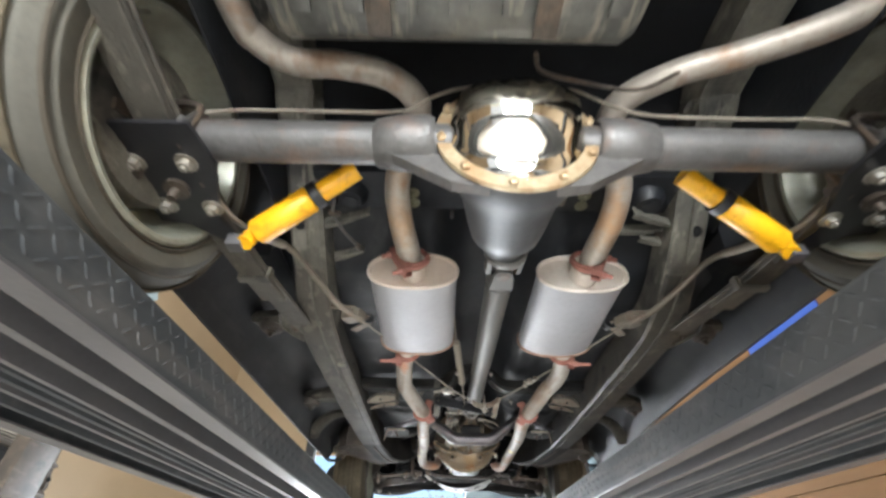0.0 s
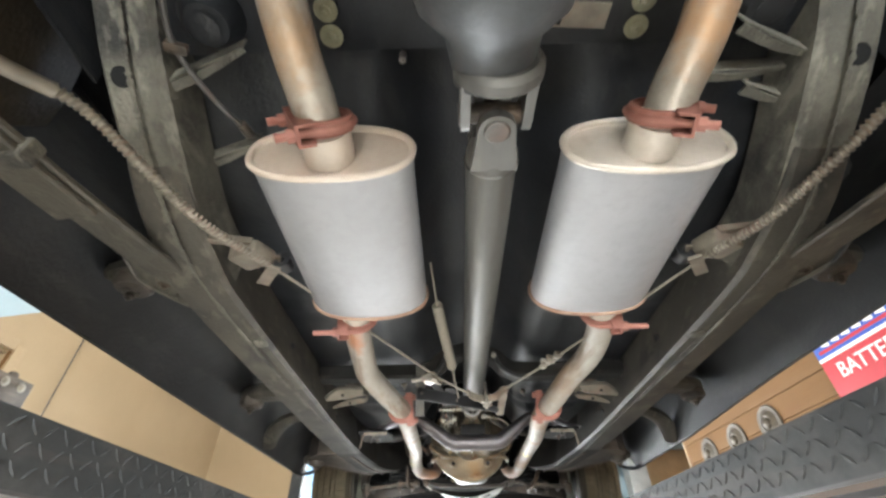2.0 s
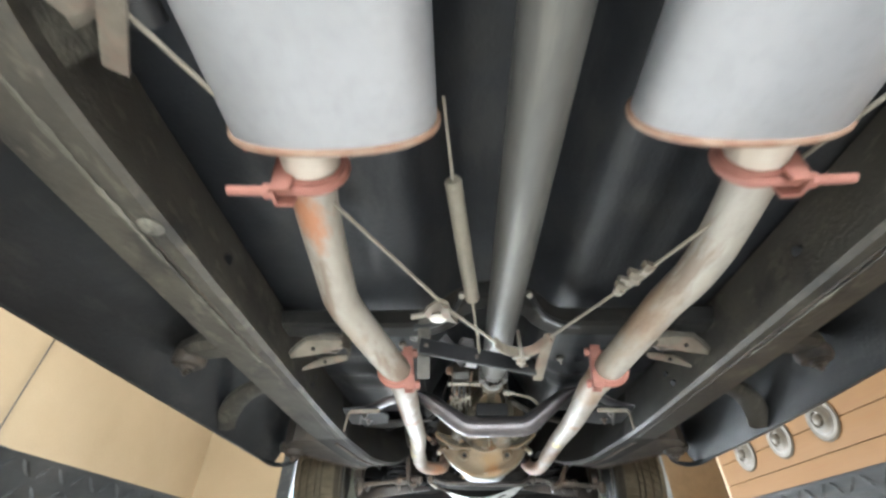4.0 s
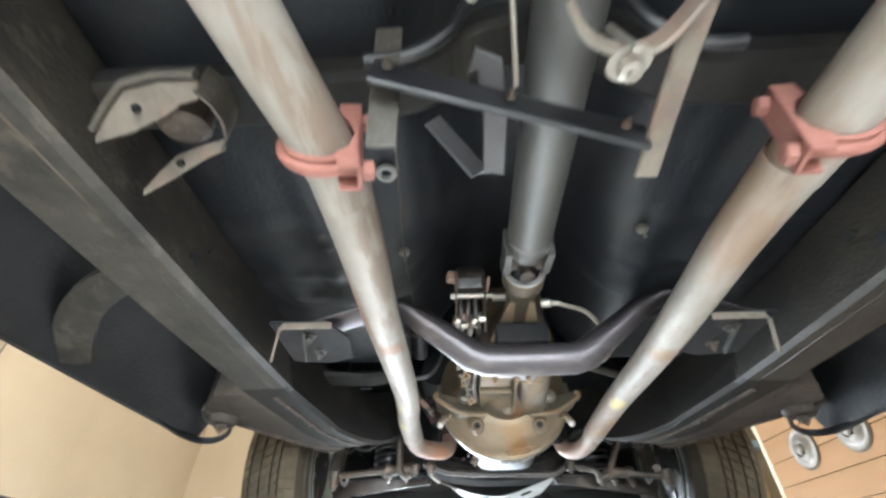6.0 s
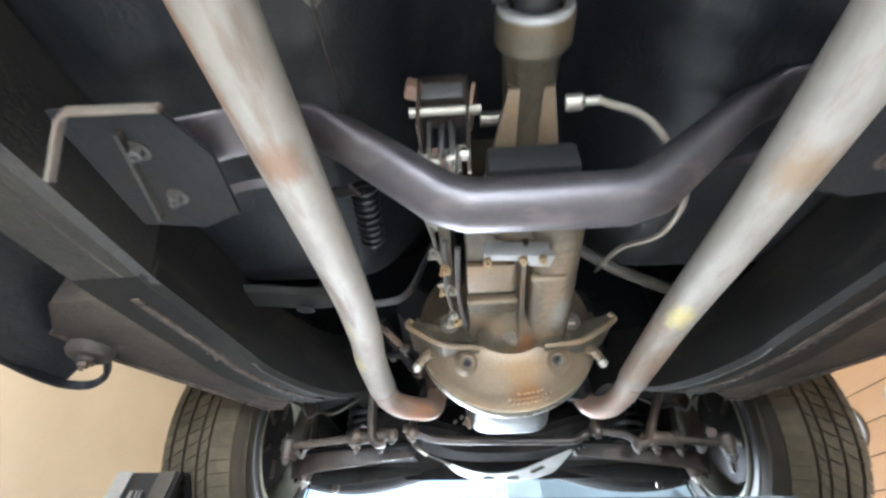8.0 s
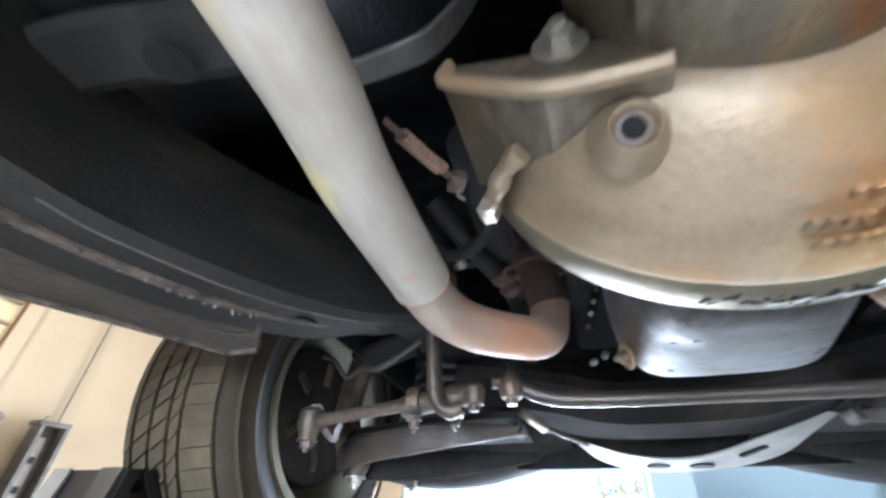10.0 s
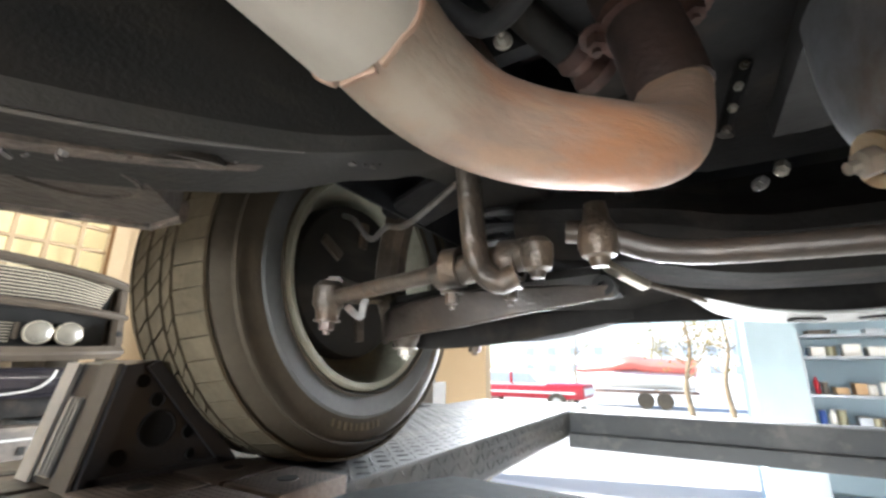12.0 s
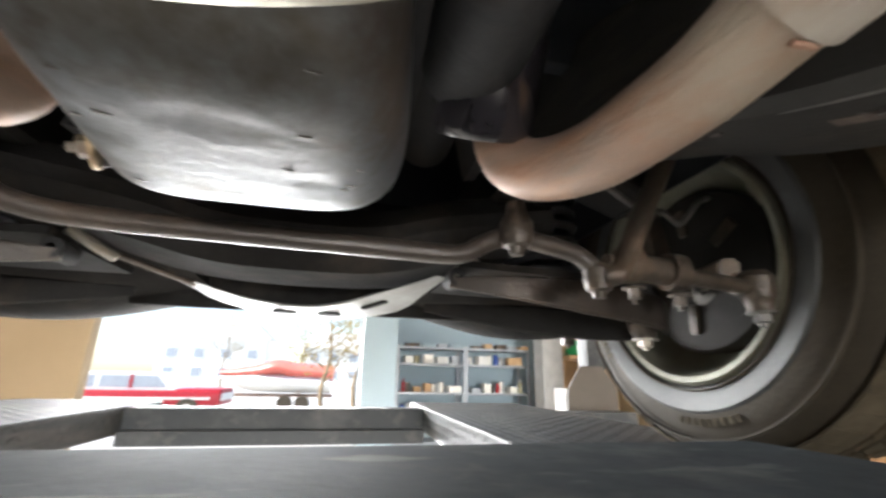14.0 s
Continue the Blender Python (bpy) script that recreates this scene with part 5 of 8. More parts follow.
    if sx > 0:
        part("rust_seam", bm_tube([(x + 0.0205, y, z - 0.0163) for x, y, z in down[3:]], 0.0011, 6, 6), RUSTSEAM, dp, "rusty seam along the pipe")
    part("elbow_pipe", bm_tube(elbow[:9], 0.026, 22, 5, scale=lambda t: 0.98 + 0.02 * ss(0.2, 0.5, t)), ELBOW, car, "heat-rusted exhaust elbow")
    mf = part("manifold_outlet", bm_tube(elbow[8:], 0.028, 18, 6), mat("dark_manifold_rust", (0.062, 0.036, 0.029), 0.75, 0.1, col2=(0.032, 0.024, 0.021), scale=20, bump=0.4), car, "dark rusty manifold outlet")
    part("manifold_flange", bm_lathe([(0, -0.008), (0.034, -0.006), (0.034, 0.006), (0, 0.006)], elbow[9], (0, 0.1, 1), 16), DRUST, mf)
    for q in (-1, 1):
        part("flange_stud", bm_bolt(Vector(elbow[9]) + Vector((q * 0.034, -0.006, -0.004)), (0, -0.2, -1), 0.008, 0.014), DRUST, mf)
    part("manifold_log", bm_tube([(sx * 0.19, 2.5, 1.955), (sx * 0.2, 2.7, 1.96), (sx * 0.2, 3.0, 1.96)], 0.045, 16, 4), MATTE, car)

# drive shaft
S0, S1 = Vector((0.0, 0.375, 1.728)), Vector((0.016, 1.735, 1.818))
sd = (S1 - S0).normalized()
shaft = part("drive_shaft", bm_lathe([(0, 0.03), (0.024, 0.03), (0.031, 0.05), (0.034, 0.06), (0.034, (S1 - S0).length - 0.06), (0.032, (S1 - S0).length - 0.05), (0.026, (S1 - S0).length - 0.03), (0, (S1 - S0).length - 0.03)], S0, sd, 32), SHAFT, car, "grey steel drive shaft tube")


def yoke_ears(c, to, axis, back, w, off, th, material, parent):
    """Two rounded fork ears, from the root at back up to the joint's centre c."""
    c, to, axis = Vector(c), Vector(to).normalized(), Vector(axis).normalized()
    axis = (axis - to * axis.dot(to)).normalized()
    side = axis.cross(to)
    poly = [(-w * 1.35, -back), (w * 1.35, -back), (w * 1.12, -back * 0.45)] + [(w * math.cos(a), w * math.sin(a)) for a in [math.pi * k / 10 for k in range(11)]] + [(-w * 1.12, -back * 0.45)]
    for q in (-1, 1):
        part("yoke_ear", bm_prism(poly, c + axis * q * off, side, to, -axis * q * th), material, parent, smooth=30)
        part("bearing_cap", bm_lathe([(0, 0.0015), (w * 0.62, 0.0015), (w * 0.7, 0.0), (w * 0.7, -0.006), (0, -0.006)], c + axis * q * (off + 0.001), axis * q, 18), AXLE, parent)


yoke_ears(S0, -sd, (0, 0, 1), 0.062, 0.022, 0.033, 0.012, SHAFT, shaft)
yoke_ears(S0, sd, (1, 0, 0), 0.056, 0.02, 0.041, 0.011, SHAFT, axle)
yoke_ears(S1, sd, (1, 0, 0), 0.06, 0.02, 0.038, 0.011, SHAFT, shaft)
for c in (S0, S1):
    part("universal_joint", bm_tube([c + Vector((-0.033, 0, 0)), c + Vector((0.033, 0, 0))], 0.0125, 14, 0), DIRTY, shaft)
    part("universal_joint", bm_tube([c + Vector((0, 0, -0.03)), c + Vector((0, 0, 0.03))], 0.0125, 14, 0), DIRTY, shaft)
part("shaft_weld", bm_lathe([(0.0335, -0.003), (0.0365, -0.001), (0.0365, 0.001), (0.0335, 0.003)], S0 + sd * 0.075, sd, 28), SHAFT, shaft)
part("shaft_weld", bm_lathe([(0.0335, -0.003), (0.0365, -0.001), (0.0365, 0.001), (0.0335, 0.003)], S1 - sd * 0.075, sd, 28), SHAFT, shaft)
part("pinion_yoke", bm_lathe([(0.0, -0.075), (0.043, -0.075), (0.049, -0.068), (0.049, -0.056), (0.042, -0.05), (0.02, -0.036), (0, -0.03)], S0, sd, 28), SHAFT, axle)
# gearbox and bell housing
TX = 0.022
box = part("gearbox", bm_box((0.018, 2.16, 1.862), (0.15, 0.32, 0.18), bevel=0.014), CASTGREY, car, "stained grey cast gearbox")
# rounded column, drip ridge and cross ribs under the casting
part("case_column", bm_sweep([(0.062, 2.0, 1.8), (0.07, 2.12, 1.796), (0.078, 2.24, 1.795), (0.086, 2.34, 1.8)], [(0.04 * math.copysign(abs(math.cos(t)) ** 0.6, math.cos(t)), 0.042 * math.copysign(abs(math.sin(t)) ** 0.7, math.sin(t))) for t in [2 * math.pi * k / 28 for k in range(28)]], n=5, up=(0, 0, 1)), CASTGREY, box, "rust-streaked rounded side of the gearbox")
part("case_ridge", bm_sweep([(0.022, 2.02, 1.76), (0.026, 2.15, 1.757), (0.033, 2.28, 1.757), (0.036, 2.33, 1.762)], [(0.006, 0.012), (0.003, -0.008), (-0.003, -0.008), (-0.006, 0.012)], n=4, up=(0, 0, 1)), CASTGREY, box)
part("case_rib", bm_box((-0.015, 2.172, 1.766), (0.085, 0.012, 0.014), bevel=0.004), CASTAL, box)
part("case_pad", bm_box((-0.02, 2.115, 1.77), (0.07, 0.07, 0.012), bevel=0.005), CASTAL, box)
part("case_rib", bm_box((0.06, 2.1, 1.757), (0.05, 0.012, 0.012), bevel=0.004), CASTAL, box)
bm = bm_lathe([(0.06, -0.1), (0.095, -0.075), (0.118, -0.03), (0.125, 0.02), (0.12, 0.05)], (TX, 2.3, 1.868), (0, 1, 0), 40)
for v in bm.verts:
    v.co.x = TX + (v.co.x - TX) * 0.86
part("front_bulge", bm, CASTGREY, box)
part("tail_housing", bm_lathe([(0.027, -0.012), (0.034, -0.012), (0.037, -0.006), (0.037, 0.018), (0.029, 0.028), (0.026, 0.1), (0.031, 0.17), (0.05, 0.21), (0.07, 0.25), (0, 0.25)], (0.018, 1.775, 1.822), (0.01, 1, 0.03), 28), CASTGREY, box, "stained gearbox tail housing")
part("seal_ring", bm_lathe([(0.026, -0.016), (0.034, -0.016), (0.036, -0.012), (0.034, -0.009), (0.026, -0.009)], (0.018, 1.775, 1.822), (0.01, 1, 0.03), 28), LIFTPALE, box)
for q in (-1, 1):
    part("tail_rib", bm_prism([(0, 0.0), (0.1, 0.0), (0.16, 0.03), (0.16, 0.045), (0, 0.012)], (0.018 + q * 0.012, 1.83, 1.798), (0, 1, 0), (q * 0.9, 0, 0.1), (0, 0, 0.008)), CASTAL, box, smooth=0)
part("slip_yoke", bm_lathe([(0, -0.05), (0.022, -0.05), (0.022, 0.0), (0, 0)], (0.017, 1.78, 1.821), (0, 1, 0), 18), BLACK, box)
clip = part("mount_clip", bm_box((TX - 0.012, 2.03, 1.75), (0.085, 0.016, 0.022), (10, 0, 5), bevel=0.003), LIFTPALE, box, "bright bent clip under the gearbox")
part("clip_tab", bm_box((TX + 0.02, 2.04, 1.745), (0.03, 0.024, 0.012), (0, 0, 10), bevel=0.003), LIFTPALE, clip)
for q in (-0.04, 0.005, 0.03):
    part("clip_bolt", bm_bolt((TX - 0.01 + q, 2.03, 1.738), (0, -0.3, -1), 0.006, 0.008, washer=False), RUSTRIM, clip)
part("drain_plug", bm_lathe([(0, 0), (0.012, 0), (0.0125, 0.004), (0.0125, 0.05), (0.01, 0.054), (0, 0.054)], (0.028, 2.315, 1.762), (-0.3, -0.9, -0.2), 16), TANBR, box, "pale filler plug")
for k, (bx, by, bz) in enumerate(((-0.085, 2.1, 1.775), (-0.078, 2.14, 1.765), (-0.092, 2.18, 1.79), (-0.08, 2.225, 1.772), (-0.074, 2.245, 1.768), (-0.1, 2.08, 1.79))):
    part("case_bolt", bm_bolt((bx, by, bz), (-0.5, -0.3, -0.8), 0.0055, 0.01), STEEL if k % 2 else RUSTRIM, box)
for x0, z0 in ((-0.066, 1.768), (-0.084, 1.782)):
    part("side_rod", bm_tube([(x0, 2.04, z0), (x0 - 0.004, 2.16, z0 + 0.002), (x0 + 0.004, 2.27, z0 + 0.006)], 0.004, 8, 4), AXLE, box)
part("speedo_cable_nut", bm_lathe([(0, 0), (0.009, 0), (0.009, 0.016), (0.005, 0.02), (0.005, 0.036), (0, 0.036)], (0.058, 1.86, 1.815), (1, -0.1, -0.1), 10), STEEL, box)
part("speedo_cable", bm_tube([(0.09, 1.855, 1.81), (0.15, 1.88, 1.8), (0.2, 1.95, 1.77), (0.2, 2.03, 1.77), (0.17, 2.1, 1.8), (0.2, 2.3, 1.9)], 0.004, 8), CABLE, box)
# shift linkage on the west side
link = part("shifter", bm_box((-0.075, 1.9, 1.895), (0.055, 0.05, 0.045), bevel=0.005), DIRTY, car, "dull metal gear shifter with levers and rods")
for k, (x, z) in enumerate(((-0.08, 1.862), (-0.095, 1.85), (-0.065, 1.845))):
    part("shift_lever", bm_box((x, 1.93, z), (0.007, 0.024, 0.075), (15, 0, 10 - 8 * k), bevel=0.002), AXLE, link)
    part("shift_rod", bm_tube([(x, 1.93, z - 0.02), (x - 0.015, 2.0, z - 0.03), (x - 0.01, 2.12, z - 0.012 + 0.01 * k), (x - 0.005, 2.2, z + 0.012 * k)], 0.0045, 8), STEEL, link)
    part("rod_swivel", bm_lathe([(0, -0.01), (0.009, -0.01), (0.009, 0.01), (0, 0.01)], (x - 0.008, 1.94, z - 0.022), (1, 0, 0), 10), RUSTSEAM, link)
for x in (-0.104, -0.046):
    part("side_plate", bm_box((x, 1.905, 1.868), (0.004, 0.06, 0.085), (8, 0, 0), bevel=0.001), DIRTY, link)
part("cross_pin", bm_tube([(-0.115, 1.885, 1.852), (-0.03, 1.885, 1.852)], 0.006, 10, 0), STEEL, link)
part("face_plate", bm_box((-0.075, 1.873, 1.875), (0.05, 0.004, 0.022), (20, 0, 0), bevel=0.001), AXLE, link)
part("pivot_pin", bm_tube([(-0.03, 1.905, 1.86), (0.0, 1.905, 1.86)], 0.009, 10, 0), STEEL, link)
part("rusty_lever", bm_box((-0.04, 1.895, 1.872), (0.006, 0.03, 0.05), (20, 12, 0), bevel=0.002), ELBOW, link)
part("rusty_lever", bm_box((-0.112, 1.88, 1.895), (0.02, 0.02, 0.022), (0, 0, 20), bevel=0.004), ELBOW, link)
for k, (x, z) in enumerate(((-0.1, 1.828), (-0.088, 1.818), (-0.068, 1.826), (-0.052, 1.832))):
    part("link_clevis", bm_sweep([(x - 0.006, 1.935, z - 0.03), (x - 0.006, 1.925, z + 0.004), (x + 0.006, 1.925, z + 0.004), (x + 0.006, 1.935, z - 0.034)], circle(0.003, 6), n=0), STEEL, link)
    part("link_nut", bm_lathe([(0, -0.006), (0.007, -0.006), (0.007, 0.006), (0, 0.006)], (x, 1.93, z - 0.008), (1, 0, 0), 6), STEEL, link)
part("side_cover", bm_box((TX - 0.107, 2.13, 1.87), (0.02, 0.22, 0.12), bevel=0.008), CASTGREY, box)
for yy in (2.05, 2.13, 2.21):
    part("cover_bolt", bm_bolt((TX - 0.117, yy, 1.82), (-1, 0, 0), 0.006, 0.006), STEEL, box)
part("clutch_lever", bm_sweep([(-0.275, 2.33, 1.862), (-0.225, 2.33, 1.864), (-0.19, 2.33, 1.874), (-0.165, 2.33, 1.91), (-0.145, 2.33, 1.97), (-0.127, 2.33, 2.027)], rect(0.006, 0.024, 0.002), n=5, up=(0, 1, 0)), AXLE, car)
crod = part("clutch_rod", bm_tube([(-0.24, 2.36, 1.83), (-0.205, 2.41, 1.81), (-0.195, 2.425, 1.806)], 0.0035, 8, 4), DIRTY, car, "dark clutch rod with a spring")
part("rod_spring", bm_tube([Vector((-0.23, 2.374, 1.824)).lerp(Vector((-0.205, 2.41, 1.81)), k / 110) + Vector((0.0065 * math.cos(k * 0.7), 0, 0.0065 * math.sin(k * 0.7))) for k in range(110)], 0.0013, 5, 0), RUSTSEAM, crod)
part("rod_clevis", bm_box((-0.195, 2.425, 1.806), (0.016, 0.02, 0.012), (0, 0, 30), bevel=0.003), DIRTY, crod)
part("split_pin", bm_tube([(-0.198, 2.428, 1.808), (-0.196, 2.432, 1.795), (-0.19, 2.436, 1.792)], 0.0014, 6, 0), STEEL, crod)
# bell: bowl shaped lower half, eared flanges
bell_c = Vector((TX, 2.435, 1.868))
bm = bm_lathe([(0.085, -0.104), (0.12, -0.1), (0.148, -0.084), (0.168, -0.058), (0.183, -0.028), (0.193, 0.0), (0.196, 0.002), (0.196, 0.014), (0.185, 0.014)], bell_c, (0, 1, 0), 56, a0=math.radians(14), a1=math.radians(166))
bell = part("bell_housing", bm, CASTAL, car, "stained cast aluminium bell housing")
part("bell_upper", bm_lathe([(0.09, -0.1), (0.11, -0.06), (0.165, 0.0), (0.19, 0.012)], bell_c, (0, 1, 0), 40, a0=math.radians(160), a1=math.radians(380)), CASTAL, bell)
part("front_rim", bm_lathe([(0.186, 0.0), (0.197, 0.002), (0.199, 0.008), (0.1995, 0.03), (0.198, 0.034), (0.186, 0.034)], bell_c, (0, 1, 0), 56, a0=math.radians(-5), a1=math.radians(185)), RIMSTEEL, bell, "bright machined rim")
for sx in (-1, 1):
    ear = part("mounting_ear", bm_prism([(0.06, 0.012), (0.12, 0.012), (0.192, -0.006), (0.198, 0.006), (0.13, 0.05), (0.06, 0.06)], (TX, 2.325, 1.812), (sx, 0, 0), (0, 0, -1), (0, 0.11, 0)), CASTGREY, bell, smooth=0)
    part("ear_rim", bm_sweep([(TX + sx * x, 2.326, z) for x, z in ((0.06, 1.758), (0.1, 1.76), (0.132, 1.766), (0.168, 1.786), (0.196, 1.806), (0.19, 1.818))], rect(0.012, 0.013, 0.004), n=4, up=(0, 1, 0)), CASTAL, bell)
    part("ear_edge", bm_sweep([(TX + sx * x, y, z) for x, y, z in ((0.152, 2.378, 1.772), (0.166, 2.392, 1.774), (0.175, 2.405, 1.771), (0.184, 2.42, 1.769), (0.19, 2.436, 1.766))], circle(0.0085, 12), n=4, scale=lambda t: 1.0 + 0.15 * math.sin(t * 17)), CASTAL, bell)
    part("bolt_boss", bm_lathe([(0.027, -0.022), (0.0205, -0.01), (0.016, -0.003), (0.0142, -0.001), (0.0118, -0.003), (0.0092, -0.012)], (TX + sx * 0.084, 2.342, 1.7335), (0.0, -1, -0.55), 26), CASTAL, bell, smooth=80)
    pc = Vector((TX + sx * 0.084, 2.342, 1.7335)) - Vector((0, -1, -0.55)).normalized() * 0.0055
    part("pocket_hole", bm_lathe([(0.0068, 0.0), (0.006, -0.0006), (0.0, -0.001)], pc, (0, -1, -0.55), 18), HOLE, bell)
    part("pocket_floor", bm_lathe([(0.0116, 0.0), (0.0112, -0.0008), (0.0, -0.001)], pc - Vector((0, -1, -0.55)).normalized() * 0.0012, (0, -1, -0.55), 18), DIRTY, bell)
    part("flange_bolt", bm_bolt((TX + sx * 0.188, 2.43, 1.762), (0, -1, -0.1), 0.0095, 0.013, washer=False), STEEL, bell)
    part("flange_bolt", bm_bolt((TX + sx * 0.115, 2.325, 1.805), (0, -1, 0), 0.011, 0.012), STEEL, bell)
bm = bmesh.new()
random.seed(4)
for row, (yy, n) in enumerate(((2.375, 6), (2.392, 10), (2.408, 8))):
    for k in range(n):
        a = (k - (n - 1) / 2) * 0.0085
        r = 0.19 - (0.006, 0.002, -0.001)[row]
        bm_box((TX + 0.03 + a, yy, 1.868 - math.sqrt(max(r * r - (0.03 + a) ** 2, 0)) - 0.0005), (0.005, 0.009, 0.004), (0, 0, random.uniform(-20, 20)), bm=bm)
tagged(part("raised_casting_texture", bm, CASTAL, bell, "", smooth=0), "small raised casting marks", kind="stuff")
bm = bmesh.new()
for k in range(80):
    a = math.radians(-90 - 16 + k * 0.62 + random.uniform(-0.8, 0.8))
    bm_box((TX + 0.1992 * math.cos(a), 2.453 + 0.003 * math.sin(40 * a) + random.gauss(0, 0.0022), 1.868 + 0.1992 * math.sin(a)), (random.uniform(0.0012, 0.004), random.uniform(0.0012, 0.0045), 0.0014), (0, -math.degrees(a) + 90, random.uniform(-20, 20)), bm=bm)
tagged(part("torn_casting_texture", bm, MATTE, bell, "", smooth=0), "dark torn casting marks", kind="stuff")
bm = bmesh.new()
for k in range(22):
    a = math.radians(-94 + k * 1.3)
    bm_box((TX + 0.2 * math.cos(a), 2.458 + random.uniform(-0.005, 0.004), 1.868 + 0.2 * math.sin(a)), (random.uniform(0.003, 0.008), random.uniform(0.0012, 0.003), 0.0018), (0, -math.degrees(a) + 90, random.uniform(-25, 25)), bm=bm)
tagged(part("chip_debris", bm, LIFTPALE, bell, "", smooth=0), "pale metal chips", kind="stuff")


# oil pan and engine
bm = bmesh.new()
rows = []
dents = ((0.03, 2.556, 0.006, 0.013), (0.06, 2.522, 0.0045, 0.016), (0.008, 2.535, 0.003, 0.012), (0.07, 2.612, 0.0025, 0.012), (-0.03, 2.575, 0.003, 0.018), (0.045, 2.63, 0.002, 0.01))


def pan_point(u, th):
    """A point of the sump, with its dents: u along the car, th round its section."""
    u = max(-1.0, min(1.0, u))
    e = max(0.0, 1 - abs(u) ** (9 if u > 0 else 4)) ** 0.45
    y = 2.585 + 0.105 * u
    dep, w = 0.02 + 0.1115 * e, 0.0785 + 0.015 * u + 0.01 * e
    c = math.cos(th)
    x = TX + 0.002 - (w + (0.009 if c < 0 else 0)) * math.copysign(abs(c) ** 0.42, c)
    z = 1.82 - dep * abs(math.sin(th)) ** 0.5
    for dx, dy, d, s in dents:
        z += 0.55 * d * math.exp(-((x - dx) ** 2 + 1.6 * (y - dy) ** 2) / (s * s))
    return Vector((x, y, z))


for k in range(71):
    rows.append([bm.verts.new(pan_point(-1 + k / 35, math.pi * q / 64)) for q in range(65)])
for a, b in zip(rows, rows[1:]):
    for q in range(64):
        bm.faces.new((a[q], a[q + 1], b[q + 1], b[q]))
pan = part("oil_pan", bm, PANMETAL, car, "dull silver oil pan sump", smooth=60)
for u, th, l in ((-0.25, 1.75, 0.006), (-0.22, 1.4, 0.008), (0.3, 1.95, 0.007), (0.34, 1.9, 0.005), (0.14, 2.05, 0.006), (-0.45, 1.3, 0.005), (-0.1, 1.2, 0.006), (0.5, 1.3, 0.005), (-0.6, 1.85, 0.007), (0.1, 1.65, 0.006)):
    part("scratch", bm_box(pan_point(u, th) + Vector((0, 0, -0.0002)), (l, 0.0011, 0.0012), (0, 0, 10)), AXLE, pan)
part("drain_bolt", bm_bolt((TX - 0.09, 2.652, 1.716), (-1, -0.25, -0.3), 0.0075, 0.008, washer=False), TANBR, pan)
part("drain_washer", bm_lathe([(0.008, 0), (0.0145, 0), (0.0145, 0.003), (0.008, 0.003)], (TX - 0.089, 2.652, 1.716), (-1, -0.25, -0.3), 20), RUSTRIM, pan)
part("engine_block", bm_box((TX, 2.9, 2.06), (0.3, 0.56, 0.26), bevel=0.03), MATTE, car, "dark engine block")
part("pan_rail", bm_box((TX, 2.7, 1.86), (0.165, 0.38, 0.03), bevel=0.004), MATTE, car)
part("starter_motor", bm_tube([(0.17, 2.48, 1.82), (0.18, 2.66, 1.83)], 0.04, 20, 0), MATTE, car, "black starter motor")
part("oil_filter", bm_lathe([(0, 0), (0.04, 0), (0.046, 0.008), (0.046, 0.11), (0.04, 0.118), (0, 0.118)], (0.2, 2.69, 1.79), (-0.05, -0.6, 0.75), 24), GLOSSB, car, "black oil filter canister")
part("engine_mount_bracket", bm_box((-0.2, 2.9, 1.88), (0.02, 0.1, 0.1), (0, 12, 0)), MATTE, car)
part("engine_mount_bracket", bm_box((0.26, 2.92, 1.92), (0.02, 0.08, 0.08), (0, -12, 0)), MATTE, car)
part("firewall", bm_box((0, 2.76, 2.22), (1.5, 0.02, 0.55)), PAN, car)
part("wiring_stud", bm_bolt((-0.269, 2.681, 1.895), (0.3, -1, -0.2), 0.005, 0.01), STEEL, car)

part("steering_shaft", bm_tube([(-0.3, 2.62, 1.98), (-0.255, 2.69, 1.93), (-0.222, 2.735, 1.9)], 0.016, 12, 3), FRONTRAIL, car, "dark steering shaft with rusty joint")
part("rusty_coupling", bm_lathe([(0, -0.022), (0.018, -0.022), (0.021, -0.01), (0.014, 0.0), (0.021, 0.01), (0.018, 0.022), (0, 0.022)], (-0.212, 2.745, 1.893), (0.3, 0.55, -0.3), 14), DRUST, car)
part("engine_bracket", bm_tube([(-0.1, 2.88, 1.855), (-0.085, 2.88, 1.9), (-0.06, 2.87, 1.96), (-0.04, 2.87, 2.02)], 0.008, 8, 4), MATTE, car)
for k in range(8):
    u = k / 7
    part("bracket_bolt", bm_bolt((-0.1 + 0.06 * u, 2.868, 1.855 + 0.16 * u), (0.1, -1, -0.3), 0.0048, 0.005, washer=False), STEEL if k % 3 else DIRTY, car)
part("flywheel_cover", bm_lathe([(0, 0), (0.036, 0.001), (0.044, 0.007), (0.046, 0.02), (0.048, 0.06), (0, 0.06)], (-0.118, 2.645, 1.868), (0.12, -0.05, 1), 28), mat("blue_grey_cover", (0.06, 0.068, 0.072), 0.6, 0.1, bump=0.2), car, "dull blue-grey engine cover")
part("pan_rail_bolt", bm_bolt((-0.062, 2.7, 1.838), (-0.2, -0.5, -0.8), 0.005, 0.008, washer=False), STEEL, car)
part("bright_fitting", bm_bolt((-0.085, 2.75, 1.76), (-0.2, -0.6, -0.6), 0.005, 0.01, washer=False), STEEL, car)
part("bright_fitting", bm_bolt((-0.1, 2.735, 1.745), (-0.4, -0.6, -0.5), 0.0045, 0.009, washer=False), AXLE, car)
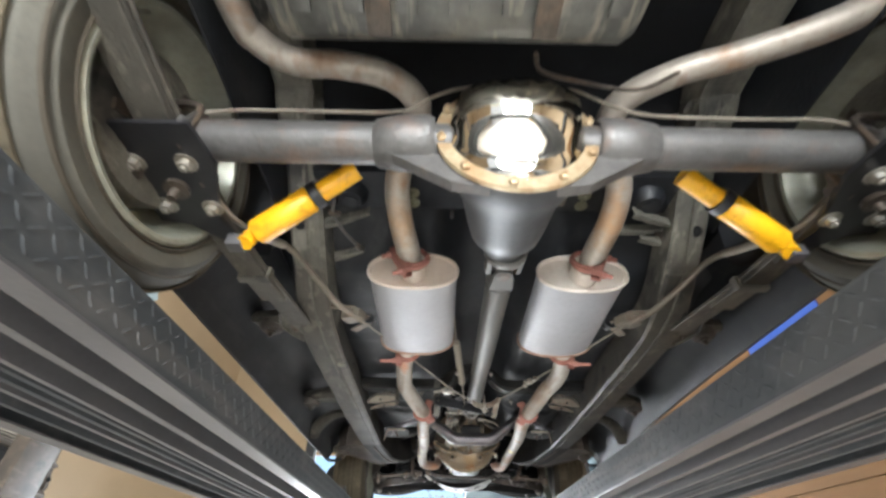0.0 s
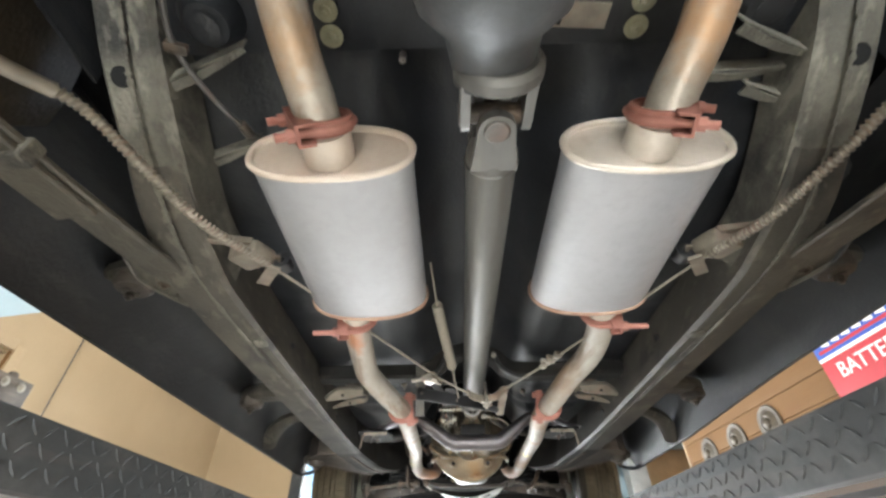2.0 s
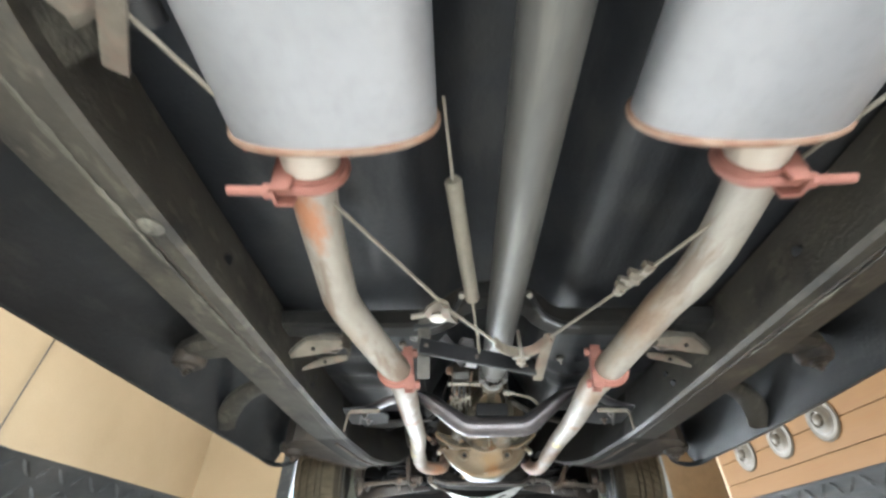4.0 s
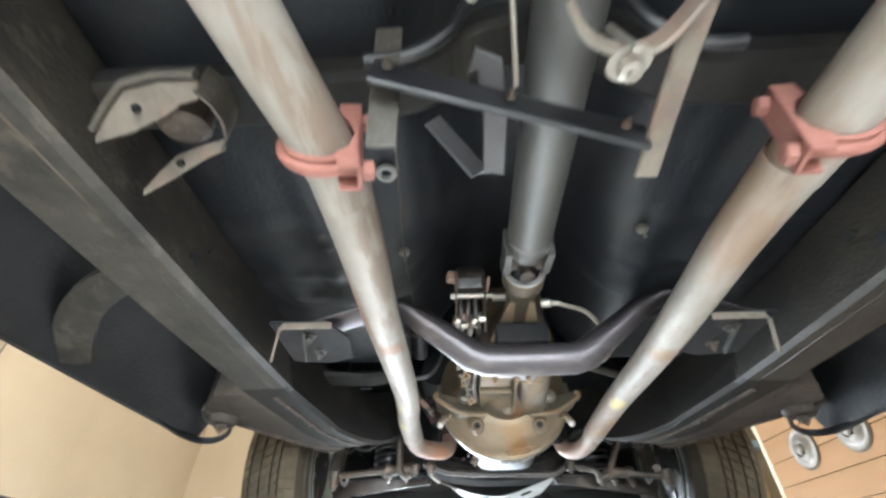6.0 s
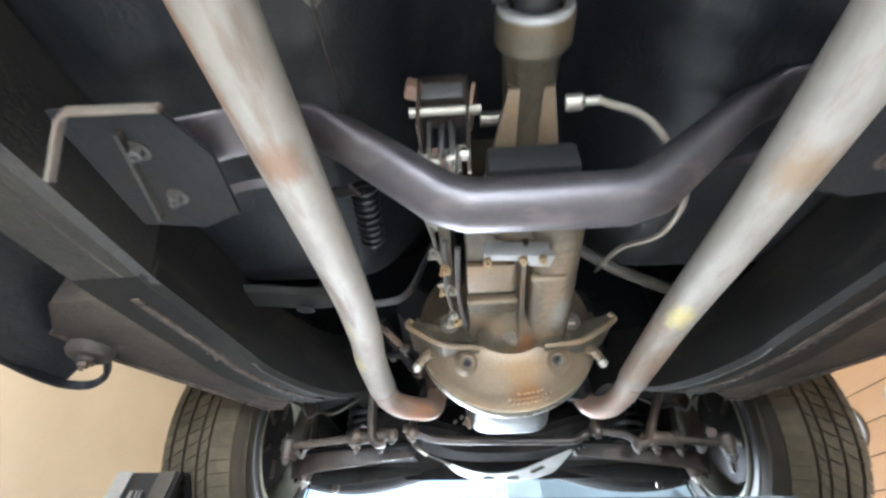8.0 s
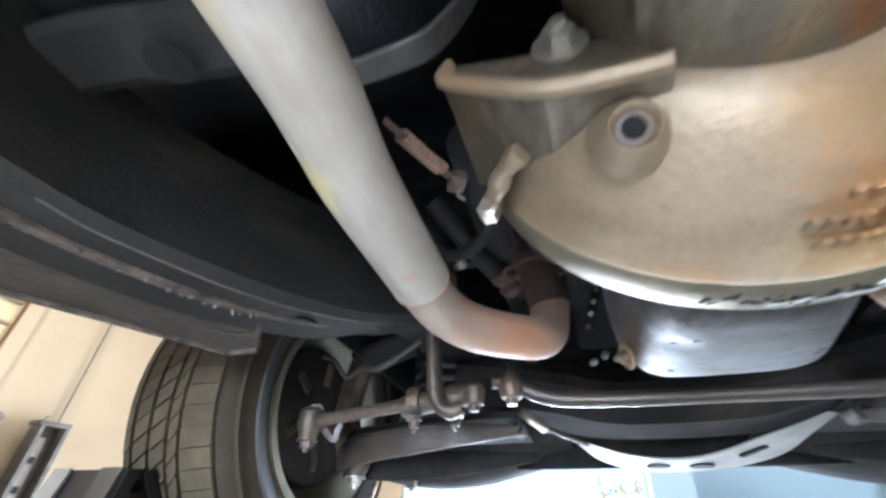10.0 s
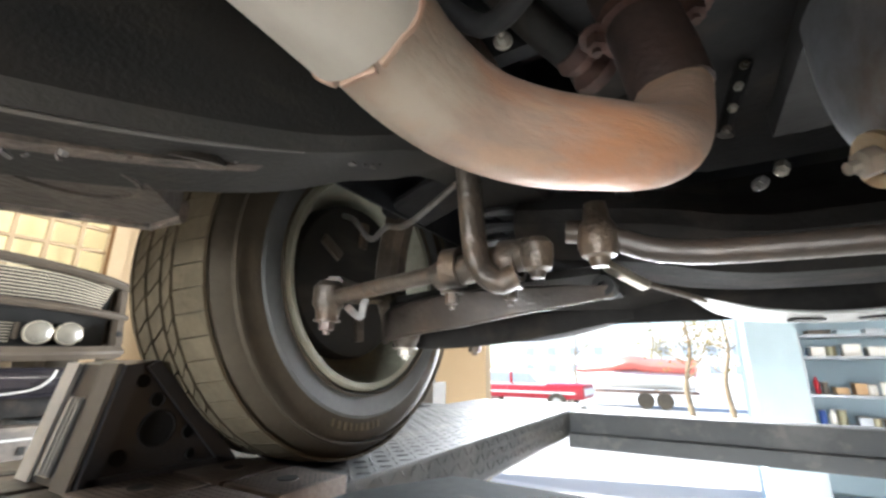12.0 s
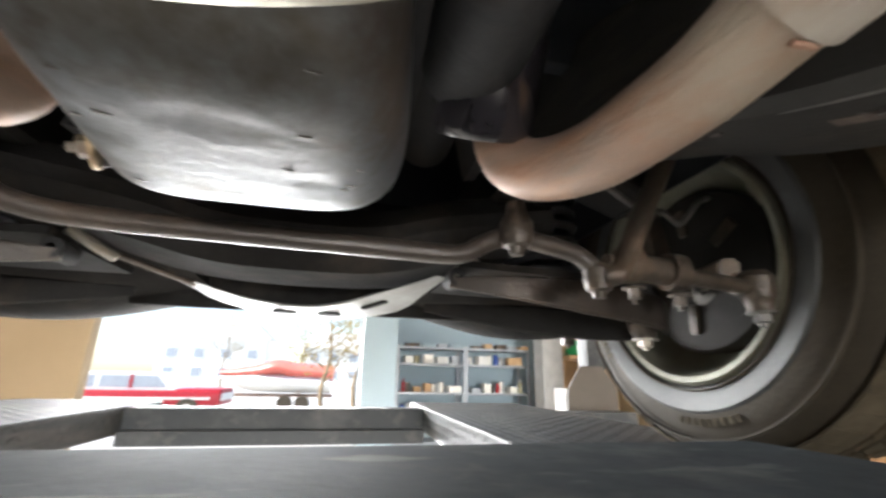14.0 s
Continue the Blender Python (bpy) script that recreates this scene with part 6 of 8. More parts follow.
part("hanging_hose", bm_tube([(-0.16, 2.6, 1.98), (-0.2, 2.62, 1.93), (-0.23, 2.64, 1.9), (-0.28, 2.66, 1.9), (-0.33, 2.64, 1.95)], 0.01, 10, 5), MATTE, car)
part("ground_strap", bm_tube([(-0.19, 2.56, 1.99), (-0.18, 2.6, 1.92), (-0.175, 2.63, 1.86)], 0.0035, 6, 4), MATTE, car)
# tubular gearbox cross member
TCM = [(-0.42, 1.85, 1.756), (-0.37, 1.851, 1.762), (-0.3, 1.855, 1.788), (-0.25, 1.86, 1.806), (-0.215, 1.866, 1.81), (-0.18, 1.882, 1.796), (-0.078, 1.917, 1.738), (-0.05, 1.92, 1.729), (0.01, 1.92, 1.728), (0.115, 1.92, 1.729), (0.14, 1.917, 1.736), (0.255, 1.882, 1.812), (0.29, 1.868, 1.824), (0.33, 1.86, 1.815), (0.39, 1.853, 1.775), (0.44, 1.85, 1.758)]
bm = bm_tube(TCM, 0.0298, 26, 0)
for v in bm.verts:
    x = v.co.x
    a = max((p for p in TCM if p[0] <= x), key=lambda p: p[0], default=TCM[0])
    b = min((p for p in TCM if p[0] > x), key=lambda p: p[0], default=TCM[-1])
    zc = a[2] + (b[2] - a[2]) * (x - a[0]) / max(b[0] - a[0], 1e-6)
    v.co.z = zc + (v.co.z - zc) * (1 - 0.78 * ss(0.17, 0.27, abs(x - 0.03)))
tcm = part("tubular_cross_member", bm, TUBEM, car, "dark satin tubular gearbox cross member with crimped ends")
for sx in (-1, 1):
    tray = part("mount_tray", bm_prism([(0.425, 1.79), (0.325, 1.792), (0.3, 1.85), (0.31, 1.93), (0.36, 1.95), (0.43, 1.94)], (0, 0, 1.744), (sx, 0, 0), (0, 1, 0), (0, 0, 0.005)), MATTE, tcm, "dark mounting tray with pale edges", smooth=0)
    part("tray_lip", bm_sweep([(sx * 0.315, 1.789, 1.738), (sx * 0.398, 1.786, 1.736), (sx * 0.406, 1.792, 1.732), (sx * 0.422, 1.828, 1.694)], rect(0.004, 0.012, 0.001), n=0, up=(0, 0, 1)), TANBR, tray, smooth=0)
    part("tray_rib", bm_box((sx * 0.385, 1.87, 1.741), (0.004, 0.12, 0.012), (0, 0, -sx * 14)), FRAME, tray)
    for xx, yy in ((0.367, 1.836), (0.365, 1.899)):
        part("mount_bolt", bm_bolt((sx * xx, yy, 1.744), (0, 0, -1), 0.0065, 0.01), AXLE, tray)
    part("hanger_strap", bm_sweep([(sx * 0.19, 1.955, 1.8), (sx * 0.25, 1.99, 1.835), (sx * 0.32, 1.97, 1.84), (sx * 0.38, 1.95, 1.8)], rect(0.02, 0.004, 0.001), n=6, up=(0, 0, 1)), TUBEM, tcm)
part("front_floor_brace", bm_sweep([(-0.5, 2.235, 1.835), (-0.42, 2.24, 1.832), (-0.35, 2.255, 1.834), (-0.3, 2.265, 1.845), (-0.26, 2.27, 1.87)], rect(0.055, 0.02, 0.008), n=5, up=(0, 0.2, 1)), FRONTRAIL, car, "dusty brace across the toe board")
part("brace_hole", bm_lathe([(0, 0), (0.014, 0), (0.017, 0.003), (0.014, 0.004), (0, 0.001)], (-0.355, 2.256, 1.8105), (0, 0.2, -1), 18), HOLE, car)
part("pedal_pushrod", bm_tube([(0.12, 2.2, 1.9), (0.22, 2.24, 1.86), (0.33, 2.3, 1.85)], 0.011, 10, 4), FRAME, car)
for k in range(9):
    part("hose_rib", bm_lathe([(0.014, -0.004), (0.019, -0.002), (0.019, 0.002), (0.014, 0.004)], (-0.19 - k * 0.0006, 1.985 + k * 0.012, 1.835 - k * 0.0012), (-0.05, 1, -0.1), 16), BLACK, car)
part("gearbox_mount", bm_box((TX, 1.93, 1.775), (0.1, 0.07, 0.04), bevel=0.006), MATTE, tcm)

# floor studs and grommets
for sx, y in ((-1, 1.6), (1, 1.705), (-1, 1.755)):
    x = {(-1, 1.6): -0.235, (1, 1.705): 0.213, (-1, 1.755): -0.194}[(sx, y)]
    g = part("floor_grommet", bm_lathe([(0.004, 0), (0.009, 0), (0.0105, -0.005), (0.009, -0.01), (0.004, -0.01)], (x, y, pan_z(x, y) - 0.004), (0, 0, 1), 16), STEEL, car)
    part("seat_bolt", bm_lathe([(0, 0), (0.0065, 0), (0.007, 0.002), (0.003, 0.004), (0.003, 0.014), (0, 0.014)], (x, y, pan_z(x, y) - 0.012), (0.25, 0.4, -1), 12), STEEL, g)
part("floor_grommet", bm_lathe([(0.009, 0), (0.014, 0), (0.016, -0.004), (0.014, -0.009), (0.009, -0.009)], (-0.197, 1.566, pan_z(-0.197, 1.566) - 0.003), (0, 0, 1), 18), LIFTPALE, car)
for k in range(4):
    part("floor_plug", bm_lathe([(0, 0), (0.02, 0), (0.022, 0.003), (0.014, 0.005), (0, 0.005)], ((-0.33, 0.33, -0.6, 0.62)[k], (1.72, 1.9, 1.0, 1.1)[k], 1.864), (0, 0, -1), 18), BLACK, car)

# parking brake: equaliser, cables, levers
pb = part("brake_equaliser", bm_sweep([(-0.012, 1.285, 1.712), (0.005, 1.31, 1.71), (0.035, 1.325, 1.709), (0.065, 1.32, 1.712), (0.094, 1.285, 1.722)], rect(0.006, 0.022, 0.002), n=6, up=(0, 0, 1)), TANBR, car, "curved parking brake equaliser")
part("adjuster_stud", bm_lathe([(0, -0.02), (0.004, -0.02), (0.004, 0.05), (0, 0.05)], (0.04, 1.32, 1.71), (0, 0.2, 1), 8), STEEL, pb)
part("adjuster_nut", bm_bolt((0.04, 1.33, 1.7), (0, 0.2, -1), 0.01, 0.012), STEEL, pb)
part("equaliser_arm", bm_sweep([(0.094, 1.29, 1.728), (0.092, 1.36, 1.718), (0.089, 1.445, 1.7)], rect(0.007, 0.022, 0.002), n=4, up=(1, 0, 0)), TANBR, pb)
bar = part("brake_lever_bar", bm_sweep([(-0.165, 1.345, 1.735), (0.082, 1.41, 1.712)], rect(0.006, 0.036, 0.002), n=0, up=(0, 0, 1)), BLACK, car, "dusty parking brake lever bar")
part("hanger", bm_box((-0.157, 1.36, 1.775), (0.026, 0.005, 0.1), (12, 0, 0)), FRAME, bar)
part("hanger", bm_box((-0.157, 1.372, 1.72), (0.026, 0.005, 0.085), (14, 0, 0)), FRAME, bar)
part("hook", bm_sweep([(-0.078, 1.345, 1.745), (-0.062, 1.35, 1.748), (-0.055, 1.4, 1.74), (-0.054, 1.465, 1.738), (-0.07, 1.475, 1.75), (-0.12, 1.44, 1.8)], rect(0.024, 0.005, 0.0015), n=0), LIFTFL, bar)
for x, y, z in ((-0.15, 1.342, 1.734), (0.06, 1.398, 1.713), (-0.045, 1.368, 1.72)):
    part("pivot_bolt", bm_bolt((x, y, z), (0.1, -1, -0.1), 0.005, 0.004, washer=False), DIRTY, bar)
for sx, end, br, adj in ((-1, (-0.012, 1.285, 1.712), (-0.372, 0.665, 1.73), (-0.095, 1.168, 1.714)), (1, (0.094, 1.285, 1.722), (0.385, 0.668, 1.728), (0.184, 1.105, 1.722))):
    part("brake_cable", bm_tube([end, adj], 0.0028, 8, 0), CABLE, car)
    part("brake_cable", bm_tube([adj, br], 0.0028, 8, 0), CABLE, car)
    d = (Vector(adj) - Vector(end)).normalized()
    if sx < 0:
        ad = part("cable_connector", bm_prism([(-0.112, 1.128), (-0.1, 1.14), (-0.096, 1.166), (-0.085, 1.19), (-0.092, 1.2), (-0.128, 1.192), (-0.145, 1.176), (-0.136, 1.152), (-0.122, 1.134)], (0, 0, 1.711), (1, 0, 0), (0, 1, 0), (0, 0, 0.006)), TANBR, car, "dusty folded cable connector", smooth=0)
        part("connector_fold", bm_prism([(-0.112, 1.128), (-0.1, 1.14), (-0.096, 1.166), (-0.085, 1.19), (-0.1, 1.182), (-0.112, 1.16)], (0, 0, 1.702), (1, 0, 0), (0, 1, 0), (0, 0.004, 0.008)), TANBR, ad, smooth=0)
        part("connector_bulge", bm_lathe([(0, 0), (0.012, 0.001), (0.016, 0.006), (0, 0.008)], (-0.118, 1.175, 1.711), (0, 0, -1), 14), STEEL, ad)
        part("connector_pin", bm_tube([(-0.165, 1.183, 1.713), (-0.14, 1.174, 1.713)], 0.005, 8, 0), STEEL, ad)
    else:
        u = (Vector(br) - Vector(end)).normalized()
        w = u.cross(Vector((0, 0, 1))).normalized()
        ad = part("cable_turnbuckle", bm_sweep([Vector(adj) - u * 0.022, Vector(adj) - u * 0.01, Vector(adj) + u * 0.02, Vector(adj) + u * 0.05, Vector(adj) + u * 0.058], rect(0.018, 0.007, 0.002), n=0, up=(0, 0, 1), scale=lambda t: 0.55 + 0.45 * math.sin(math.pi * t)), STEEL, car, "zinc turnbuckle on the brake cable")
        for q, l in ((-0.006, 0.02), (0.026, 0.024), (0.05, 0.016)):
            part("buckle_jaw", bm_prism([(-0.006, 0), (0.008, -0.003), (0.009, l), (-0.003, l * 0.8)], Vector(adj) + u * q - Vector((0, 0, 0.004)), u, w, (0, 0, 0.01)), TANBR, ad, smooth=0)
        part("buckle_pin", bm_tube([Vector(adj) + u * 0.012 - w * 0.012, Vector(adj) + u * 0.012 + w * 0.026], 0.0045, 8, 0), STEEL, ad)
        part("locknut", bm_lathe([(0, -0.006), (0.008, -0.006), (0.008, 0.006), (0, 0.006)], Vector(adj) - u * 0.018, u, 6), STEEL, ad)
    sag = 0.016 if sx < 0 else 0.0
    path = spline([br, (sx * 0.42, 0.56 - sag, 1.715), (sx * 0.46, 0.46 - sag, 1.73), (sx * 0.505, 0.375 - sag * 0.5, 1.757), (sx * 0.535, 0.3, 1.735), (sx * 0.56, 0.2, 1.7), (sx * 0.58, 0.1, 1.7)], 14)
    cb = part("cable_sheath", bm_tube(path, 0.0056, 10, 0), CABLE, car, "grey spiral brake cable sheath")
    # spiral armour wound as a fine helix on the sheath
    hel = []
    acc, rev = 0.0, 0.0078
    sub = [path[i].lerp(path[i + 1], k / 20) for i in range(len(path) - 1) for k in range(20)]
    for i in range(1, len(sub)):
        acc += (sub[i] - sub[i - 1]).length
        if acc > 0.36:
            break
        dd = (sub[i] - sub[i - 1]).normalized()
        s = dd.cross(Vector((0, 0, 1))).normalized()
        u = s.cross(dd)
        a = 2 * math.pi * acc / rev
        hel.append(sub[i] + (s * math.cos(a) + u * math.sin(a)) * 0.006)
    part("armour_coil", bm_tube(hel, 0.0024, 6, 0), TANBR, cb)
    part("rubber_sleeve", bm_tube([sub[min(i + k * 60, len(sub) - 1)] for k in range(6)], 0.0098, 12, 2), CABLE, cb, "smooth grey cable sleeve")
    bk = part("cable_bracket", bm_box((sx * 0.4, 0.655, 1.742), (0.06, 0.05, 0.028), (8, 0, sx * 20), bevel=0.007), TANBR, car, "dusty cable bracket on the frame")
    part("bracket_wing", bm_prism([(0, 0), (0.075, 0.015), (0.07, 0.03), (0.0, 0.05)], (sx * 0.43, 0.65, 1.745), (-sx, 0, 0), (0, 1, 0), (0, 0, 0.004)), TANBR, bk, smooth=0)
    part("bracket_leg", bm_box((sx * 0.385, 0.7, 1.73), (0.022, 0.09, 0.005), (10, 0, sx * -35)), TANBR, bk)
    part("bracket_leg", bm_box((sx * 0.44, 0.62, 1.75), (0.1, 0.012, 0.012), (0, 0, sx * -10)), TANBR, bk)
    part("bracket_bush", bm_lathe([(0.006, -0.012), (0.016, -0.012), (0.016, 0.012), (0.006, 0.012)], (sx * 0.357, 0.685, 1.745), (0, 1, 0), 16), BLACK, bk)
spt = part("return_spring", bm_tube([(-0.0575, 1.197, 1.757), (-0.089, 0.953, 1.808)], 0.0115, 12, 0), CABLE, car, "grey return spring")
hel = [Vector((-0.0575, 1.197, 1.757)).lerp(Vector((-0.089, 0.953, 1.808)), k / 560) + Vector((math.cos(k * 0.7) * 0.0115, 0, math.sin(k * 0.7) * 0.0115)) for k in range(560)]
part("spring_coil", bm_tube(hel, 0.0022, 5, 0), CABLE, spt)
part("spring_wire", bm_tube([(-0.0575, 1.197, 1.757), (-0.04, 1.36, 1.725)], 0.0025, 6, 0), CABLE, spt)
part("spring_wire", bm_tube([(-0.089, 0.953, 1.808), (-0.1, 0.85, 1.86)], 0.0025, 6, 0), CABLE, spt)
part("shift_cable", bm_tube([(-0.16, 1.4, 1.79), (-0.18, 1.6, 1.84), (-0.19, 1.75, 1.845), (-0.195, 2.0, 1.87)], 0.0016, 6), DIRTY, car)
part("rear_brake_hose", bm_tube([(-0.4, 0.24, 1.885), (-0.41, 0.294, 1.872), (-0.422, 0.35, 1.866), (-0.405, 0.42, 1.862), (-0.376, 0.489, 1.866), (-0.368, 0.51, 1.878)], 0.0045, 8), AXLE, car, "thin rear brake hose")
part("hose_clip", bm_box((-0.42, 0.352, 1.866), (0.03, 0.014, 0.012), (0, 0, 20), bevel=0.003), DIRTY, car)
part("hose_ferrule", bm_lathe([(0, -0.012), (0.008, -0.012), (0.008, 0.012), (0, 0.012)], (-0.378, 0.485, 1.865), (0.2, 1, 0.1), 10), DIRTY, car)

# front suspension
part("front_cross_member", bm_sweep([(-0.36, 3.02, 1.82), (-0.22, 3.03, 1.8), (-0.13, 3.05, 1.782), (-0.05, 3.06, 1.775), (0.1, 3.06, 1.775), (0.18, 3.05, 1.782), (0.27, 3.03, 1.8), (0.4, 3.02, 1.82)], rect(0.2, 0.1, 0.04), n=5, up=(0, 0, 1)), VALANCE, car, "black front cross member")
part("radiator_apron", bm_box((0.02, 3.29, 1.83), (0.66, 0.02, 0.26), bevel=0.004), VALANCE, car, "black apron below the radiator")
skid = part("skid_plate", bm_sweep([(-0.142, 3.072, 1.71), (-0.09, 3.14, 1.697), (-0.02, 3.18, 1.69), (0.07, 3.18, 1.69), (0.14, 3.14, 1.698), (0.19, 3.07, 1.713), (0.238, 3.0, 1.73)], rect(0.17, 0.006, 0.002), n=6, up=(0, 0, 1), scale=lambda t: 0.14 + 0.72 * math.sin(math.pi * t) ** 1.3), SKID, car, "bright curved steel skid plate with oval holes")
for x in (-0.012, 0.066):
    part("skid_hole", bm_lathe([(0, 0), (0.022, 0), (0.022, 0.003), (0, 0.003)], (x, 3.18, 1.687), (0, 0, -1), 18), HOLE, skid)
for sx in (-1, 1):
    if sx > 0:
        part("skid_slot", bm_box((sx * 0.118 + 0.025, 3.115, 1.6985), (0.05, 0.014, 0.006), (0, sx * -12, sx * -40), bevel=0.002), HOLE, skid)
    part("skid_tab", bm_box((sx * 0.24 + 0.02, 2.96, 1.73), (0.06, 0.018, 0.01), (0, sx * -25, sx * -40), bevel=0.002), STEEL, skid)
part("skid_rod", bm_tube([(-0.21, 2.985, 1.727), (-0.17, 3.035, 1.717), (-0.135, 3.08, 1.709)], 0.0045, 8, 3), DIRTY, skid)
center = part("centre_link", bm_tube([(-0.24, 2.74, 1.73), (-0.215, 2.745, 1.726), (-0.17, 2.755, 1.708), (-0.1, 2.76, 1.702), (0.12, 2.76, 1.698), (0.185, 2.76, 1.697), (0.207, 2.76, 1.7), (0.23, 2.76, 1.713), (0.257, 2.76, 1.722), (0.293, 2.76, 1.717), (0.33, 2.76, 1.709), (0.352, 2.76, 1.694)], 0.0098, 16, 6), LINKM, car, "oily steering centre link")
for sx in (-1, 1):
    o = 0.02
    # steering linkage
    tie = part("tie_rod", bm_tube([(-0.26, 2.755, 1.722) if sx < 0 else (0.368, 2.765, 1.705), ((-0.54, 2.775, 1.7) if sx < 0 else (0.562, 2.77, 1.69))], 0.0095, 14, 0), DIRTY, car, "oily steel tie rod")
    part("tie_rod_sleeve", bm_tube([(-0.28, 2.757, 1.72), (-0.385, 2.768, 1.71)] if sx < 0 else [(0.385, 2.7655, 1.7035), (0.465, 2.767, 1.698)], 0.0155, 16, 0), DIRTY, tie)
    for fx, fz in ((-0.3, 1.716), (-0.363, 1.716)) if sx < 0 else ((0.395, 1.703), (0.452, 1.699)):
        cl = bm_lathe([(0.016, -0.009), (0.021, -0.009), (0.021, 0.009), (0.016, 0.009)], (fx, 2.763, fz), (1, 0, 0), 16)
        bm_bolt((fx, 2.758, fz - 0.026), (0, 0, -1), 0.007, 0.012, cl)
        part("sleeve_clamp", cl, DIRTY, tie)
    end = part("tie_rod_end", bm_lathe([(0, -0.028), (0.013, -0.028), (0.016, -0.012), (0.02, -0.006), (0.02, 0.016), (0.013, 0.024), (0, 0.026)], (-0.553, 2.776, 1.697) if sx < 0 else (0.574, 2.77, 1.687), (0, 0, 1), 18), DIRTY, tie)
    part("castle_nut", bm_bolt((-0.553, 2.776, 1.672) if sx < 0 else (0.574, 2.77, 1.662), (0, 0, -1), 0.01, 0.012), AXLE, tie)
    part("grease_clip", bm_sweep([(sx * 0.535, 2.79, 1.69), (sx * 0.52, 2.8, 1.676), (sx * 0.515, 2.8, 1.692), (sx * 0.51, 2.8, 1.7)], rect(0.004, 0.01, 0.001), n=4), AXLE, tie)
    part("link_joint", bm_lathe([(0, -0.026), (0.007, -0.025), (0.009, -0.018), (0.014, -0.016), (0.0165, -0.008), (0.0165, 0.008), (0.011, 0.016), (0.009, 0.03), (0, 0.03)], (sx * 0.235 + o, 2.742, 1.722), (0, 0, 1), 18), DIRTY, center)
    part("link_joint", bm_lathe([(0, -0.022), (0.006, -0.021), (0.008, -0.015), (0.013, -0.012), (0.015, -0.002), (0.015, 0.01), (0.01, 0.016), (0, 0.018)], (-0.27, 2.75, 1.715) if sx < 0 else (0.354, 2.76, 1.684), (0, 0, 1), 18), DIRTY, center)
    # pitman and idler arms, dropping from the frame
    drop = [(-0.325, 2.71, 1.88), (-0.322, 2.715, 1.8), (-0.32, 2.72, 1.74), (-0.316, 2.725, 1.705), (-0.3, 2.73, 1.69), (-0.286, 2.735, 1.695)]
    if sx > 0:
        drop = [(0.462, 2.75, 1.86), (0.44, 2.755, 1.81), (0.412, 2.758, 1.755), (0.388, 2.755, 1.71), (0.373, 2.752, 1.689), (0.354, 2.755, 1.684)]
    part("steering_arm", bm_sweep(drop, circle(0.0145, 14, 0.011), n=5), DIRTY, car, "drop arm of the steering")
    part("steering_box", bm_box((-0.34, 2.72, 1.89) if sx < 0 else (0.46, 2.75, 1.885), (0.08, 0.1, 0.1) if sx < 0 else (0.05, 0.06, 0.07), bevel=0.015), DIRTY if sx < 0 else MATTE, car)
    # lower control arm
    lca = part("lower_control_arm", bm_prism([(0.0, -0.01), (0.15, -0.03), (0.3, -0.02), (0.345, 0.02), (0.33, 0.06), (0.25, 0.11), (0.12, 0.17), (0.0, 0.2)], (sx * 0.245, 2.93, 1.728), (sx, 0, -0.06), (0, 1, 0), (0, 0, 0.01)), VALANCE, car, "oily pressed lower control arm", smooth=0)
    part("arm_lip", bm_sweep([(sx * 0.235, 2.935, 1.708), (sx * 0.33, 2.905, 1.7), (sx * 0.45, 2.895, 1.69), (sx * 0.55, 2.915, 1.68), (sx * 0.595, 2.95, 1.675)], rect(0.012, 0.05, 0.004), n=5, up=(0, 0, 1), scale=lambda t: 0.3 + 0.7 * min(1, t * 2.2)), LINKM, lca)
    part("arm_lip", bm_sweep([(sx * 0.235, 3.13, 1.7), (sx * 0.37, 3.1, 1.688), (sx * 0.5, 3.04, 1.672), (sx * 0.595, 2.97, 1.668)], rect(0.012, 0.05, 0.004), n=5, up=(0, 0, 1), scale=lambda t: 0.3 + 0.7 * min(1, t * 2.2)), VALANCE, lca)
    part("pivot_bush", bm_lathe([(0.006, -0.02), (0.013, -0.02), (0.013, 0.02), (0.006, 0.02)], (sx * 0.245, 2.95, 1.715), (0, 1, 0), 18), MATTE, lca)
    part("ball_joint", bm_lathe([(0, -0.03), (0.014, -0.03), (0.022, -0.015), (0.026, 0.0), (0.024, 0.02), (0.014, 0.04), (0, 0.05)], (sx * 0.565, 2.965, 1.672), (0, 0, 1), 18), DIRTY, lca)
    part("spindle_nut", bm_bolt((sx * 0.565, 2.965, 1.645), (0, 0, -1), 0.012, 0.012), STEEL, lca)
    part("shock_bolt", bm_bolt((sx * 0.507, 3.105, 1.672), (0, 0, -1), 0.012, 0.03), DIRTY, lca)
    part("bump_stop", bm_lathe([(0, 0), (0.03, 0), (0.026, 0.03), (0.012, 0.045), (0, 0.045)], (sx * 0.46, 2.98, 1.725), (0, 0, 1), 14), BLACK, lca)
    hel = [Vector((sx * 0.4 + 0.055 * math.cos(k * 0.3), 2.99 + 0.055 * math.sin(k * 0.3), 1.72 + k * 0.0012)) for k in range(170)]
    part("coil_spring", bm_tube(hel, 0.008, 8, 0), BLACK, car, "black coil spring")
    part("upper_arm", bm_sweep([(sx * 0.36, 2.93, 1.9), (sx * 0.46, 2.94, 1.895), (sx * 0.575, 2.96, 1.87)], rect(0.1, 0.02, 0.006), n=4, up=(0, 0, 1)), MATTE, car)
    part("knuckle", bm_sweep([(sx * 0.58, 2.965, 1.68), (sx * 0.6, 2.965, 1.74), (sx * 0.6, 2.965, 1.8), (sx * 0.58, 2.96, 1.875)], rect(0.05, 0.04, 0.01), n=4, up=(0, 1, 0)), DIRTY, car, "cast steering knuckle")
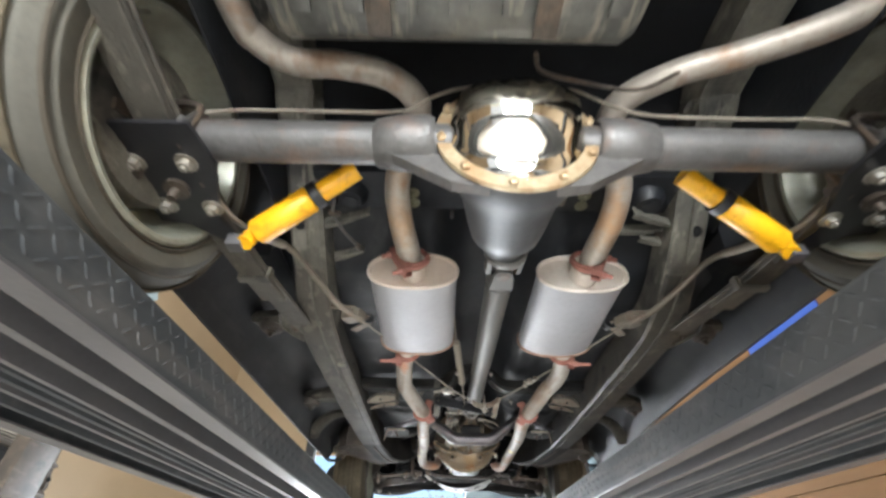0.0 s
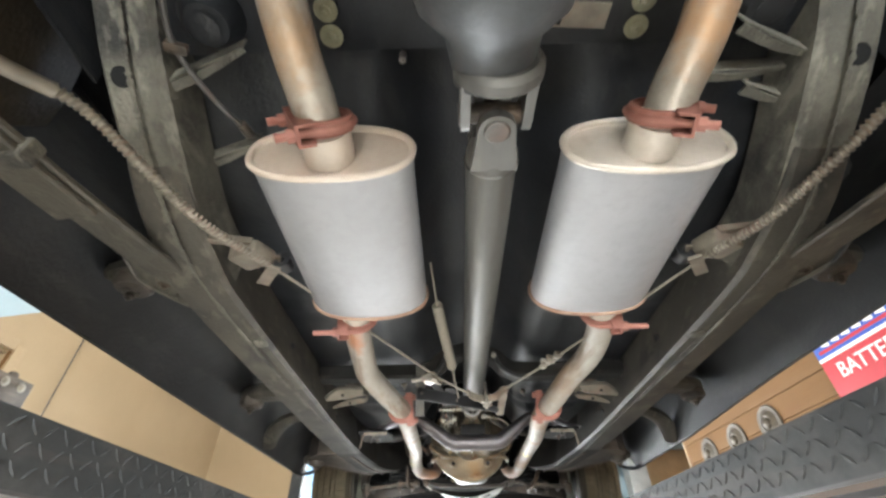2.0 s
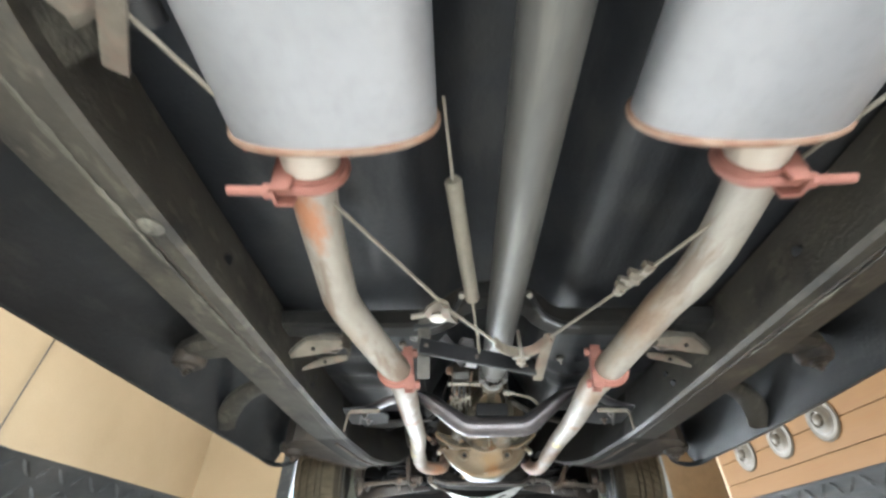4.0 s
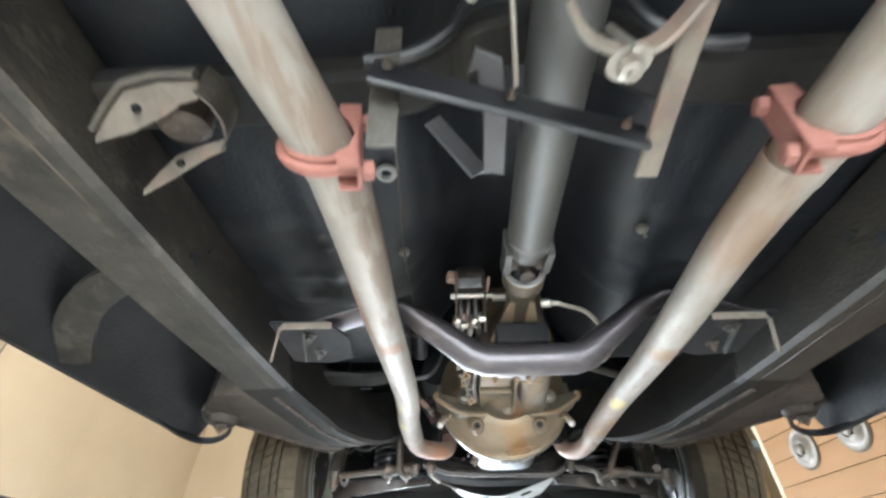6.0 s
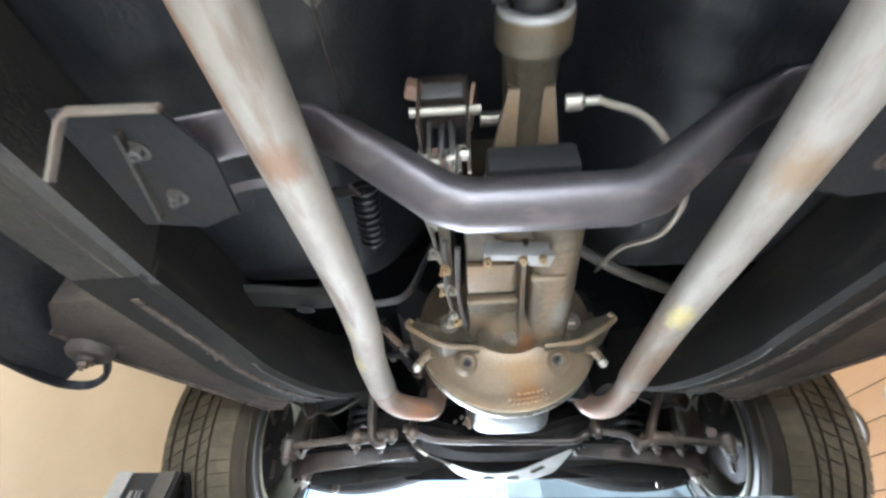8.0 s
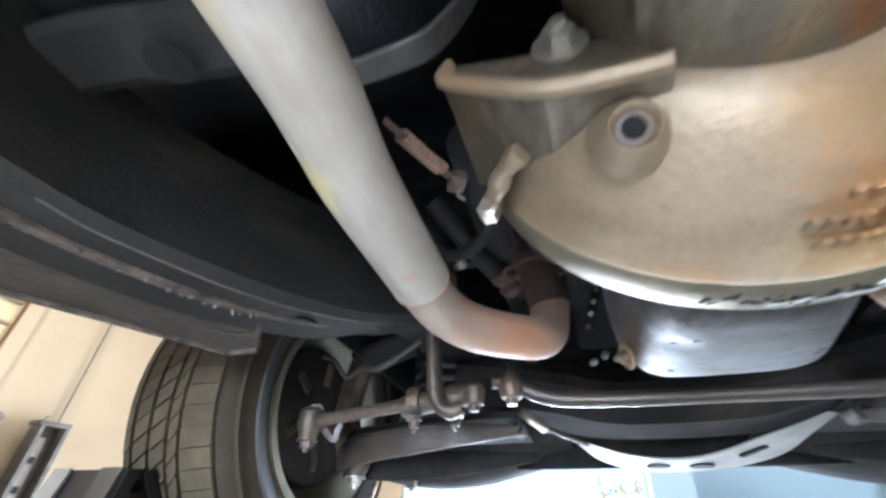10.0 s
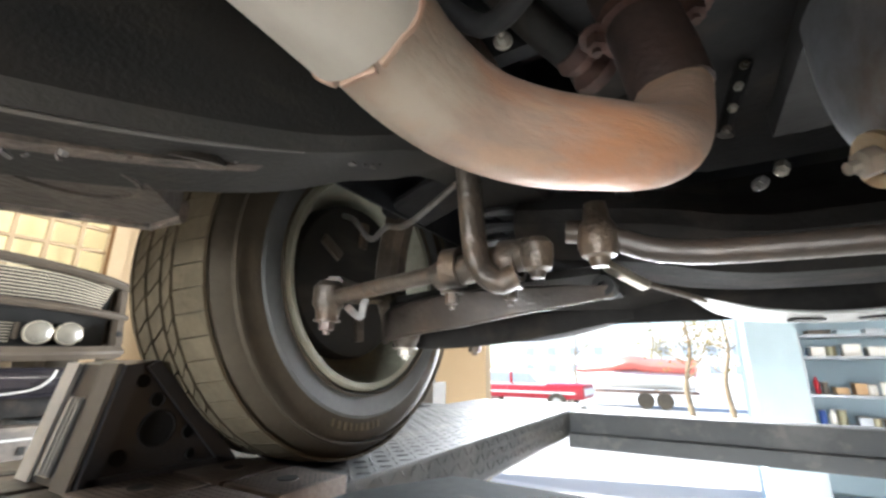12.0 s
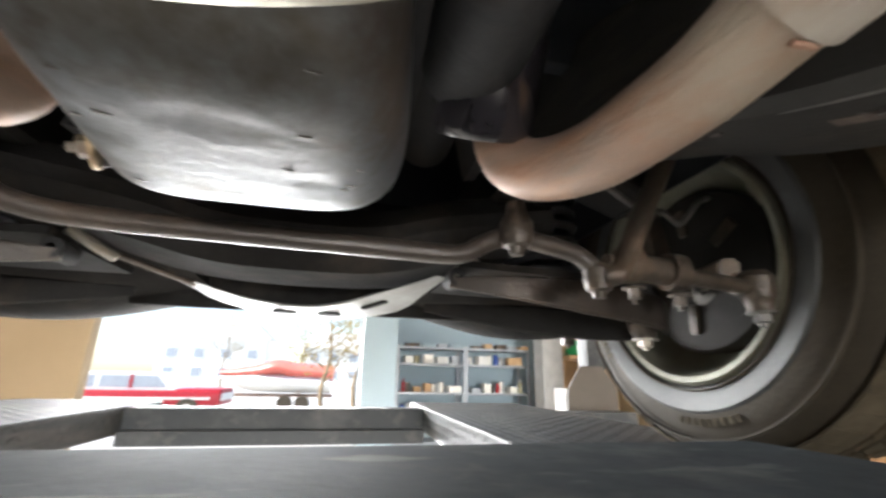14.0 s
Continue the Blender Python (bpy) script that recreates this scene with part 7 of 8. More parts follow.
    part("steering_knuckle_arm", bm_sweep([(sx * 0.6, 2.93, 1.73), (sx * 0.585, 2.86, 1.72), (sx * 0.555, 2.785, 1.715)], rect(0.025, 0.03, 0.006), n=4, up=(0, 0, 1)), DIRTY, car)
    part("brake_hose", bm_tube([(sx * 0.6, 2.84, 1.84), (sx * 0.56, 2.82, 1.82), (sx * 0.535, 2.83, 1.79), (sx * 0.5, 2.82, 1.8), (sx * 0.45, 2.8, 1.79), (sx * 0.38, 2.8, 1.83)], 0.0042, 8), AXLE, car, "grey brake hose")
    # front valance, two dark bulges
    part("front_valance", bm_sweep([(sx * 0.18, 3.34, 1.806), (sx * 0.28, 3.35, 1.784), (sx * 0.43, 3.36, 1.75), (sx * 0.53, 3.36, 1.742), (sx * 0.62, 3.36, 1.748), (sx * 0.72, 3.34, 1.768), (sx * 0.82, 3.3, 1.785), (sx * 0.9, 3.22, 1.83)], circle(0.2, 20, 0.07), n=5, up=(0, 0, 1)), VALANCE, car, "black front valance underside")
part("front_bumper", bm_sweep([(-0.9, 3.5, 1.84), (-0.5, 3.65, 1.83), (0, 3.7, 1.83), (0.5, 3.65, 1.83), (0.9, 3.5, 1.84)], rect(0.08, 0.12, 0.03), n=5, up=(0, 0, 1)), CHROME, car, "chrome front bumper")
part("radiator_panel", bm_box((0, 3.45, 2.14), (1.78, 0.05, 0.7)), PAN, car)
for sx in (-1, 1):
    part("inner_fender", bm_box((sx * 0.5, 3.08, 2.2), (0.02, 0.7, 0.56)), PAN, car)
    part("cowl_side", bm_box((sx * 0.7, 2.62, 2.1), (0.4, 0.02, 0.5), (-25, 0, 0)), PAN, car)


# wheels
def wheel(sx, x_in, x_out, cy, cz, R, rim_r):
    w = x_out - x_in
    xm = sx * (x_in + x_out) / 2
    h = w / 2
    wh = part("wheel", bm_lathe([(rim_r + 0.016, -h + 0.008), (rim_r + 0.017, -h - 0.004), (rim_r + 0.012, -h - 0.009), (rim_r + 0.004, -h - 0.007), (rim_r - 0.001, -h + 0.006), (rim_r - 0.006, -h + 0.024), (rim_r - 0.014, -h + 0.05), (rim_r - 0.045, -0.02), (rim_r - 0.045, 0.03), (rim_r - 0.02, h - 0.04), (rim_r, h - 0.01)], (xm, cy, cz), (sx, 0, 0), 56), RIMM, car, "dull steel wheel with black tyre")
    part("wheel_centre", bm_lathe([(0.02, 0.035), (0.07, 0.03), (0.1, 0.015), (rim_r - 0.045, 0.025)], (xm, cy, cz), (sx, 0, 0), 40), FRONTRAIL, wh)
    tr = R - 0.009
    part("tyre", bm_lathe([(rim_r + 0.01, -h + 0.016), (rim_r + 0.016, -h + 0.002), (rim_r + 0.032, -h - 0.006), (rim_r + 0.055, -h - 0.009), (R - 0.045, -h - 0.004), (R - 0.022, -h + 0.008), (tr - 0.003, -h + 0.022), (tr, -h + 0.035), (tr, h - 0.035), (tr - 0.003, h - 0.022), (R - 0.022, h - 0.008), (R - 0.045, h + 0.004), (rim_r + 0.05, h + 0.009), (rim_r + 0.006, h - 0.006), (rim_r, h - 0.016)], (xm, cy, cz), (sx, 0, 0), 80), RUBBER if cy > 1 else DUSTRUB, wh, "worn black tyre")
    for rr in (rim_r + 0.022, R - 0.035):
        part("sidewall_ring", bm_lathe([(rr, -h - 0.004), (rr + 0.001, -h - 0.0105), (rr + 0.003, -h - 0.0105), (rr + 0.004, -h - 0.004)], (xm, cy, cz), (sx, 0, 0), 64), RUBBER, wh)
    part("bead_band", bm_lathe([(rim_r + 0.019, -h + 0.001), (rim_r + 0.021, -h - 0.0045), (rim_r + 0.034, -h - 0.0085), (rim_r + 0.054, -h - 0.0115), (rim_r + 0.058, -h - 0.0085)], (xm, cy, cz), (sx, 0, 0), 64), BEAD if cy > 1 else DUSTRUB, wh, "smooth grey band of the sidewall")
    bm = bmesh.new()
    mk = random.Random(21)
    for base in (-1.9, -0.6, 0.7, 2.0):
        for k in range(9):
            a = base + k * 0.055
            rr = R - 0.058
            bm_box((xm - sx * (h + 0.0085), cy + rr * math.cos(a), cz + rr * math.sin(a)), (0.002, mk.uniform(0.003, 0.008), 0.011), (math.degrees(a) + 90, 0, 0), bm=bm)
    tagged(part("moulded_marks", bm, TREAD, wh, "", smooth=0), "small moulded marks on the sidewall", kind="stuff")
    # tread blocks
    vs, fs = [], []
    N = 62
    cols = [(-h + 0.016, -h + 0.068, 0.0, 0.03), (-h + 0.075, -0.01, 0.5, 0.3), (-0.003, 0.026, 0.8, 0.3), (0.033, 0.06, 0.4, 0.3), (0.067, h - 0.014, 0.1, 0.3)]
    for k in range(N):
        for a, b, ph, sk in cols:
            i0 = len(vs)
            for e, x in ((0, a), (1, b)):
                for u in ((0.025, 0.975) if ph == 0.0 else (0.06, 0.94)):
                    for r in (tr - 0.002, R - (0.007 if (x < -h + 0.03 or x > h - 0.03) else 0.0)):
                        th = 2 * math.pi * (k + ph + u + sk * (e - 0.5) * 2) / N
                        vs.append((xm + sx * x, cy + r * math.cos(th), cz + r * math.sin(th)))
            fs += [(i0 + q[0], i0 + q[1], i0 + q[2], i0 + q[3]) for q in ((1, 3, 7, 5), (0, 1, 5, 4), (2, 6, 7, 3), (0, 2, 3, 1), (4, 5, 7, 6))]
    me = bpy.data.meshes.new("tread")
    me.from_pydata(vs, [], fs)
    me.materials.append(TREAD)
    o = new("tread", me)
    o.parent = wh
    tagged(o, "dusty tyre tread blocks", kind="stuff")
    # brake drum and backing plate
    part("brake_drum", bm_lathe([(0, -h + 0.03), (0.11, -h + 0.03), (0.135, -h + 0.036), (0.14, -h + 0.045), (0.14, 0.02), (0.1, 0.03), (0, 0.03)], (xm, cy, cz), (sx, 0, 0), 40), FRONTRAIL if cy > 1 else DUSTY, wh, "oily brake drum backing plate")
    for k in range(5):
        a = 0.4 + k * 1.1
        part("backing_rib", bm_box((xm - sx * (h - 0.03), cy + 0.085 * math.cos(a), cz + 0.085 * math.sin(a)), (0.012, 0.05, 0.02), (math.degrees(a), 0, 0), bevel=0.004), DIRTY, wh)
    part("valve_weight", bm_box((xm - sx * (h - 0.008), cy - rim_r * 0.9, cz + rim_r * 0.42), (0.008, 0.012, 0.04), (-25, 0, 0), bevel=0.002), STEEL, wh)
    return wh


for sx in (-1, 1):
    wheel(sx, 0.64, 0.845, 2.96, 1.766, 0.302, 0.174)
    wheel(sx, 0.62, 0.825, 0.03, 1.758, 0.294, 0.19)

# ---- things along the walls ----
# pine boards on the east wall, hub caps and signs
boards = thing("board_wall", (WX1, 3.0, 0), "knotty pine boards covering the side wall", "wall boards", kind="structure")
BZ = 0.19
for k in range(21):
    part("board", bm_box((WX1 - 0.004, 2.05, 0.1 + k * BZ), (0.024, 6.9, BZ - 0.006), bevel=0.004), PINE, boards)
cap = thing("hub_cap", (WX1 - 0.016, 4.45, 2.3), "chrome dish hub cap hung on the boards", "hub cap", "hub caps on the wall")
cap_c = (WX1 - 0.016, 4.45, 2.3)
part("dish", bm_lathe([(0.148, 0.0), (0.153, 0.008), (0.143, 0.018), (0.115, 0.012), (0.09, 0.022), (0.066, 0.04), (0.06, 0.04)], cap_c, (-1, 0, 0), 36), HUBCAP, cap)
part("inner_ring", bm_lathe([(0.06, 0.04), (0.058, 0.03), (0.044, 0.028), (0.04, 0.05), (0.026, 0.06), (0, 0.062)], cap_c, (-1, 0, 0), 30), HUBCAP, cap)
part("shadow_ring", bm_lathe([(0.108, 0.0125), (0.106, 0.017), (0.094, 0.0225), (0.092, 0.02)], cap_c, (-1, 0, 0), 30), DIRTY, cap)
for y, z in ((3.91, 2.305), (5.0, 2.3)):
    copy_thing(cap, pose(WX1 - 0.016, y, z))


def text_mesh(name, body, size, m, material, parent):
    cu = bpy.data.curves.new(name, 'FONT')
    cu.body, cu.size, cu.extrude, cu.align_x = body, size, 0.002, 'LEFT'
    tmp = bpy.data.objects.new(name, cu)
    me = tmp.to_mesh().copy()
    bpy.data.objects.remove(tmp)
    me.transform(m)
    me.materials.clear()
    me.materials.append(material)
    o = new(name, me)
    o.parent = parent
    o.matrix_parent_inverse = Matrix.Translation(parent.location).inverted()
    return o


sgn = thing("battery_sign", (WX1 - 0.018, 2.68, 2.2), "blue and red metal battery sign on pine boards", "sign")
part("red_panel", bm_box((WX1 - 0.022, 2.68, 2.32), (0.008, 0.86, 0.36)), RED, sgn, smooth=0)
part("white_stripe", bm_box((WX1 - 0.022, 2.68, 2.512), (0.008, 0.86, 0.024)), SIGNW, sgn, smooth=0)
part("blue_panel", bm_box((WX1 - 0.022, 2.68, 2.69), (0.008, 0.86, 0.33)), BLUE, sgn, smooth=0)
face = Matrix(((0, 0, -1, 0), (-1, 0, 0, 0), (0, 1, 0, 0), (0, 0, 0, 1)))
text_mesh("lettering", "BATTERIES", 0.14, Matrix.Translation((WX1 - 0.028, 3.0, 2.36)) @ face, SIGNW, sgn)
for k in range(7):
    part("logo_shape", bm_box((WX1 - 0.027, 2.98 - k * 0.1, 2.635), (0.004, 0.07, 0.1), (12, 0, 0)), SIGNW, sgn, smooth=0)
part("red_underline", bm_box((WX1 - 0.027, 2.68, 2.56), (0.004, 0.78, 0.022)), RED, sgn, smooth=0)
solid("green_sign", bm_box((WX1 - 0.022, 1.78, 2.72), (0.008, 0.55, 0.3)), GREEN, "small green metal sign on pine boards", "sign", smooth=0)

# steel shelving in the far bay
rnd = random.Random(7)


def shelf_unit(x0, x1, y, label):
    s = thing("shelf_unit", ((x0 + x1) / 2, y, 0), label, "shelf", "steel shelves")
    for x in (x0, x1):
        for yy in (y - 0.22, y + 0.22):
            part("upright", bm_box((x, yy, 1.02), (0.04, 0.04, 2.04)), GREYSH, s)
    for z in (0.15, 0.6, 0.96, 1.31, 1.745, 2.0):
        part("shelf_board", bm_box(((x0 + x1) / 2, y, z), (x1 - x0, 0.48, 0.035), bevel=0.004), GREYSH, s)
    return s


SY = 9.35
shelf_unit(0.95, 2.02, SY, "grey steel shelf unit crowded with tins and boxes")
shelf_unit(2.06, 3.13, SY, "grey steel shelf unit with boxes and bottles")
palette = [WHITE, SIGNW, RED, BLUE, TAN, WHITE, LIFTPALE, BRASSY, STOP, SIGNW]
names = {"tin": ("small paint tin on a steel shelf", "tin"), "box": ("cardboard box on a steel shelf", "box"), "bottle": ("plastic bottle on a steel shelf", "bottle")}
for x0 in (1.0, 2.1):
    for z in (1.31, 1.745, 2.0, 0.96):
        x = x0 + 0.06
        while x < x0 + 0.95:
            kind = rnd.choice(("tin", "tin", "bottle", "box") if z < 1.5 else ("box", "box", "tin") if z < 1.9 else ("box",))
            top = z + 0.018
            m = rnd.choice(palette) if kind != "box" else rnd.choice((TAN, WHITE, SIGNW, GREYSH, BLUEW, WHITE) if z < 1.9 else (GREYSH, STOP, DIRTY, BLUEW, TAN))
            yy = SY - 0.12 + rnd.uniform(-0.04, 0.06)
            if kind == "tin":
                r, h = rnd.uniform(0.035, 0.05), rnd.uniform(0.1, 0.18)
                o = thing("tin", (x, yy, top), *names[kind], "goods on the shelves")
                part("can", bm_lathe([(0, 0), (r, 0), (r, h), (r * 0.95, h + 0.004), (0, h + 0.002)], (x, yy, top), (0, 0, 1), 14), m, o)
                part("lid", bm_lathe([(r, h - 0.004), (r + 0.003, h), (r, h + 0.006), (r * 0.9, h + 0.004)], (x, yy, top), (0, 0, 1), 14), STEEL, o)
                x += 2 * r + rnd.uniform(0.008, 0.03)
            elif kind == "bottle":
                r, h = rnd.uniform(0.026, 0.04), rnd.uniform(0.13, 0.21)
                o = thing("bottle", (x, yy, top), *names[kind], "goods on the shelves")
                part("body", bm_lathe([(0, 0), (r, 0), (r, h * 0.7), (r * 0.4, h * 0.85), (r * 0.4, h * 0.9), (0, h * 0.9)], (x, yy, top), (0, 0, 1), 12), m, o)
                part("cap", bm_lathe([(0, h * 0.88), (r * 0.5, h * 0.88), (r * 0.5, h), (0, h)], (x, yy, top), (0, 0, 1), 10), rnd.choice((RED, WHITE, BLACK)), o)
                x += 2 * r + rnd.uniform(0.008, 0.03)
            else:
                w, h = rnd.uniform(0.1, 0.24), rnd.uniform(0.06, 0.14) * (0.6 if z > 1.9 else 1.0)
                o = thing("box", (x + w / 2, yy, top), *names[kind], "goods on the shelves")
                part("carton", bm_box((x + w / 2, yy, top + h / 2), (w, 0.2, h), (0, 0, rnd.uniform(-4, 4)), bevel=0.004), m, o)
                part("flap_tape", bm_box((x + w / 2, yy, top + h + 0.001), (0.04, 0.2, 0.002)), STEEL, o)
                x += w + 0.035 + rnd.uniform(0.0, 0.03)
sw = thing("light_switch", (0.62, 8.54, 1.5), "white light switch plate on blue wall", "switch")
part("plate", bm_box((0.62, 8.543, 1.5), (0.1, 0.014, 0.16), bevel=0.004), WHITE, sw)
part("toggle", bm_box((0.62, 8.533, 1.5), (0.02, 0.02, 0.035)), TAN, sw)
hose = thing("garden_hose", (3.75, 8.3, 1.9), "coiled green hose on a tan shelf", "hose")
part("coil", bm_tube([(3.75 + 0.28 * math.cos(k * 0.35), 8.4 + 0.2 * math.sin(k * 0.35), 1.93 + 0.0022 * k) for k in range(90)], 0.022, 10, 0), GREEN, hose)
solid("wall_shelf", bm_box((3.9, 8.45, 1.88), (1.1, 0.6, 0.05)), TAN, "plain tan wooden shelf carrying a hose", "shelf")
tagged(solid("wall_hose_back", bm_box((3.9, 8.8, CEIL / 2), (1.3, 0.1, CEIL)), TAN, "tan boarded wall behind the hose shelf", "wall", kind="structure", smooth=0))

# second car on a neighbouring lift, its nose towards this one
NX, YC = -3.6, 2.95
L2 = thing("car_lift", (-4.2, 3.0, 0), "brown-grey steel lift under the parked car", "car lift")
for y in (2.25, 3.65):
    part("runway", bm_box((-4.05, y, 1.24), (1.0, 0.42, 0.08), bevel=0.01), LIFT, L2)
beam = part("cross_beam", bm_box((-3.5, 2.65, 1.17), (0.16, 2.1, 0.2), bevel=0.008), TORQUE, L2, "slotted brown-grey cross beam")
part("beam_edge", bm_box((-3.417, 2.65, 1.205), (0.012, 2.1, 0.012), bevel=0.003), LIFTPALE, beam)
for k in range(12):
    part("beam_slot", bm_box((-3.418, 1.75 + k * 0.165, 1.145), (0.005, 0.034, 0.045), bevel=0.002), HOLE, beam)
part("beam_leg", bm_box((-3.5, 1.72, 0.535), (0.14, 0.14, 1.07), bevel=0.006), LIFT, L2)
part("beam_leg", bm_box((-3.5, 3.55, 0.535), (0.14, 0.14, 1.07), bevel=0.006), LIFT, L2)
post = part("post", bm_prism([(4.52, -4.54), (4.74, -4.54), (4.74, -4.4), (4.71, -4.4), (4.71, -4.51), (4.55, -4.51), (4.55, -4.4), (4.52, -4.4)], (0, 0, 0), (0, 1, 0), (1, 0, 0), (0, 0, 2.3)), TORQUE, L2, "brown-grey open channel post", smooth=0)
part("lock_ladder", bm_box((-4.475, 4.615, 1.1), (0.02, 0.06, 2.2), bevel=0.003), TANBR, post, "yellowed latch ladder in the post")
for k in range(9):
    part("ladder_notch", bm_box((-4.463, 4.61, 0.35 + k * 0.21), (0.006, 0.045, 0.05)), HOLE, post)
part("top_bracket", bm_box((-4.47, 4.62, 2.3), (0.14, 0.25, 0.035), (4, 0, 0), bevel=0.004), DIRTY, post)
part("cable_eye", bm_tube([(-4.45, 4.53, 2.31), (-4.44, 4.545, 2.35), (-4.45, 4.56, 2.35)], 0.006, 6, 3), DIRTY, post)

rear_post = part("post", bm_box((-2.65, 2.415, 1.125), (0.1, 0.26, 2.25), bevel=0.012), TORQUE, L2, "brown-grey lift post with a bolted top")
for y in (2.363, 2.474):
    part("post_bolt", bm_bolt((-2.6, y, 2.205), (1, 0, 0), 0.016, 0.01), STEEL, rear_post)
part("post_eye", bm_lathe([(0, 0), (0.03, 0), (0.03, 0.012), (0.02, 0.03), (0, 0.034)], (-2.64, 2.42, 2.249), (0, 0, 1), 14), TORQUE, rear_post)

GRIL = mat("pale_grille_trim", (0.5, 0.45, 0.36), 0.4, 0.4, amt=0.2, bump=0.05)
BROWNP = mat("dusty_brown_car_paint", (0.058, 0.046, 0.034), 0.65, spec=0.2, col2=(0.042, 0.034, 0.026), scale=6, bump=0.08, stain=(0.06, 0.05, 0.04), stain_amt=0.4, stain_scale=5)
c2 = thing("parked_car", (-4.1, YC, 1.28), "dusty brown classic car with barred grille and twin headlamps", "car")
part("body", bm_box((-4.16, YC, 1.92), (0.78, 1.78, 0.56), bevel=0.08), BROWNP, c2, "dusty brown front body")


def across(sx_out, mid, end):
    """Line across the nose, from one fender to the other, bowed forwards."""
    return [(NX - 0.12 + sx_out, YC + q * 0.92, end) if abs(q) == 1 else (NX - 0.05 * q * q + sx_out, YC + q * 0.92, mid + (end - mid) * q * q) for q in (-1, -0.75, -0.4, 0, 0.4, 0.75, 1)]


part("hood_lip", bm_sweep(across(-0.02, 2.225, 2.14), rect(0.14, 0.05, 0.02), n=4, up=(0, 0, 1)), BROWNP, c2)
part("grille_shelf", bm_sweep(across(0.02, 1.965, 1.925), rect(0.1, 0.045, 0.018), n=4, up=(0, 0, 1)), BROWNP, c2)
part("lower_lip", bm_sweep(across(0.02, 1.655, 1.69), rect(0.13, 0.085, 0.035), n=4, up=(0, 0, 1)), BROWNP, c2)
part("grille_back", bm_box((NX - 0.135, YC, 2.06), (0.02, 1.66, 0.24)), HOLE, c2)
part("lamp_bay", bm_box((NX - 0.155, YC, 1.8), (0.02, 1.68, 0.3)), HOLE, c2, "dark recess round the headlamps")
for k in range(11):
    z = 1.985 + k * 0.0205
    e = 1.965 + k * 0.0165
    part("grille_bar", bm_tube([(NX - 0.1, YC - 0.77 - k * 0.006, e), (NX - 0.045, YC - 0.5, z - 0.004), (NX - 0.03, YC, z), (NX - 0.045, YC + 0.5, z - 0.004), (NX - 0.1, YC + 0.77 + k * 0.006, e)], 0.0045, 6, 4), GRIL, c2)
for q in (-1, 1):
    part("fender_end", bm_prism([(NX - 0.3, 1.62), (NX - 0.08, 1.64), (NX - 0.03, 1.75), (NX - 0.06, 1.86), (NX - 0.07, 1.93), (NX - 0.1, 2.13), (NX - 0.3, 2.16)], (0, YC + q * 0.88, 0), (1, 0, 0), (0, 0, 1), (0, q * 0.04, 0)), BROWNP, c2, smooth=0)
    part("marker_lamp", bm_lathe([(0, 0.006), (0.012, 0.005), (0.02, 0.0)], (NX - 0.03, YC + q * 0.885, 1.81), (1, -q * 0.6, 0), 14), HOLE, c2)
    for y in (0.468, 0.622):
        hl = part("headlamp", bm_lathe([(0.07, -0.06), (0.074, -0.01), (0.071, 0.004), (0.067, 0.0)], (NX - 0.06, YC + q * y, 1.795), (1, 0, 0), 26), GRIL, c2)
        part("lamp_glass", bm_lathe([(0, 0.02), (0.03, 0.017), (0.058, 0.006), (0.068, 0.0)], (NX - 0.06, YC + q * y, 1.795), (1, 0, 0), 24), LENSM, hl)
    for k in range(7):
        part("side_grille_bar", bm_tube([(NX - 0.1, YC + q * 0.2, 1.735 + k * 0.018), (NX - 0.1, YC + q * 0.35, 1.735 + k * 0.018)], 0.0035, 6, 0), GRIL, c2)
        part("side_grille_bar", bm_tube([(NX - 0.12, YC + q * 0.66, 1.755 + k * 0.014), (NX - 0.12, YC + q * 0.71, 1.755 + k * 0.014)], 0.003, 6, 0), GRIL, c2)
    part("bay_upright", bm_box((NX - 0.1, YC + q * 0.37, 1.8), (0.04, 0.02, 0.1), bevel=0.004), BROWNP, c2)
    part("bumper_trim", bm_tube([(NX + 0.07, YC + q * 0.56, 1.57), (NX + 0.085, YC + q * 0.53, 1.51), (NX + 0.085, YC + q * 0.46, 1.46), (NX + 0.085, YC + q * 0.3, 1.435)], 0.006, 8, 5), LIFTPALE, c2)
part("bumper", bm_sweep([(NX - 0.15, YC - 0.85, 1.52), (NX, YC - 0.7, 1.5), (NX + 0.03, YC, 1.5), (NX, YC + 0.7, 1.5), (NX - 0.15, YC + 0.85, 1.52)], rect(0.1, 0.17, 0.06), n=5, up=(0, 0, 1)), GLOSSB, c2, "gloss black bumper")
part("front_apron", bm_box((NX - 0.12, YC, 1.36), (0.2, 1.5, 0.13), bevel=0.03), VALANCE, c2)
for y in (2.25, 3.65):
    part("wheel", bm_lathe([(0.0, -0.05), (0.19, -0.07), (0.3, -0.09), (0.32, -0.06), (0.32, 0.06), (0.3, 0.09), (0.0, 0.07)], (-4.2, y, 1.6), (0, 1, 0), 30), RUBBER, c2)
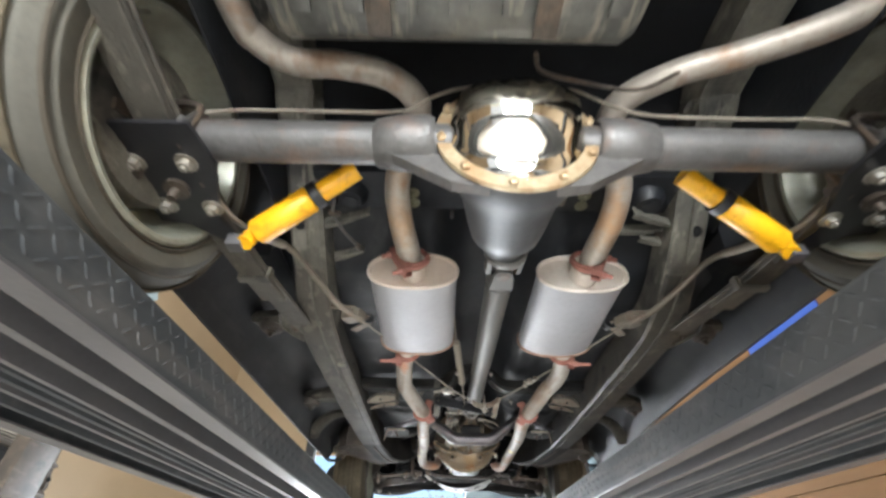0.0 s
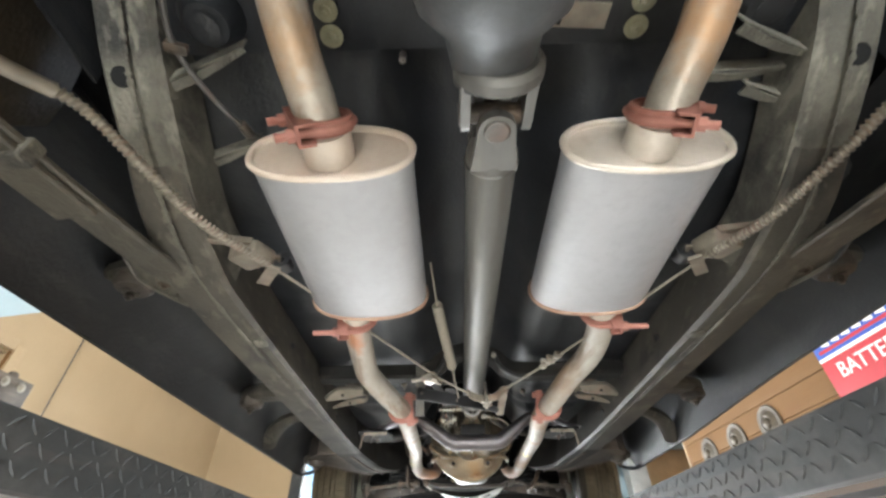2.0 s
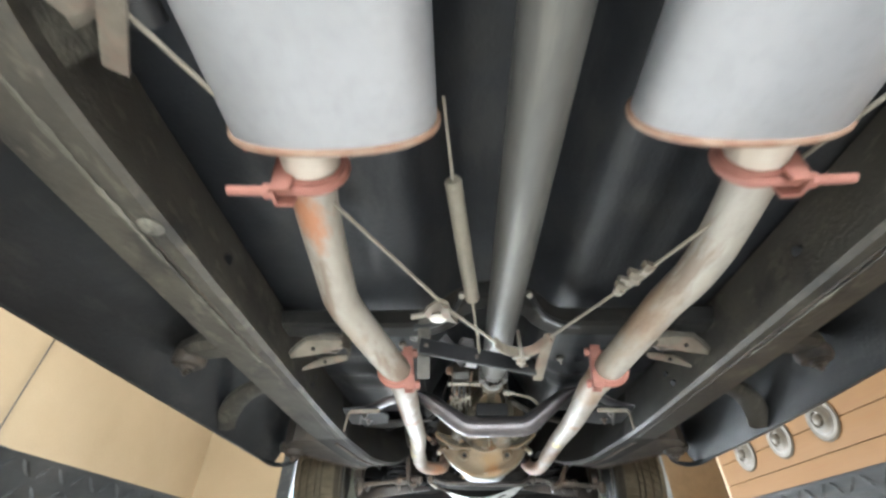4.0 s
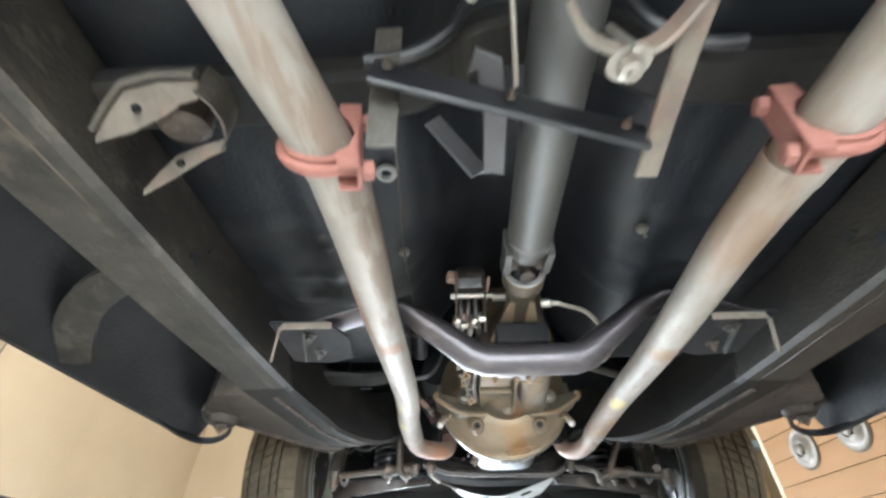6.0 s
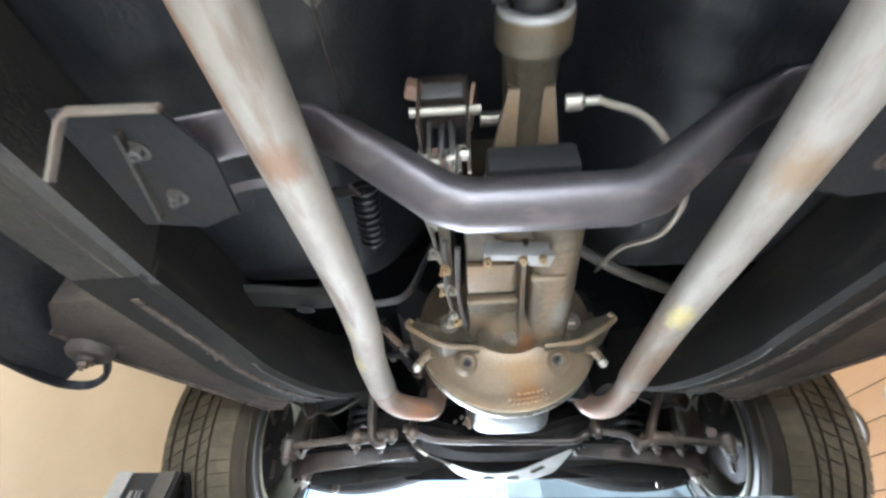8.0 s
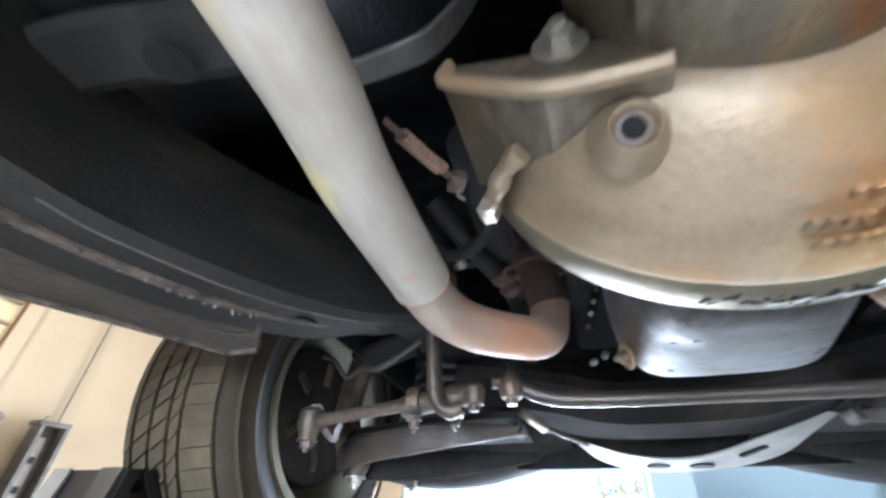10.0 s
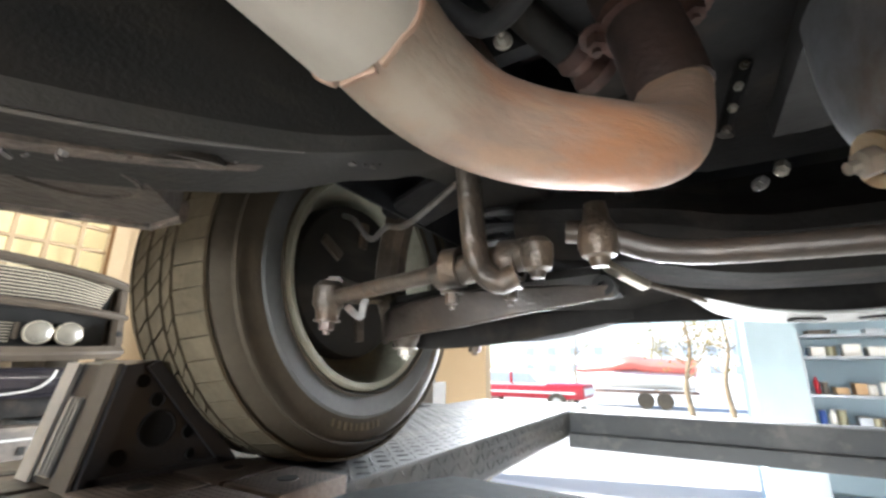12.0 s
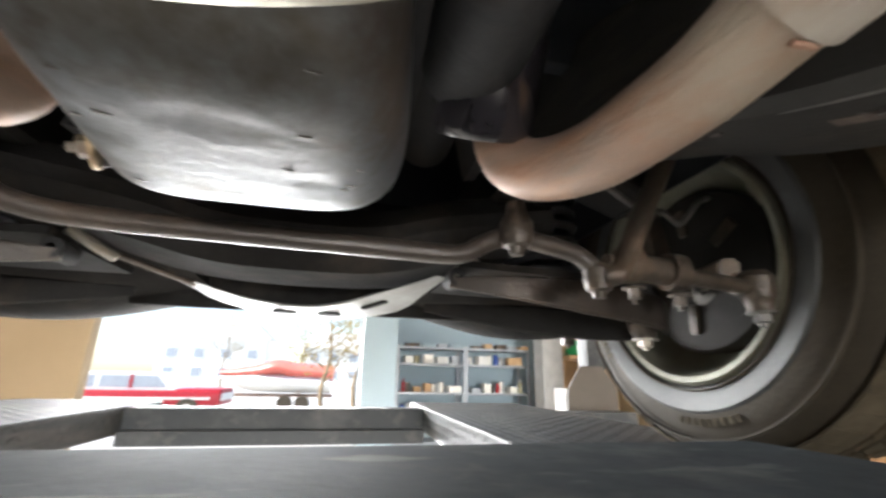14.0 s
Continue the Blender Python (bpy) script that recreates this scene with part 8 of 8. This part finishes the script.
# ---- outside the open door ----
tagged(solid("ground", bm_box((0, 40, -0.08), (400, 400, 0.1)), ASPH, "pale sunlit concrete driveway", "ground", kind="structure", smooth=0))
truck = thing("estate_truck", (-6.1, 19.0, 0), "red truck with a white cabin parked outside", "truck")
TK = -6.1
part("lower_body", bm_box((TK, 19.0, 0.71), (4.9, 1.85, 0.46), bevel=0.1), RED, truck)
part("hood", bm_box((TK + 1.75, 19.0, 0.93), (1.36, 1.72, 0.12), bevel=0.05), RED, truck)
part("side_stripe", bm_box((TK - 0.1, 18.068, 0.7), (4.5, 0.012, 0.06), bevel=0.003), WHITE, truck)
part("front_panel", bm_box((TK + 2.46, 19.0, 0.74), (0.05, 1.6, 0.24), bevel=0.02), WHITE, truck, "white front with headlamps")
part("cabin", bm_prism([(-2.35, 0.92), (1.2, 0.92), (0.62, 1.4), (0.4, 1.47), (-2.2, 1.47), (-2.35, 1.38)], (TK, 18.2, 0), (1, 0, 0), (0, 0, 1), (0, 1.6, 0)), WHITE, truck, "white cabin and roof")
for a, b in ((-2.1, -1.25), (-1.12, -0.3), (-0.18, 0.5)):
    part("side_glass", bm_prism([(a, 1.02), (b + (0.32 if b > 0 else 0), 1.02), (b, 1.38), (a, 1.38)], (TK, 18.19, 0), (1, 0, 0), (0, 0, 1), (0, 0.008, 0)), GREYSH, truck)
part("pillar", bm_box((TK - 0.24, 18.186, 1.2), (0.1, 0.02, 0.4)), RED, truck)
for x in (TK - 1.6, TK + 1.5):
    for yy in (18.15, 19.85):
        w3 = part("wheel", bm_lathe([(0, -0.1), (0.2, -0.1), (0.34, -0.1), (0.36, -0.06), (0.36, 0.06), (0.34, 0.1), (0, 0.1)], (x, yy, 0.36), (0, 1, 0), 26), RUBBER, truck)
        part("hub", bm_lathe([(0, -0.12), (0.1, -0.12), (0.18, -0.1)], (x, yy, 0.36), (0, 1, 0), 20), STEEL, w3)
boat = thing("boat_on_trailer", (-2.3, 23, 0), "boat under a red cover on a trailer", "boat")
part("cover", bm_sweep([(-4.9, 23, 1.5), (-4.3, 23, 1.52), (-3.4, 23, 1.62), (-2.6, 23, 1.78), (-1.9, 23, 1.66), (-0.8, 23, 1.6), (-0.2, 23, 1.55)], circle(1.0, 20, 0.33), n=4, up=(0, 0, 1), scale=lambda t: 0.35 + 0.65 * min(1, t * 2.2)), FADED, boat)
part("hull", bm_sweep([(-4.9, 23, 1.32), (-3.5, 23, 1.15), (-0.3, 23, 1.1)], circle(0.95, 18, 0.4), n=4, up=(0, 0, 1), scale=lambda t: 0.25 + 0.75 * min(1, t * 2)), WHITE, boat)
part("trailer_frame", bm_box((-2.6, 23, 0.6), (4.8, 0.9, 0.1)), RUSTSEAM, boat)
for x in (-2.1, -1.4):
    part("trailer_wheel", bm_lathe([(0, -0.1), (0.3, -0.1), (0.32, 0), (0.3, 0.1), (0, 0.1)], (x, 22.0, 0.32), (0, 1, 0), 22), RUBBER, boat)
for bx, bw, bh, by, nm in ((-14, 11, 5.2, 58, 4), (1.5, 12, 4.6, 62, 5)):
    b = thing("house", (bx, by, 0), "pale low house across the street", "house")
    part("wall", bm_box((bx, by, bh / 2), (bw, 6, bh)), WHITE, b, smooth=0)
    part("roof", bm_prism([(-bw / 2 - 0.5, 0), (bw / 2 + 0.5, 0), (bw / 2 - 1.5, 1.8), (-bw / 2 + 1.5, 1.8)], (bx, by - 3.4, bh), (1, 0, 0), (0, 0, 1), (0, 6.8, 0)), WHITE, b, smooth=0)
    for k in range(nm):
        for z in (1.4, 3.4):
            wd = part("window", bm_box((bx - bw / 2 + (k + 0.5) * bw / nm, by - 3.02, z), (1.2, 0.1, 1.1)), WHITE, b, smooth=0)
            part("pane", bm_box((bx - bw / 2 + (k + 0.5) * bw / nm, by - 3.08, z), (1.0, 0.04, 0.9)), GREYSH, wd, smooth=0)
for tx, ty, hh, seed in ((-0.4, 17.5, 3.6, 1), (0.7, 19.5, 3.8, 2), (-2.6, 34, 5.5, 3), (-9, 40, 6, 4)):
    r2 = random.Random(seed)
    t = thing("tree", (tx, ty, 0), "slim bare tree with a few dry leaves", "tree", "yard trees")
    trunk = bm_tube([(tx, ty, 0), (tx - 0.1, ty, hh * 0.3), (tx + 0.12, ty, hh * 0.6), (tx, ty, hh)], 0.1, 10, 5, scale=lambda u: 1 - 0.75 * u)
    tips = []
    for k in range(9):
        z = hh * r2.uniform(0.35, 0.9)
        a = r2.uniform(0, 6.28)
        l = r2.uniform(0.5, 1.3)
        tip = (tx + l * math.cos(a), ty + l * math.sin(a), z + l * 0.8)
        bm_tube([(tx, ty, z), (tx + l * 0.5 * math.cos(a), ty + l * 0.5 * math.sin(a), z + l * 0.25), tip], 0.03, 6, 3, trunk, scale=lambda u: 1 - 0.7 * u)
        tips.append(tip)
    part("trunk", trunk, BARK, t)
    vs, fs = [], []
    for k in range(700):
        c = Vector(r2.choice(tips)) + Vector((r2.gauss(0, 0.35), r2.gauss(0, 0.35), r2.gauss(0, 0.3)))
        a, b2 = Vector((r2.uniform(-1, 1), r2.uniform(-1, 1), r2.uniform(-1, 1))) * 0.06, Vector((r2.uniform(-1, 1), r2.uniform(-1, 1), r2.uniform(-1, 1))) * 0.035
        i = len(vs)
        vs += [c - a, c + b2, c + a, c - b2]
        fs.append((i, i + 1, i + 2, i + 3))
    me = bpy.data.meshes.new("crown")
    me.from_pydata([tuple(v) for v in vs], [], fs)
    me.materials.append(LEAF)
    o = new("crown", me)
    o.parent = t
    o.matrix_parent_inverse = Matrix.Translation(t.location).inverted()

# ceiling tubes, unseen, added as fittings for the extra lamps
for lx in (-3.2, 1.9):
    for ly in (-1.5, 1.6, 4.7):
        f = thing("added_tube_fitting", (lx, ly, CEIL), "unseen fluorescent tube fitting added to light the garage", "lamp", "ceiling lights")
        part("housing", bm_box((lx, ly, CEIL - 0.035), (0.2, 1.35, 0.06), bevel=0.01), WHITE, f)
        for o in (-0.05, 0.05):
            part("tube", bm_tube([(lx + o, ly - 0.62, CEIL - 0.085), (lx + o, ly + 0.62, CEIL - 0.085)], 0.015, 10, 0), glow("tube_glow", (1.0, 0.9, 0.75), 6), f)
